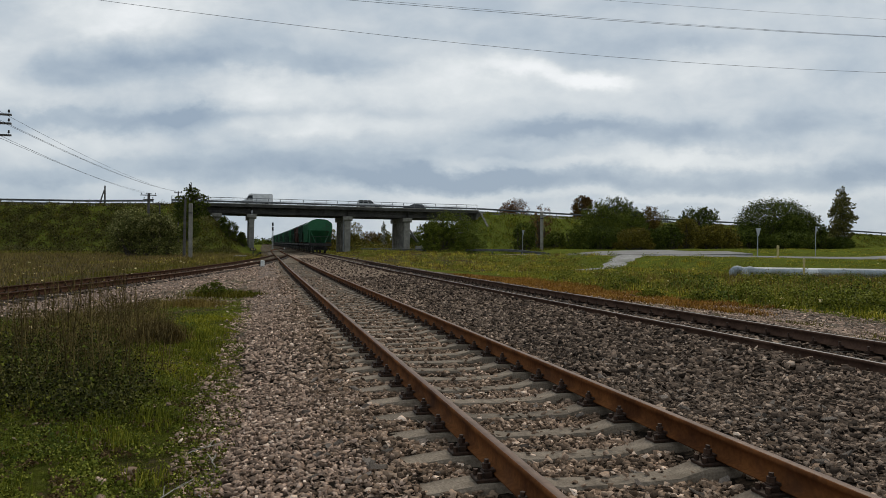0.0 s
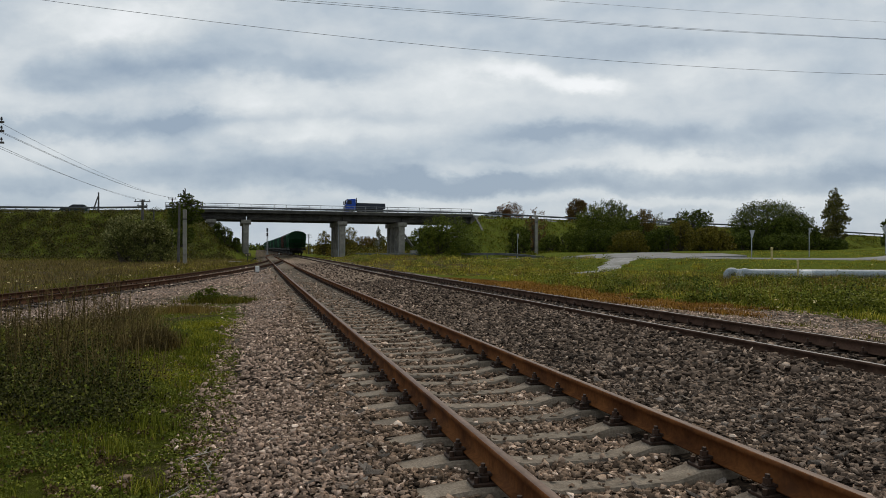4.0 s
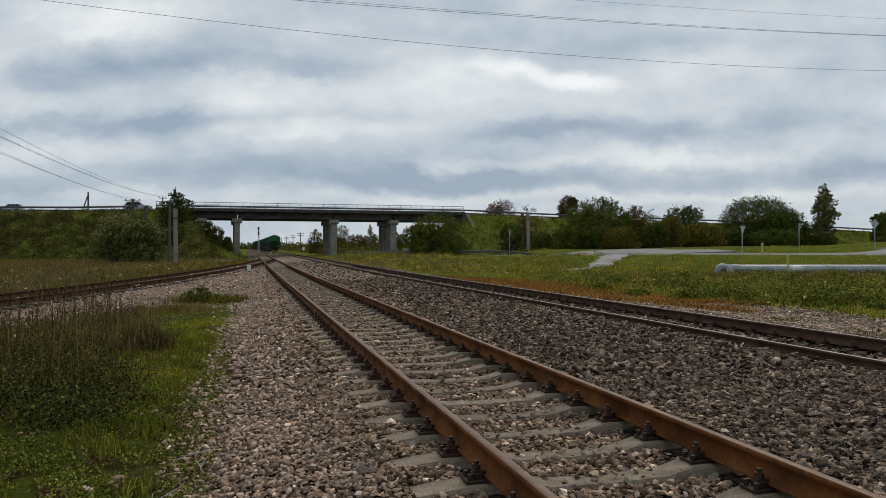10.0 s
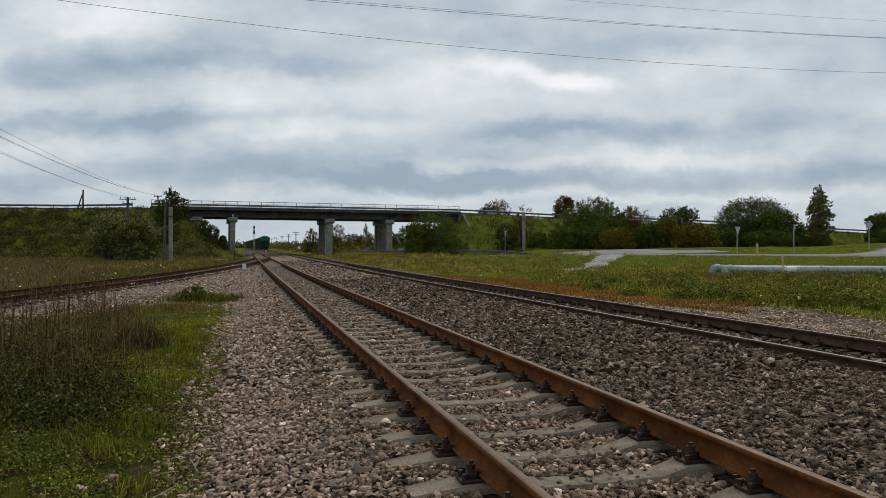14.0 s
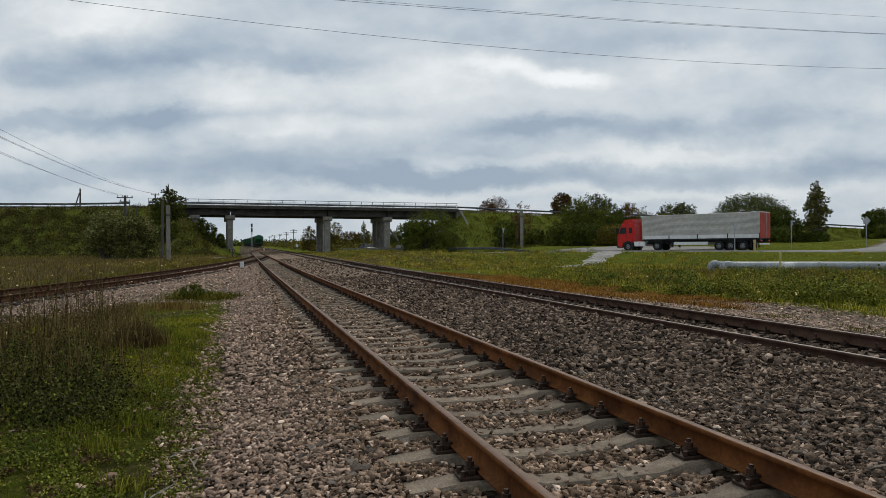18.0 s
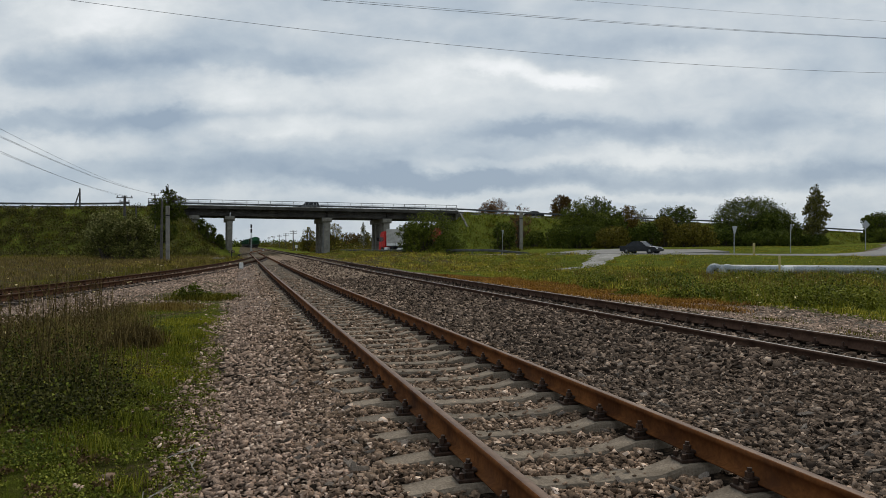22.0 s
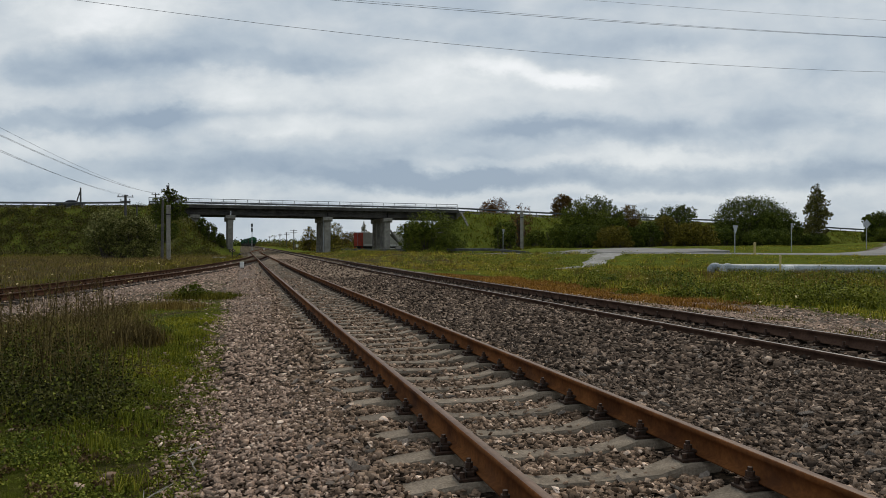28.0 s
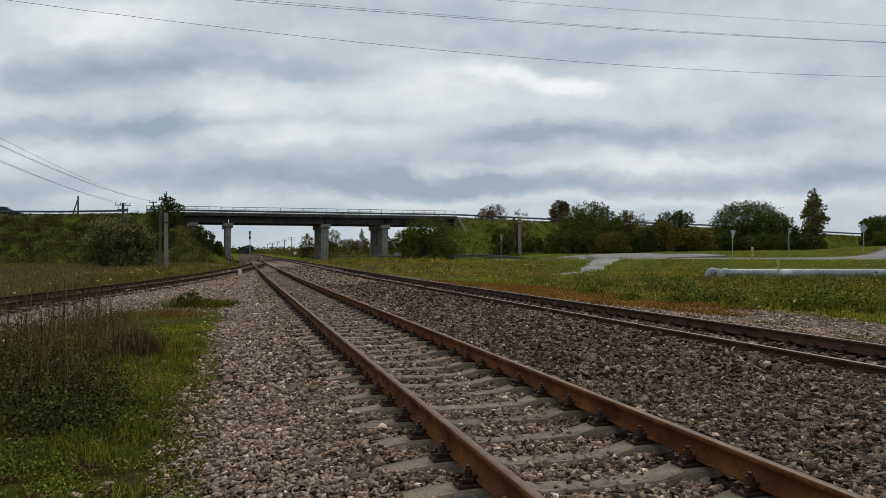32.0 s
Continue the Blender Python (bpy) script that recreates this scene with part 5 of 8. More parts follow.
plant("bush", -48.5, 104.0, heap(3.4, 4.6, 3.0, 6, rt, 1.0), 2600, 0.24, LEAF_DARK, "small dark bush behind a telegraph pole", "bush", seed=4, group=SHRUB)
for i, (o, s, w, h) in enumerate(((-6.0, 127.0, 2.2, 2.8), (-4.8, 126.5, 2.6, 3.0), (-3.3, 127.0, 2.0, 2.3))):
    p_ = at(o, s)
    plant("bush", p_.x, p_.y, heap(w, h, w, 7, rt), 2600, 0.2, LEAF_DARK, "small dark bush on the slope under the bridge", "bush", seed=5 + i, group=SHRUB)
# right of the line
plant("round_bush", -1.6, 101.0, heap(10.8, 6.2, 7.0, 18, rt), 14000, 0.25, LEAF_GREEN, "big rounded green bush in front of the bridge end", "bush", seed=10, group=SHRUB)
plant("bush", -4.3, 110.0, heap(3.4, 5.2, 4.0, 8, rt), 4200, 0.25, LEAF_GREEN, "green bush leaning on the bridge slope", "bush", seed=11, group=SHRUB)


def far_plant(kind, px, Z, w, bottom, top, n, mat, label, category, seed, trunk=None, size=0.32, bark=BARK, lobes=8, low=0.0):
    """A plant given by its bearing across the view, its distance, width and top height."""
    x = px * Z
    z = gz(x, Z)
    h = top - z
    plant(kind, x, Z, heap(w * 1.1, h, w * 0.8, lobes, np.random.default_rng(seed), low), n, size, mat, label, category, trunk, bark, seed, SHRUB if category == "bush" else "trees behind the road")


B = [("bush", 0.073, 158, 6.6, 0, 12.0, 6500, LEAF_PLUM, "plum-brown bare-tipped bush beyond the high road", "bush", 20),
     ("bush", 0.060, 157, 4.4, 0, 11.2, 3500, LEAF_PLUM, "plum-brown bush beyond the high road", "bush", 21),
     ("bush", 0.108, 128, 4.2, 0, 9.4, 1500, LEAF_PLUM, "thin tall shrub on the grassy bank", "bush", 22),
     ("bush", 0.085, 124, 4.5, 0, 6.0, 2600, LEAF_DARK, "dark shrub on the grassy bank", "bush", 23),
     ("bush", 0.126, 121, 4.0, 0, 4.2, 2600, LEAF_GREEN, "low green bush on the bank", "bush", 24),
     ("tree", 0.162, 150, 5.4, 0, 12.2, 4200, LEAF_RUST, "red-brown autumn tree behind the bushes", "tree", 25, 0.2),
     ("bush", 0.158, 118, 5.0, 0, 5.0, 4200, LEAF_GREEN, "green bush at the roadside", "bush", 26),
     ("tree", 0.185, 124, 8.0, 0, 9.4, 8000, LEAF_GREEN, "full green roadside tree", "tree", 27, 0.2),
     ("tree", 0.205, 133, 7.5, 0, 11.0, 7000, LEAF_DARK, "tall dark green roadside tree", "tree", 28, 0.22),
     ("tree", 0.228, 121, 7.0, 0, 8.0, 6500, LEAF_GREEN, "green roadside tree with a broad crown", "tree", 29, 0.2),
     ("bush", 0.195, 113, 7.0, 0, 4.8, 6000, LEAF_DARK, "dense green bush at the roadside", "bush", 30),
     ("bush", 0.232, 110, 6.0, 0, 4.5, 5000, LEAF_OLIVE, "olive bush at the roadside", "bush", 31),
     ("tree", 0.252, 124, 5.5, 0, 8.6, 5000, LEAF_GOLD, "yellowing autumn tree at the roadside", "tree", 32, 0.18),
     ("tree", 0.272, 170, 6.5, 0, 10.6, 2200, LEAF_DARK, "sparse tree far behind the high road", "tree", 33, 0.2),
     ("bush", 0.277, 114, 6.0, 0, 5.2, 5200, LEAF_DARK, "dark leafy bush at the roadside", "bush", 34),
     ("tree", 0.318, 133, 8.5, 0, 9.0, 7500, LEAF_DARK, "dark rounded roadside tree", "tree", 35, 0.2),
     ("bush", 0.302, 121, 5.0, 0, 6.6, 4500, LEAF_OLIVE, "dark olive roadside bush", "bush", 36),
     ("bush", 0.343, 108, 7.4, 0, 4.9, 8000, LEAF_OLIVE, "rounded olive-green bush by the junction", "bush", 37),
     ("bush", 0.384, 112, 5.0, 0, 4.2, 4500, LEAF_DARK, "low dark bush by the junction", "bush", 38),
     ("tree", 0.419, 117, 14.2, 0, 9.4, 21000, LEAF_DARK, "wide dark green tree with a domed crown", "tree", 39, 0.32),
     ("bush", 0.440, 110, 7.0, 0, 4.0, 6500, LEAF_DARK, "dark undergrowth below a domed tree", "bush", 40),
     ("bush", 0.475, 118, 4.0, 0, 5.8, 3000, LEAF_DARK, "dark leafy bush at the roadside", "bush", 41),
     ("tree", 0.598, 120, 6.0, 0, 7.3, 6500, LEAF_DARK, "dark green tree at the side road", "tree", 43, 0.2),
     ("bush", 0.612, 116, 6.5, 0, 4.6, 4500, LEAF_GREEN, "green bush at the side road", "bush", 44),
     ("bush", 0.507, 118, 5.5, 0, 3.6, 3500, LEAF_DARK, "low dark bush below a birch", "bush", 45)]
for row in B:
    far_plant(*row[:11], trunk=row[11] if len(row) > 11 else None, size=0.24 if row[7] is LEAF_PLUM else 0.32)


def birch(px, Z, top, w, n, seed, label):
    x = px * Z
    z = gz(x, Z)
    h = top - z
    r = np.random.default_rng(seed)
    lobes = []
    for k in range(44):
        q = 0.06 + 0.92 * k / 43
        rad = w * 0.5 * math.sin(min(1.0, 0.12 + q * 0.92) * 3.0) ** 0.7
        a = r.uniform(0, 6.28)
        e = r.uniform(0.15, 0.6)
        lobes.append((math.cos(a) * rad * e, math.sin(a) * rad * e, h * q, rad * 0.5, rad * 0.5, h * 0.07))
    plant("birch_tree", x, Z, lobes, n, 0.26, LEAF_BIRCH, label, "tree", 0.17, BIRCH, seed)


birch(0.508, 122, 11.7, 5.2, 12000, 50, "slim pale birch with a loose narrow crown")
birch(-0.107, 188, 7.6, 3.4, 2500, 51, "slim young birch seen under the bridge")
far_plant("tree", -0.148, 172, 5.5, 0, 7.2, 4200, LEAF_OLIVE, "green tree beside the line beyond the bridge", "tree", 52, 0.18)
far_plant("tree", -0.182, 176, 4.0, 0, 6.4, 2600, LEAF_OLIVE, "olive tree beside the line beyond the bridge", "tree", 58, 0.15)
for i, (px, Z, w, top, m) in enumerate(((-0.128, 205, 10, 5.6, LEAF_GOLD), (-0.096, 200, 8, 5.2, LEAF_OLIVE), (-0.075, 195, 8, 5.8, LEAF_GREEN), (-0.052, 180, 8, 6.2, LEAF_DARK), (-0.155, 250, 9, 6.2, LEAF_DARK))):
    far_plant("bush", px, Z, w, 0, top, 3200, m, "scrubby bush beyond the bridge", "bush", 60 + i, size=0.4)


def far_woods():
    """Distant scrub along the line and a low wood on the horizon."""
    r = np.random.default_rng(70)
    for mat, lo, hi, count in ((LEAF_OLIVE, 0.0, 0.6, 330), (LEAF_GOLD, 0.6, 0.75, 70), (LEAF_DARK, 0.75, 1.0, 150)):
        pts = []
        for k in range(count):
            s = 165 + 480 * r.random() ** 1.4
            right = r.random() < 0.72
            o = float(main_line(np.array([s]))[0]) + (r.uniform(8, 14 + s * 0.09) if right else -r.uniform(16, 26 + s * 0.1))
            p = at(o, s)
            if not off_low_road(p.x, p.y):
                continue
            h = r.uniform(1.3, 3.0) * (0.75 + s / 700)
            c = r.normal(size=(110, 3)) * np.array([h * 0.55, h * 0.55, h * 0.24])
            pts.append(c + np.array([p.x, p.y, gz(p.x, p.y) + h * 0.38]))
        tagged(leaves("far_scrub", np.concatenate(pts), 0.45, mat, None, r, single=True), "distant autumn scrub along the line", "scrub", kind="stuff")
    pts = []
    for k in range(1500):
        y = r.uniform(620, 900)
        x = y * r.uniform(-0.75, 0.75)
        h = r.uniform(4, 8)
        pts.append(r.normal(size=(20, 3)) * np.array([h * 0.9, h * 0.9, h * 0.26]) + np.array([x, y, gz(x, y) + h * 0.42]))
    tagged(leaves("far_woods", np.concatenate(pts), 3.2, LEAF_DARK, None, r, single=True), "dark distant forest on the horizon", "woods", kind="stuff")


def off_low_road(x, y):
    return np.min(np.hypot(ROAD_LINE[:, 0] - x, ROAD_LINE[:, 1] - y)) > 7


far_woods()

# ---- goods train ----
def paint(name, colour, rough=0.45, metal=0.0, dirt=(0.05, 0.045, 0.04), at_=(0.58, 0.8), scale=1.2):
    d = tuple(c * 0.8 for c in colour)
    l = tuple(min(1, c * 1.15) for c in colour)
    return surface(name, d, l, scale, rough, metal, grain=0.15, stain=dirt, stain_at=at_, bump=0.08, dist=0.003)


WAGON_GREEN = paint("faded_green_wagon_paint", (0.018, 0.105, 0.045), 0.55)
# Dark wagon green; the shaded side facing the camera is put into its colour.
WAGON_DARK = paint("shaded_dark_green_wagon_paint", (0.014, 0.042, 0.026), 0.65)
WAGON_BROWN = paint("red_brown_wagon_paint", (0.075, 0.03, 0.02), 0.6)
IRON = surface("sooty_wagon_iron", (0.012, 0.012, 0.012), (0.04, 0.036, 0.033), 3.0, 0.7, metal=0.2, grain=0.3, bump=0.3, dist=0.004)
GLASS = surface("dark_car_glass", (0.010, 0.012, 0.014), (0.02, 0.023, 0.026), 2.0, 0.12, bump=0)
TYRE = surface("black_tyre_rubber", (0.010, 0.010, 0.011), (0.026, 0.025, 0.024), 4.0, 0.85, grain=0.2, bump=0.2, dist=0.004)
RIM = surface("dull_wheel_rim", (0.16, 0.16, 0.165), (0.30, 0.30, 0.31), 3.0, 0.45, metal=0.5, bump=0)


def hopper_wagon(mat, label):
    """A covered four-axle hopper; the rear end looks towards -y, rail tops at 0."""
    t = thing("hopper_wagon", Matrix(), label, "railway wagon", "wagons of the goods train")
    half, w = 5.9, 1.6
    # body: sloping ends, upright sides
    bm = bmesh.new()
    prism(bm, [(-half, 4.05), (-half, 3.10), (-half + 2.0, 1.55), (half - 2.0, 1.55), (half, 3.10), (half, 4.05)], -w, w, "x")
    part("body", bm, mat, t)
    bm = bmesh.new()
    arc = [(w, 4.05), (w - 0.06, 4.14), (w * 0.62, 4.52), (w * 0.3, 4.62), (-w * 0.3, 4.62), (-w * 0.62, 4.52), (-w + 0.06, 4.14), (-w, 4.05)]
    prism(bm, arc, -half - 0.02, half + 0.02, "y")
    part("roof", bm, mat, t)
    for k in range(4):
        y = -4.2 + k * 2.8
        bm = bmesh.new()
        rod(bm, (0, y, 4.6), (0, y, 4.72), 0.42, sides=12)
        part("roof_hatch", bm, IRON, t)
    bm = bmesh.new()
    for x in (-0.62, 0.5):
        box(bm, x, x + 0.14, -half, half, 4.58, 4.63)
    part("roof_walkway", bm, IRON, t)
    for sx in (-1, 1):
        for k in range(9):
            y = -half + 0.25 + k * (2 * half - 0.5) / 8
            low_z = max(1.55, 3.10 - max(0, (half - abs(y))) / 2.0 * 1.55) if abs(y) > half - 2 else 1.55
            bm = bmesh.new()
            x0, x1 = (w + 0.004, w + 0.07) if sx > 0 else (-w - 0.07, -w - 0.004)
            box(bm, x0, x1, y - 0.06, y + 0.06, low_z + 0.04, 4.02)
            part("side_rib", bm, mat, t)
    bm = bmesh.new()
    box(bm, -0.28, 0.28, -6.55, 6.55, 1.0, 1.32, 0.02)
    for y in (-6.55, 6.2):
        box(bm, -1.5, 1.5, y, y + 0.35, 0.98, 1.36, 0.02)
    for x in (-1.5, 1.35):
        box(bm, x, x + 0.15, -6.2, 6.2, 1.08, 1.32, 0.01)
    part("underframe", bm, IRON, t)
    for sy in (-1, 1):
        # braces of the sloping end, railing and ladder on the platform
        bm = bmesh.new()
        for sx in (-1, 1):
            rod(bm, (sx * 1.35, sy * 5.94, 3.15), (sx * 0.62, sy * 6.3, 1.34), 0.05, sides=6)
            rod(bm, (sx * 1.42, sy * 6.4, 1.3), (sx * 1.42, sy * 6.0, 3.2), 0.035, sides=6)
        rod(bm, (-1.45, sy * 5.95, 3.12), (1.45, sy * 5.95, 3.12), 0.06, sides=6)
        part("end_brace", bm, mat, t)
        bm = bmesh.new()
        for x in (-1.3, -0.65, 0.0, 0.65, 1.3):
            rod(bm, (x, sy * 6.5, 1.3), (x, sy * 6.5, 2.25), 0.025, sides=5)
        for z in (1.8, 2.25):
            rod(bm, (-1.3, sy * 6.5, z), (1.3, sy * 6.5, z), 0.025, sides=5)
        part("railing", bm, IRON, t)
        bm = bmesh.new()
        for x in (0.8, 1.2):
            rod(bm, (x, sy * 6.02, 1.4), (x, sy * 5.98, 4.3), 0.02, sides=5)
        for k in range(8):
            rod(bm, (0.8, sy * 6.0, 1.6 + k * 0.34), (1.2, sy * 6.0, 1.6 + k * 0.34), 0.016, sides=5)
        part("ladder", bm, IRON, t)
        bm = bmesh.new()
        box(bm, -0.14, 0.14, min(sy * 6.55, sy * 7.1), max(sy * 6.55, sy * 7.1), 0.92, 1.2, 0.03)
        box(bm, -0.24, 0.24, min(sy * 6.9, sy * 7.12), max(sy * 6.9, sy * 7.12), 0.86, 1.26, 0.05)
        part("coupler", bm, IRON, t)
        bm = bmesh.new()
        rod(bm, (0.5, sy * 6.58, 1.0), (0.55, sy * 6.75, 0.45), 0.035, sides=6)
        part("brake_hose", bm, TYRE, t)
        bg = new("bogie")
        bg.parent = t
        bg.location = (0, sy * 4.3, 0)
        bm = bmesh.new()
        for x in (-1.08, 0.94):
            prism(bm, [(-1.25, 0.42), (-1.25, 0.62), (-0.5, 0.86), (0.5, 0.86), (1.25, 0.62), (1.25, 0.42), (0.5, 0.34), (-0.5, 0.34)], x, x + 0.14, "x")
        box(bm, -1.0, 1.0, -0.2, 0.2, 0.55, 0.95)
        part("frame", bm, IRON, bg)
        for y in (-0.925, 0.925):
            bm = bmesh.new()
            for x in (-0.86, 0.74):
                rod(bm, (x, y, 0.475), (x + 0.12, y, 0.475), 0.475, sides=20)
            rod(bm, (-1.0, y, 0.475), (1.0, y, 0.475), 0.08, sides=8)
            part("wheelset", bm, IRON, bg)
    for k in (-1, 0, 1):
        bm = bmesh.new()
        prism(bm, [(-1.0, 1.548), (1.0, 1.548), (0.35, 0.62), (-0.35, 0.62)], k * 2.4 - 0.8, k * 2.4 + 0.8, "y")
        part("hopper_chute", bm, mat, t)
    return t


WAGON_LENGTH = 14.72
WAGONS = [hopper_wagon(WAGON_GREEN, "dark green covered hopper wagon on the main line"), hopper_wagon(WAGON_DARK, "shade-darkened green covered hopper wagon on the main line"),
          hopper_wagon(WAGON_BROWN, "red-brown covered hopper wagon on the main line")]
# mostly wagons whose paint carries the shade of the near side
pattern = [0, 1, 2, 1, 0, 1, 1, 0, 1, 1, 0, 1, 1, 0, 1, 1, 0, 1]
TRAIN = []
used = set()
for k in pattern:
    TRAIN.append(copy_thing(WAGONS[k], Matrix()) if k in used else WAGONS[k])
    used.add(k)

# ---- road vehicles, facing +x, wheels on z = 0 ----
LAMP_RED = paint("red_lamp_glass", (0.35, 0.02, 0.015), 0.2, dirt=(0.2, 0.02, 0.02))
LAMP_CLEAR = paint("clear_lamp_glass", (0.65, 0.66, 0.66), 0.15, dirt=(0.5, 0.5, 0.5))
TRIM = surface("black_vehicle_plastic", (0.012, 0.012, 0.013), (0.03, 0.03, 0.031), 3.0, 0.55, grain=0.2, bump=0.1, dist=0.002)


def wheel(parent, x, y, r, width, rim=RIM):
    w = new("wheel")
    w.parent = parent
    w.location = (x, y, r)
    bm = bmesh.new()
    rod(bm, (0, -width / 2, 0), (0, width / 2, 0), r, sides=22)
    bmesh.ops.bevel(bm, geom=[e for e in bm.edges if abs(e.verts[0].co.y - e.verts[1].co.y) < 1e-5], offset=0.035, segments=2, affect="EDGES")
    part("tyre", bm, TYRE, w, smooth_faces=False)
    bm = bmesh.new()
    s = 1 if y > 0 else -1
    rod(bm, (0, s * (width / 2 - 0.02), 0), (0, s * (width / 2 + 0.006), 0), r * 0.6, r * 0.52, sides=14)
    rod(bm, (0, s * (width / 2), 0), (0, s * (width / 2 + 0.03), 0), r * 0.2, sides=8)
    part("rim", bm, rim, w)
    bm = bmesh.new()
    for k in range(8):
        a = k * math.pi / 4
        rod(bm, (r * 0.36 * math.cos(a), s * (width / 2 - 0.01), r * 0.36 * math.sin(a)), (r * 0.36 * math.cos(a), s * (width / 2 + 0.012), r * 0.36 * math.sin(a)), r * 0.11, sides=8)
    part("rim_opening", bm, TYRE, w, "dark openings round the rim")


def rounded(outline, lo, hi, bevel, mat=0):
    bm = bmesh.new()
    prism(bm, outline, lo, hi, "y", mat)
    bmesh.ops.bevel(bm, geom=bm.edges[:], offset=bevel, segments=2, affect="EDGES", profile=0.6)
    return bm


def cabin_mesh(low, top, wl, wt_, z0, z1):
    """A tapering greenhouse from low (x0, x1) at z0 to top (x0, x1) at z1."""
    bm = bmesh.new()
    a = [bm.verts.new(p) for p in ((low[0], -wl, z0), (low[1], -wl, z0), (low[1], wl, z0), (low[0], wl, z0))]
    b = [bm.verts.new(p) for p in ((top[0], -wt_, z1), (top[1], -wt_, z1), (top[1], wt_, z1), (top[0], wt_, z1))]
    for i in range(4):
        bm.faces.new((a[i], a[(i + 1) % 4], b[(i + 1) % 4], b[i]))
    bm.faces.new(a[::-1])
    bm.faces.new(b)
    return bm


def car(kind, mat, label, length, height, style):
    t = thing(kind, Matrix(), label, "car", "cars on the roads")
    L, w = length / 2, 0.87
    belt = height * 0.62
    r = 0.31 if style != "suv" else 0.35
    nose = belt * 0.86
    side = [(-L, 0.34), (-L, belt - 0.06), (-L + 0.08, belt), (L * 0.35, belt), (L - 0.25, nose), (L, nose - 0.16), (L, 0.36), (L - 0.12, 0.24), (-L + 0.12, 0.24)]
    if style == "saloon":
        side[2] = (-L + 0.06, belt)
    part("body", rounded(side, -w, w, 0.045), mat, t)
    if style == "saloon":
        low, top = (-L * 0.68, L * 0.42), (-L * 0.38, L * 0.12)
    elif style == "suv":
        low, top = (-L * 0.97, L * 0.40), (-L * 0.86, L * 0.12)
    else:
        low, top = (-L * 0.94, L * 0.42), (-L * 0.72, L * 0.10)
    part("windows", cabin_mesh(low, top, w - 0.06, w - 0.2, belt - 0.01, height - 0.05), GLASS, t, "dark window glass")
    part("roof", rounded([(top[0] - 0.05, height - 0.06), (top[1] + 0.06, height - 0.06), (top[1] - 0.1, height), (top[0] + 0.12, height)], -w + 0.19, w - 0.19, 0.012), mat, t)
    for sy in (-1, 1):
        for f0, f1 in ((0.0, 0.0), (0.36, 0.36), (0.69, 0.69), (1.0, 1.0)):
            bm = bmesh.new()
            xa, xb = low[0] + (low[1] - low[0]) * f0, top[0] + (top[1] - top[0]) * f1
            rod(bm, (xa, sy * (w - 0.055), belt - 0.01), (xb, sy * (w - 0.195), height - 0.05), 0.04, sides=5)
            part("pillar", bm, mat, t)
        for x in (-L * 0.62, L * 0.64):
            bm = bmesh.new()
            rod(bm, (x, sy * (w - 0.2), r + 0.01), (x, sy * (w + 0.006), r + 0.01), r + 0.07, sides=20)
            part("wheel_arch", bm, TRIM, t)
            wheel(t, x, sy * (w - 0.07), r, 0.2)
        bm = bmesh.new()
        box(bm, L * 0.30, L * 0.30 + 0.12, min(sy * w, sy * (w + 0.18)), max(sy * w, sy * (w + 0.18)), belt + 0.02, belt + 0.16, 0.03)
        part("mirror", bm, mat, t)
        bm = bmesh.new()
        box(bm, L - 0.16, L + 0.012, min(sy * 0.45, sy * 0.84), max(sy * 0.45, sy * 0.84), nose - 0.24, nose - 0.10, 0.02)
        part("headlight", bm, LAMP_CLEAR, t)
        bm = bmesh.new()
        box(bm, -L - 0.012, -L + 0.1, min(sy * 0.5, sy * 0.84), max(sy * 0.5, sy * 0.84), belt - 0.26, belt - 0.1, 0.02)
        part("tail_light", bm, LAMP_RED, t)
        bm = bmesh.new()
        box(bm, -L * 0.4, L * 0.45, min(sy * w, sy * (w + 0.02)), max(sy * w, sy * (w + 0.02)), belt * 0.55, belt * 0.62, 0.006)
        part("side_strip", bm, TRIM, t)
    for x0, x1 in ((L - 0.1, L + 0.05), (-L - 0.05, -L + 0.1)):
        bm = bmesh.new()
        box(bm, x0, x1, -w + 0.02, w - 0.02, 0.30, 0.50, 0.03)
        part("bumper", bm, TRIM, t)
    bm = bmesh.new()
    box(bm, L - 0.02, L + 0.02, -0.4, 0.4, nose - 0.25, nose - 0.12, 0.008)
    part("grille", bm, TRIM, t)
    return t


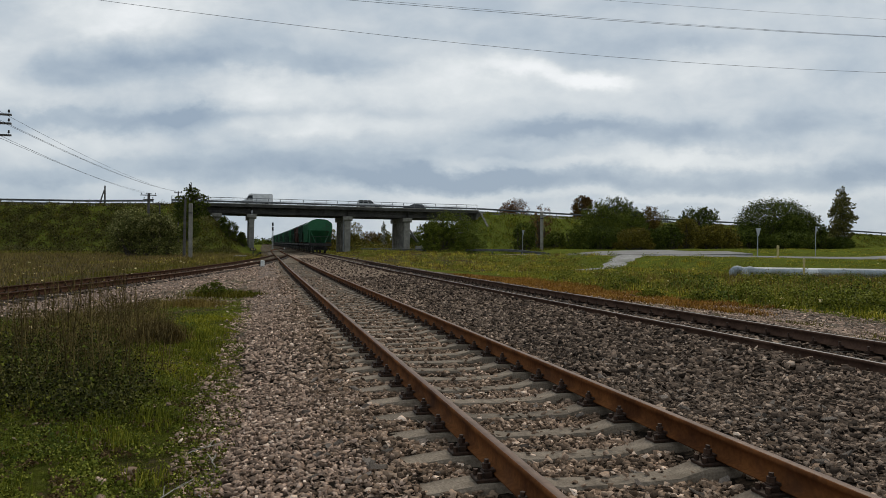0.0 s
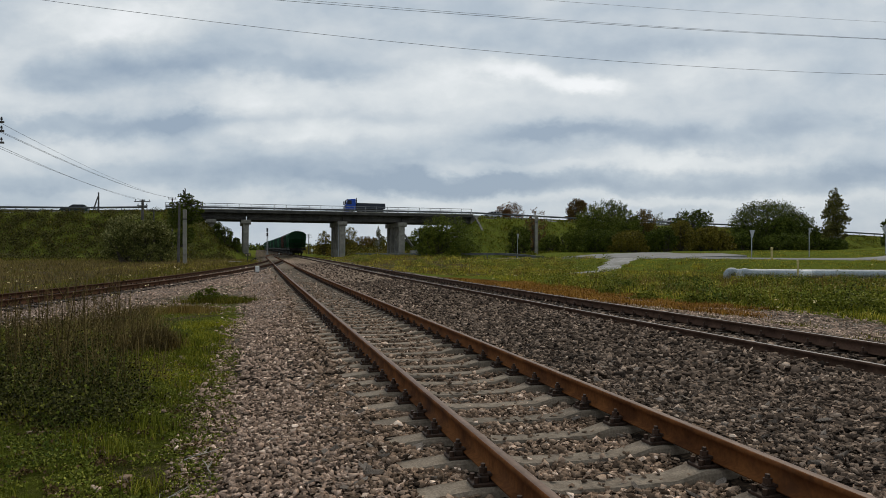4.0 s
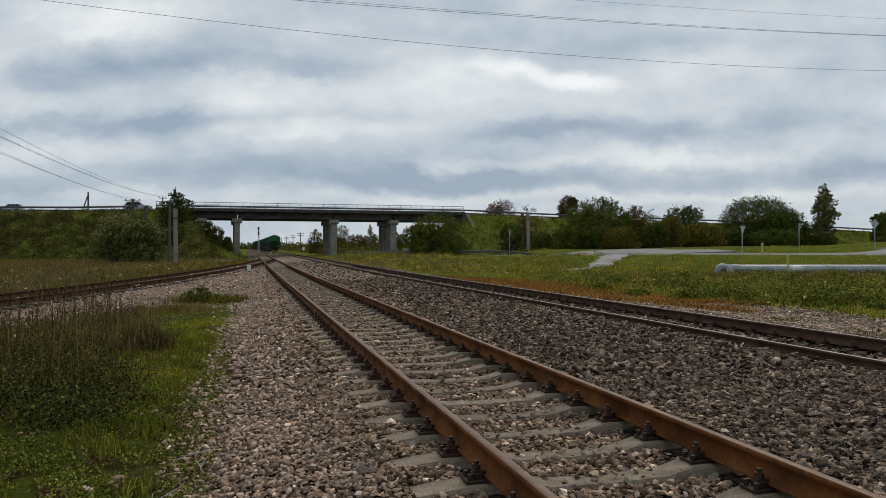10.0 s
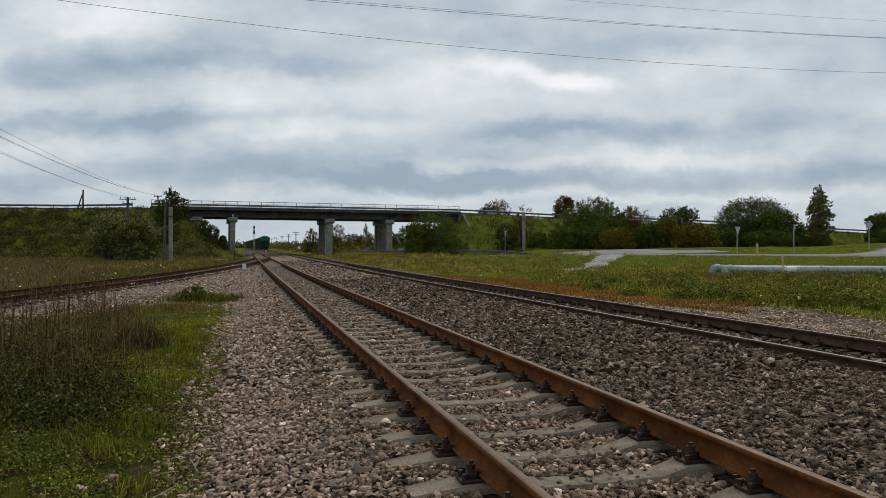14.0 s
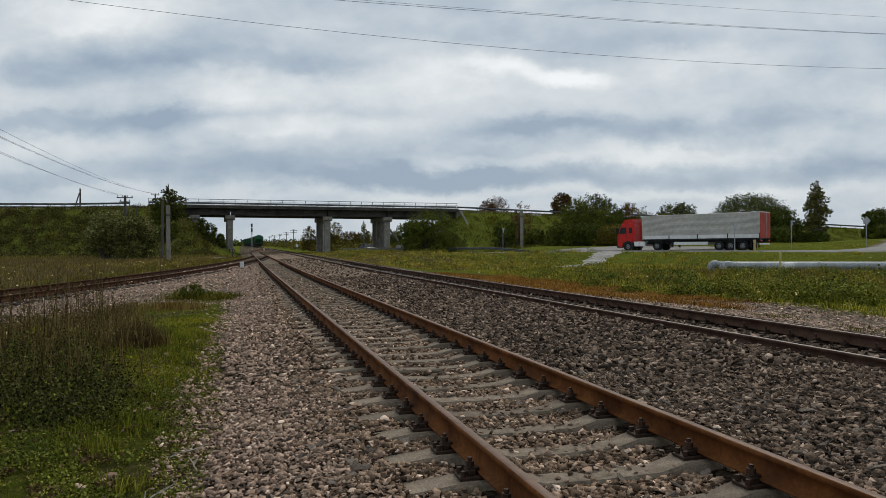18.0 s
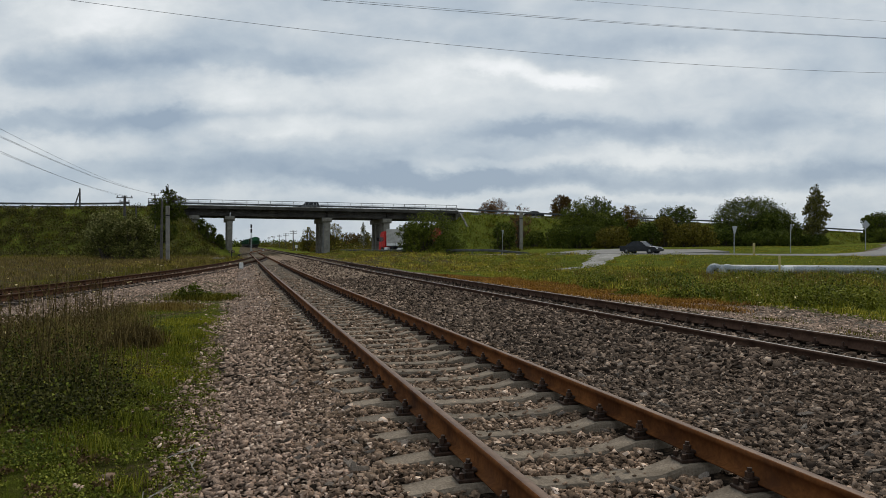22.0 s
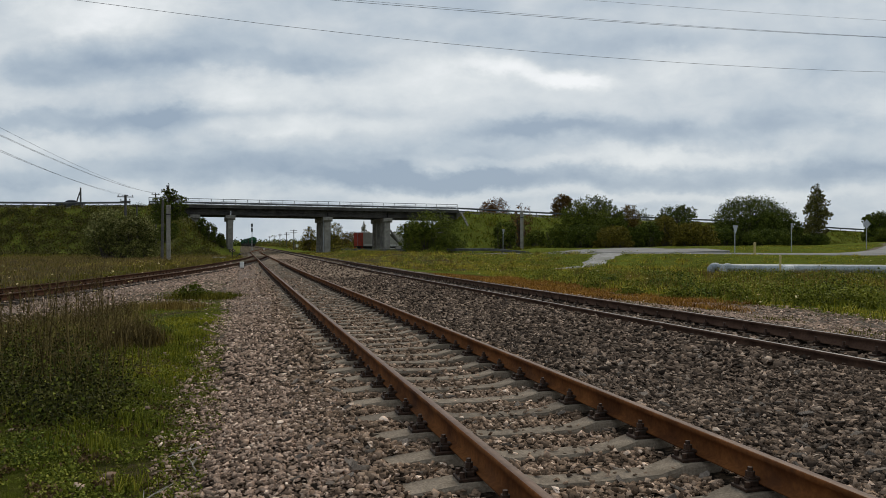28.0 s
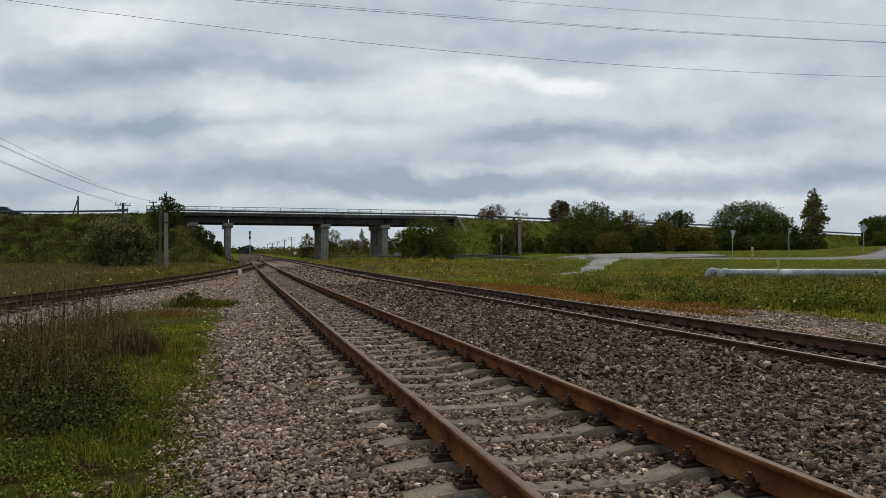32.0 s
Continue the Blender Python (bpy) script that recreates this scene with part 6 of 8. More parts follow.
def van(mat, label):
    t = thing("van", Matrix(), label, "van", "cars on the roads")
    side = [(-2.85, 0.4), (-2.85, 2.35), (-2.7, 2.5), (1.1, 2.5), (1.35, 2.38), (1.95, 1.35), (2.75, 1.12), (2.85, 0.9), (2.85, 0.4), (2.7, 0.3), (-2.7, 0.3)]
    part("body", rounded(side, -0.98, 0.98, 0.05), mat, t)
    for sy in (-1, 1):
        bm = bmesh.new()
        prism(bm, [(0.75, 1.4), (1.85, 1.4), (1.42, 2.15), (0.75, 2.15)], min(sy * 0.981, sy * 0.992), max(sy * 0.981, sy * 0.992), "y")
        part("side_window", bm, GLASS, t)
        for x in (-1.75, 1.75):
            bm = bmesh.new()
            rod(bm, (x, sy * 0.7, 0.36), (x, sy * 0.987, 0.36), 0.43, sides=20)
            part("wheel_arch", bm, TRIM, t)
            wheel(t, x, sy * 0.9, 0.34, 0.22)
        bm = bmesh.new()
        box(bm, -2.2, 1.2, min(sy * 0.98, sy * 1.0), max(sy * 0.98, sy * 1.0), 0.7, 0.8, 0.006)
        part("side_strip", bm, TRIM, t)
        bm = bmesh.new()
        box(bm, 1.6, 1.75, min(sy * 0.98, sy * 1.22), max(sy * 0.98, sy * 1.22), 1.35, 1.65, 0.03)
        part("mirror", bm, TRIM, t)
        bm = bmesh.new()
        box(bm, -2.87, -2.8, min(sy * 0.75, sy * 0.95), max(sy * 0.75, sy * 0.95), 0.9, 1.5, 0.02)
        part("tail_light", bm, LAMP_RED, t)
        bm = bmesh.new()
        box(bm, 2.6, 2.87, min(sy * 0.6, sy * 0.94), max(sy * 0.6, sy * 0.94), 0.8, 1.02, 0.03)
        part("headlight", bm, LAMP_CLEAR, t)
    bm = bmesh.new()
    prism(bm, [(1.99, 1.36), (2.02, 1.36), (1.42, 2.38), (1.39, 2.38)], -0.85, 0.85, "y")
    part("windscreen", bm, GLASS, t)
    bm = bmesh.new()
    box(bm, 2.75, 2.92, -0.95, 0.95, 0.32, 0.6, 0.04)
    part("bumper", bm, TRIM, t)
    return t


CAB_RED = paint("red_truck_paint", (0.52, 0.022, 0.018), 0.32)
DOOR_RED = paint("dusty_red_trailer_paint", (0.40, 0.055, 0.030), 0.6)
TARP = surface("grey_truck_tarpaulin", (0.38, 0.365, 0.33), (0.52, 0.505, 0.465), 0.5, 0.6, grain=0.2, stain=(0.27, 0.258, 0.235), stain_at=(0.5, 0.8), bump=0.2, dist=0.01)
BOARD = paint("white_trailer_board_paint", (0.76, 0.76, 0.74), 0.5, dirt=(0.5, 0.49, 0.46), at_=(0.62, 0.85))
CAB_BLUE = paint("blue_truck_paint", (0.012, 0.06, 0.34), 0.32)
TIPPER = paint("dark_blue_grey_tipper_paint", (0.028, 0.034, 0.048), 0.5)


def lorry_cab(t, mat, top, x1, x0, deflector):
    """A forward-control cab between x0 and x1 with its windows, lamps and mirrors, under a thing."""
    side = [(x0, 0.95), (x0, top - 0.25), (x0 + 0.15, top - 0.1), (x1 - 0.55, top - 0.2), (x1 - 0.12, 2.05), (x1, 1.75), (x1, 0.5), (x1 - 0.1, 0.4), (x1 - 0.6, 0.4), (x1 - 0.75, 0.95)]
    part("cab", rounded(side, -1.24, 1.24, 0.06), mat, t)
    bm = bmesh.new()
    prism(bm, [(x1 - 0.10, 2.02), (x1 - 0.065, 2.02), (x1 - 0.46, top - 0.42), (x1 - 0.50, top - 0.42)], -1.1, 1.1, "y")
    part("windscreen", bm, GLASS, t)
    for sy in (-1, 1):
        bm = bmesh.new()
        prism(bm, [(x1 - 1.2, 2.0), (x1 - 0.28, 2.0), (x1 - 0.5, 2.75), (x1 - 1.2, 2.75)], min(sy * 1.241, sy * 1.252), max(sy * 1.241, sy * 1.252), "y")
        part("side_window", bm, GLASS, t)
        bm = bmesh.new()
        box(bm, x1 - 0.15, x1 + 0.08, min(sy * 1.24, sy * 1.5), max(sy * 1.24, sy * 1.5), 2.05, 2.7, 0.04)
        part("mirror", bm, TRIM, t)
        bm = bmesh.new()
        box(bm, x1 - 0.1, x1 + 0.012, min(sy * 0.75, sy * 1.2), max(sy * 0.75, sy * 1.2), 0.65, 0.88, 0.03)
        part("headlight", bm, LAMP_CLEAR, t)
        bm = bmesh.new()
        box(bm, x1 - 1.55, x1 - 0.7, min(sy * 1.0, sy * 1.25), max(sy * 1.0, sy * 1.25), 0.45, 0.55, 0.02)
        part("step", bm, TRIM, t)
    bm = bmesh.new()
    for k in range(4):
        box(bm, x1 - 0.01, x1 + 0.02, -0.7, 0.7, 1.0 + k * 0.17, 1.12 + k * 0.17, 0.008)
    part("grille", bm, TRIM, t)
    if deflector:
        bm = bmesh.new()
        prism(bm, [(x0 + 0.02, top - 0.12), (x1 - 0.60, top - 0.19), (x1 - 0.88, top + 0.24), (x1 - 1.2, top + 0.33), (x0 + 0.02, top + 0.40)], -1.2, 1.2, "y")
        part("roof_deflector", bm, mat, t)
    bm = bmesh.new()
    box(bm, x1 - 0.62, x1 - 0.36, -1.15, 1.15, top - 0.28, top - 0.18, 0.02)
    part("sun_visor", bm, TRIM, t)


def tractor(label):
    """Front of the cab at x = 0."""
    t = thing("truck_tractor", Matrix(), label, "truck")
    lorry_cab(t, CAB_RED, 3.3, 0.0, -1.95, True)
    for sy in (-1, 1):
        bm = bmesh.new()
        prism(bm, [(-2.35, 1.2), (-1.97, 1.2), (-1.97, 3.5), (-2.2, 3.45)], min(sy * 1.16, sy * 1.22), max(sy * 1.16, sy * 1.22), "y")
        part("side_deflector", bm, CAB_RED, t)
        bm = bmesh.new()
        for x in (-1.28, -0.2):
            box(bm, x, x + 0.025, min(sy * 1.2405, sy * 1.248), max(sy * 1.2405, sy * 1.248), 1.0, 2.75)
        box(bm, -1.25, -0.2, min(sy * 1.2405, sy * 1.248), max(sy * 1.2405, sy * 1.248), 1.0, 1.02)
        part("door_seam", bm, TRIM, t)
        bm = bmesh.new()
        box(bm, -1.2, -1.02, min(sy * 1.2405, sy * 1.27), max(sy * 1.2405, sy * 1.27), 1.62, 1.68, 0.006)
        part("door_handle", bm, TRIM, t)
        bm = bmesh.new()
        box(bm, -1.94, -1.5, min(sy * 1.2405, sy * 1.252), max(sy * 1.2405, sy * 1.252), 2.05, 2.7, 0.02)
        part("sleeper_window", bm, GLASS, t)
    bm = bmesh.new()
    box(bm, -0.3, 0.05, -1.25, 1.25, 0.34, 0.6, 0.03)
    part("bumper", bm, TRIM, t, "black front bumper")
    bm = bmesh.new()
    for y in (-0.45, 0.33):
        box(bm, -6.0, -0.3, y, y + 0.12, 0.75, 1.0, 0.01)
    box(bm, -5.0, -4.0, -0.5, 0.5, 1.0, 1.15, 0.02)
    part("chassis", bm, TRIM, t)
    for sy in (-1, 1):
        for k in range(2):
            bm = bmesh.new()
            box(bm, -3.55 + k * 0.72, -2.9 + k * 0.72, min(sy * 0.75, sy * 1.22), max(sy * 0.75, sy * 1.22), 0.5, 1.05, 0.04)
            part("fuel_tank", bm, BOARD, t, "pale box tank between the axles")
        bm = bmesh.new()
        rod(bm, (-1.4, sy * 0.6, 0.55), (-1.4, sy * 1.245, 0.55), 0.62, sides=22)
        part("wheel_arch", bm, TRIM, t)
        wheel(t, -1.4, sy * 1.09, 0.5, 0.32, RIM)
        wheel(t, -5.05, sy * 0.98, 0.5, 0.55, RIM)
        bm = bmesh.new()
        prism(bm, [(-5.75, 0.7), (-5.6, 1.02), (-5.05, 1.14), (-4.5, 1.02), (-4.35, 0.7), (-4.42, 0.7), (-4.55, 0.96), (-5.05, 1.07), (-5.55, 0.96), (-5.68, 0.7)], min(sy * 0.7, sy * 1.26), max(sy * 0.7, sy * 1.26), "y")
        part("mudguard", bm, TRIM, t)
    return t


def trailer(label):
    """Coupling pin at x = 0; the box reaches from 1.4 to -12.2."""
    t = thing("semi_trailer", Matrix(), label, "trailer")
    x0, x1, w = -12.2, 1.4, 1.26
    bm = bmesh.new()
    # tarpaulin sides with hoops and folds
    r = random.Random(2)
    n = 54
    for sy in (-1, 1):
        rows = []
        for k in range(n + 1):
            x = x0 + (x1 - x0) * k / n
            rows.append([bm.verts.new((x, sy * (w + (0.030 * math.sin(j * 1.55 + k * 0.16 + 1.5 * math.sin(k * 0.13)) + 0.012 * math.sin(k * 1.9 + j * 1.3)) * math.sin(math.pi * j / 12) + r.uniform(-0.004, 0.004)), 1.70 + (3.95 - 1.70) * j / 12)) for j in range(13)])
        for a, b in zip(rows, rows[1:]):
            for j in range(12):
                bm.faces.new((a[j], b[j], b[j + 1], a[j + 1]) if sy < 0 else (a[j + 1], b[j + 1], b[j], a[j]))
    part("side_tarpaulin", bm, TARP, t)
    bm = bmesh.new()
    prism(bm, [(-w - 0.03, 3.93), (w + 0.03, 3.93), (w + 0.01, 3.98), (0.5, 4.03), (-0.5, 4.03), (-w - 0.01, 3.98)], x0, x1, "x")
    part("roof_tarpaulin", bm, TARP, t)
    bm = bmesh.new()
    box(bm, x1 - 0.06, x1, -w, w, 1.25, 3.925, 0.01)
    part("front_wall", bm, TARP, t)
    for sy in (-1, 1):
        for k in range(4):
            a = x0 + 0.05 + k * (x1 - x0 - 0.1) / 4
            bm = bmesh.new()
            box(bm, a + 0.05, a + (x1 - x0 - 0.1) / 4 - 0.05, min(sy * (w - 0.05), sy * (w - 0.01)), max(sy * (w - 0.05), sy * (w - 0.01)), 1.31, 1.74, 0.01)
            part("side_board", bm, BOARD, t, "dirty white drop board")
            bm = bmesh.new()
            box(bm, a - 0.05, a + 0.05, min(sy * (w - 0.06), sy * (w + 0.012)), max(sy * (w - 0.06), sy * (w + 0.012)), 1.22, 1.80, 0.008)
            part("stanchion", bm, TRIM, t)
        bm = bmesh.new()
        box(bm, -6.6, -2.6, min(sy * 1.2, sy * 1.24), max(sy * 1.2, sy * 1.24), 0.62, 0.95, 0.01)
        part("side_guard", bm, BOARD, t, "white side guard panel")
        bm = bmesh.new()
        box(bm, x0, x1, min(sy * (w - 0.12), sy * (w - 0.06)), max(sy * (w - 0.12), sy * (w - 0.06)), 1.14, 1.3, 0.01)
        part("side_rail", bm, TRIM, t)
    bm = bmesh.new()
    box(bm, x0 + 0.05, x1 - 0.06, -w + 0.08, w - 0.08, 1.2, 1.29)
    part("floor", bm, TRIM, t)
    for sy in (-1, 1):
        bm = bmesh.new()
        box(bm, x0 - 0.05, x0 - 0.005, min(sy * 0.01, sy * w), max(sy * 0.01, sy * w), 1.28, 3.92, 0.012)
        for k in range(4):
            box(bm, x0 - 0.075, x0 - 0.051, min(sy * 0.15, sy * (w - 0.1)), max(sy * 0.15, sy * (w - 0.1)), 1.5 + k * 0.62, 1.56 + k * 0.62)
        part("rear_door", bm, DOOR_RED, t, "red rear door with lock bars")
        bm = bmesh.new()
        rod(bm, (x0 - 0.09, sy * 0.2, 1.35), (x0 - 0.09, sy * 0.2, 3.85), 0.02, sides=6)
        part("lock_bar", bm, STEEL_GREY, t)
        bm = bmesh.new()
        box(bm, x0 - 0.06, x0 + 0.02, min(sy * 0.75, sy * 1.2), max(sy * 0.75, sy * 1.2), 0.95, 1.1, 0.01)
        part("tail_light", bm, LAMP_RED, t)
    bm = bmesh.new()
    box(bm, x0 - 0.02, x0 + 0.08, -1.2, 1.2, 0.6, 0.75, 0.01)
    part("underrun_bar", bm, BOARD, t)
    bm = bmesh.new()
    for y in (-0.55, 0.43):
        box(bm, x0 + 0.1, 1.0, y, y + 0.12, 0.88, 1.2, 0.01)
    for x in (-10.4, -9.1, -7.8):
        box(bm, x - 0.08, x + 0.08, -0.9, 0.9, 0.42, 0.58)
    box(bm, -2.3, -2.1, -0.9, -0.75, 0.35, 1.1)
    box(bm, -2.3, -2.1, 0.75, 0.9, 0.35, 1.1)
    part("chassis", bm, TRIM, t)
    for x in (-10.4, -9.1, -7.8):
        for sy in (-1, 1):
            wheel(t, x, sy * 1.05, 0.5, 0.38, RIM)
    for sy in (-1, 1):
        bm = bmesh.new()
        box(bm, -11.2, -11.16, min(sy * 0.85, sy * 1.22), max(sy * 0.85, sy * 1.22), 0.3, 0.98)
        part("mud_flap", bm, TYRE, t)
    return t


def tipper(label):
    """Middle of the truck at x = 0, 8.2 m long."""
    t = thing("tipper_truck", Matrix(), label, "truck")
    lorry_cab(t, CAB_BLUE, 3.15, 4.1, 2.1, False)
    bm = bmesh.new()
    prism(bm, [(-3.5, 1.25), (-3.6, 1.6), (-3.5, 2.18), (1.85, 2.18), (1.85, 1.25), (-3.2, 1.15)], -1.24, 1.24, "y")
    part("tipper_body", bm, TIPPER, t)
    bm = bmesh.new()
    box(bm, -3.55, 1.95, -1.28, 1.28, 2.184, 2.28, 0.02)
    part("top_rim", bm, TRIM, t)
    for sy in (-1, 1):
        for k in range(7):
            bm = bmesh.new()
            x = -3.2 + k * 0.8
            box(bm, x, x + 0.12, min(sy * 1.242, sy * 1.3), max(sy * 1.242, sy * 1.3), 1.3, 2.17, 0.01)
            part("rib", bm, TIPPER, t)
        for x in (3.0, 1.1, -1.5, -2.75):
            wheel(t, x, sy * 1.05, 0.5, 0.36)
        bm = bmesh.new()
        box(bm, -0.8, 0.5, min(sy * 0.8, sy * 1.2), max(sy * 0.8, sy * 1.2), 0.55, 1.05, 0.04)
        part("fuel_tank", bm, TRIM, t)
    bm = bmesh.new()
    for y in (-0.45, 0.33):
        box(bm, -3.4, 3.9, y, y + 0.12, 0.8, 1.14, 0.01)
    part("chassis", bm, TRIM, t)
    bm = bmesh.new()
    rod(bm, (1.95, 0.9, 1.1), (1.95, 0.9, 3.3), 0.08, sides=8)
    part("exhaust_stack", bm, TRIM, t)
    return t


P_WHITE = paint("white_car_paint", (0.68, 0.68, 0.67), 0.3, dirt=(0.5, 0.49, 0.47), at_=(0.65, 0.9))
P_SILVER = paint("silver_car_paint", (0.36, 0.37, 0.38), 0.3, 0.4, dirt=(0.28, 0.28, 0.27), at_=(0.65, 0.9))
P_DARK = paint("dark_car_paint", (0.022, 0.024, 0.028), 0.25, dirt=(0.04, 0.04, 0.04), at_=(0.65, 0.9))
P_GREEN = paint("dark_green_car_paint", (0.025, 0.04, 0.035), 0.25, dirt=(0.05, 0.05, 0.05), at_=(0.65, 0.9))

VAN = van(P_WHITE, "white panel van driving over the bridge")
CAR_DARK = car("car", P_GREEN, "dark estate car driving over the bridge", 4.5, 1.48, "estate")
CAR_WHITE = car("car", P_WHITE, "white off-road car driving over the bridge", 4.4, 1.66, "suv")
CAR_SILVER = car("car", P_SILVER, "silver hatchback driving over the bridge", 4.0, 1.46, "estate")
CAR_LIGHT = car("car", P_SILVER, "pale grey estate car driving over the bridge", 4.4, 1.48, "estate")
CAR_SUV = car("car", P_SILVER, "silver off-road car with dark windows on the bridge", 4.5, 1.7, "suv")
CAR_LAST = car("car", P_DARK, "dark saloon car driving over the bridge", 4.5, 1.42, "saloon")
CAR_END = car("car", P_DARK, "dark car coming along the high road", 4.4, 1.45, "estate")
SALOON = car("car", P_DARK, "black saloon car driving along the slip road", 4.45, 1.38, "saloon")
TRUCK = tractor("red lorry tractor unit pulling a grey trailer")
TRAILER = trailer("long trailer with grey tarpaulin and red rear doors")
DUMPER = tipper("blue lorry with a dark tipping body")


def crow():
    t = thing("crow", Matrix(), "black crow flying over the meadow", "bird")
    bm = bmesh.new()
    bmesh.ops.create_uvsphere(bm, u_segments=12, v_segments=8, radius=1.0, matrix=Matrix.Diagonal((0.2, 0.075, 0.07, 1)))
    bmesh.ops.create_uvsphere(bm, u_segments=10, v_segments=6, radius=0.055, matrix=Matrix.Translation((0.22, 0, 0.02)))
    rod(bm, (0.26, 0, 0.015), (0.34, 0, 0.0), 0.018, 0.003, sides=6)
    part("body", bm, BLACK, t, smooth_faces=True)
    bm = bmesh.new()
    prism(bm, [(-0.15, -0.04), (-0.36, -0.09), (-0.38, 0.0), (-0.36, 0.09), (-0.15, 0.04)], -0.012, 0.008, "z")
    part("tail", bm, BLACK, t)
    wings = []
    for sy in (-1, 1):
        bm = bmesh.new()
        prism(bm, [(0.12, 0.0), (0.14, sy * 0.2), (0.08, sy * 0.42), (-0.06, sy * 0.52), (-0.1, sy * 0.4), (-0.12, sy * 0.2), (-0.1, 0.0)], -0.006, 0.008, "z")
        w = part("wing", bm, BLACK, t)
        w.location = (0, sy * 0.05, 0.03)
        wings.append((w, sy))
    return t, wings


CROW, WINGS = crow()

# ---- loose stones, grass and weeds ----
def stone_shapes(r, count=24):
    """Broken stones: blocks with skewed corners, longer than thick."""
    corners = np.array([[a, b, c] for a in (-1, 1) for b in (-1, 1) for c in (-1, 1)], float)
    quads = [(0, 1, 3, 2), (4, 6, 7, 5), (0, 4, 5, 1), (2, 3, 7, 6), (1, 5, 7, 3)]
    faces = np.array([f for a, b, c, d in quads for f in ((a, b, c), (a, c, d))])
    out = []
    for k in range(count):
        v = corners * r.uniform(0.35, 1.0, (8, 3))
        v[:, 0] += 0.35 * r.normal() * v[:, 1]
        v[:, 1] += 0.35 * r.normal() * v[:, 2]
        out.append(v * np.array([r.uniform(1.2, 1.95), r.uniform(0.8, 1.3), r.uniform(0.42, 0.85)]))
    return np.array(out), faces


def scatter_stones(name, x, y, z, size, mat, label, r, tilt=0.42):
    shapes, faces = stone_shapes(r)
    n = len(x)
    turn, lean = r.uniform(0, 6.283, n), np.abs(r.normal(size=n)) * tilt
    a = r.uniform(0, 6.283, n)
    one = np.ones(n)
    ct, st, cl, sl = np.cos(turn), np.sin(turn), np.cos(lean), np.sin(lean)
    nul = 0 * one
    rz = np.stack([np.stack([ct, -st, nul], -1), np.stack([st, ct, nul], -1), np.stack([nul, nul, one], -1)], 1)
    rx = np.stack([np.stack([one, nul, nul], -1), np.stack([nul, cl, -sl], -1), np.stack([nul, sl, cl], -1)], 1)
    ca, sa = np.cos(a), np.sin(a)
    rz2 = np.stack([np.stack([ca, -sa, nul], -1), np.stack([sa, ca, nul], -1), np.stack([nul, nul, one], -1)], 1)
    rot = rz @ rx @ rz2
    v = shapes[r.integers(0, len(shapes), n)] * size[:, None, None]
    v = np.einsum("nij,nkj->nki", rot, v)
    v += np.stack([x, y, z], -1)[:, None]
    f = (faces[None] + 8 * np.arange(n)[:, None, None]).reshape(-1, 3)
    ob = mesh_from(name, v.reshape(-1, 3), f, mat)
    return tagged(ob, label, "stones", kind="stuff")


def to_line(x, y):
    return x * _c + y * _s, -x * _s + y * _c


def sample_view(n, near, far, r, power=1.0):
    """Places spread over the wedge of ground before the camera."""
    y = np.sqrt(r.uniform(near ** 2, far ** 2, n)) if power == 1 else near + (far - near) * r.random(n) ** power
    x = y * r.uniform(-0.66, 0.66, n)
    return x, y


def on_sleeper(o, s):
    k = np.abs((s - 0.62 + 0.32) % 0.64 - 0.32)
    q = np.abs((s - 1.0 + 0.2725) % 0.545 - 0.2725)
    return ((np.abs(o - 2.3) < 1.33) & (k < 0.118) & (s > 0)) | ((np.abs(o - 7.65) < 0.95) & (q < 0.10) & (s > 0))


def left_bed(o, s):
    u = o - left_track(s)
    return np.interp(u, [-2.6, -1.7, -1.3, -0.6, 0.6, 1.3, 1.7, 2.6], [-0.62, -0.36, -0.22, -0.165, -0.165, -0.22, -0.36, -0.62]) + grade(s)


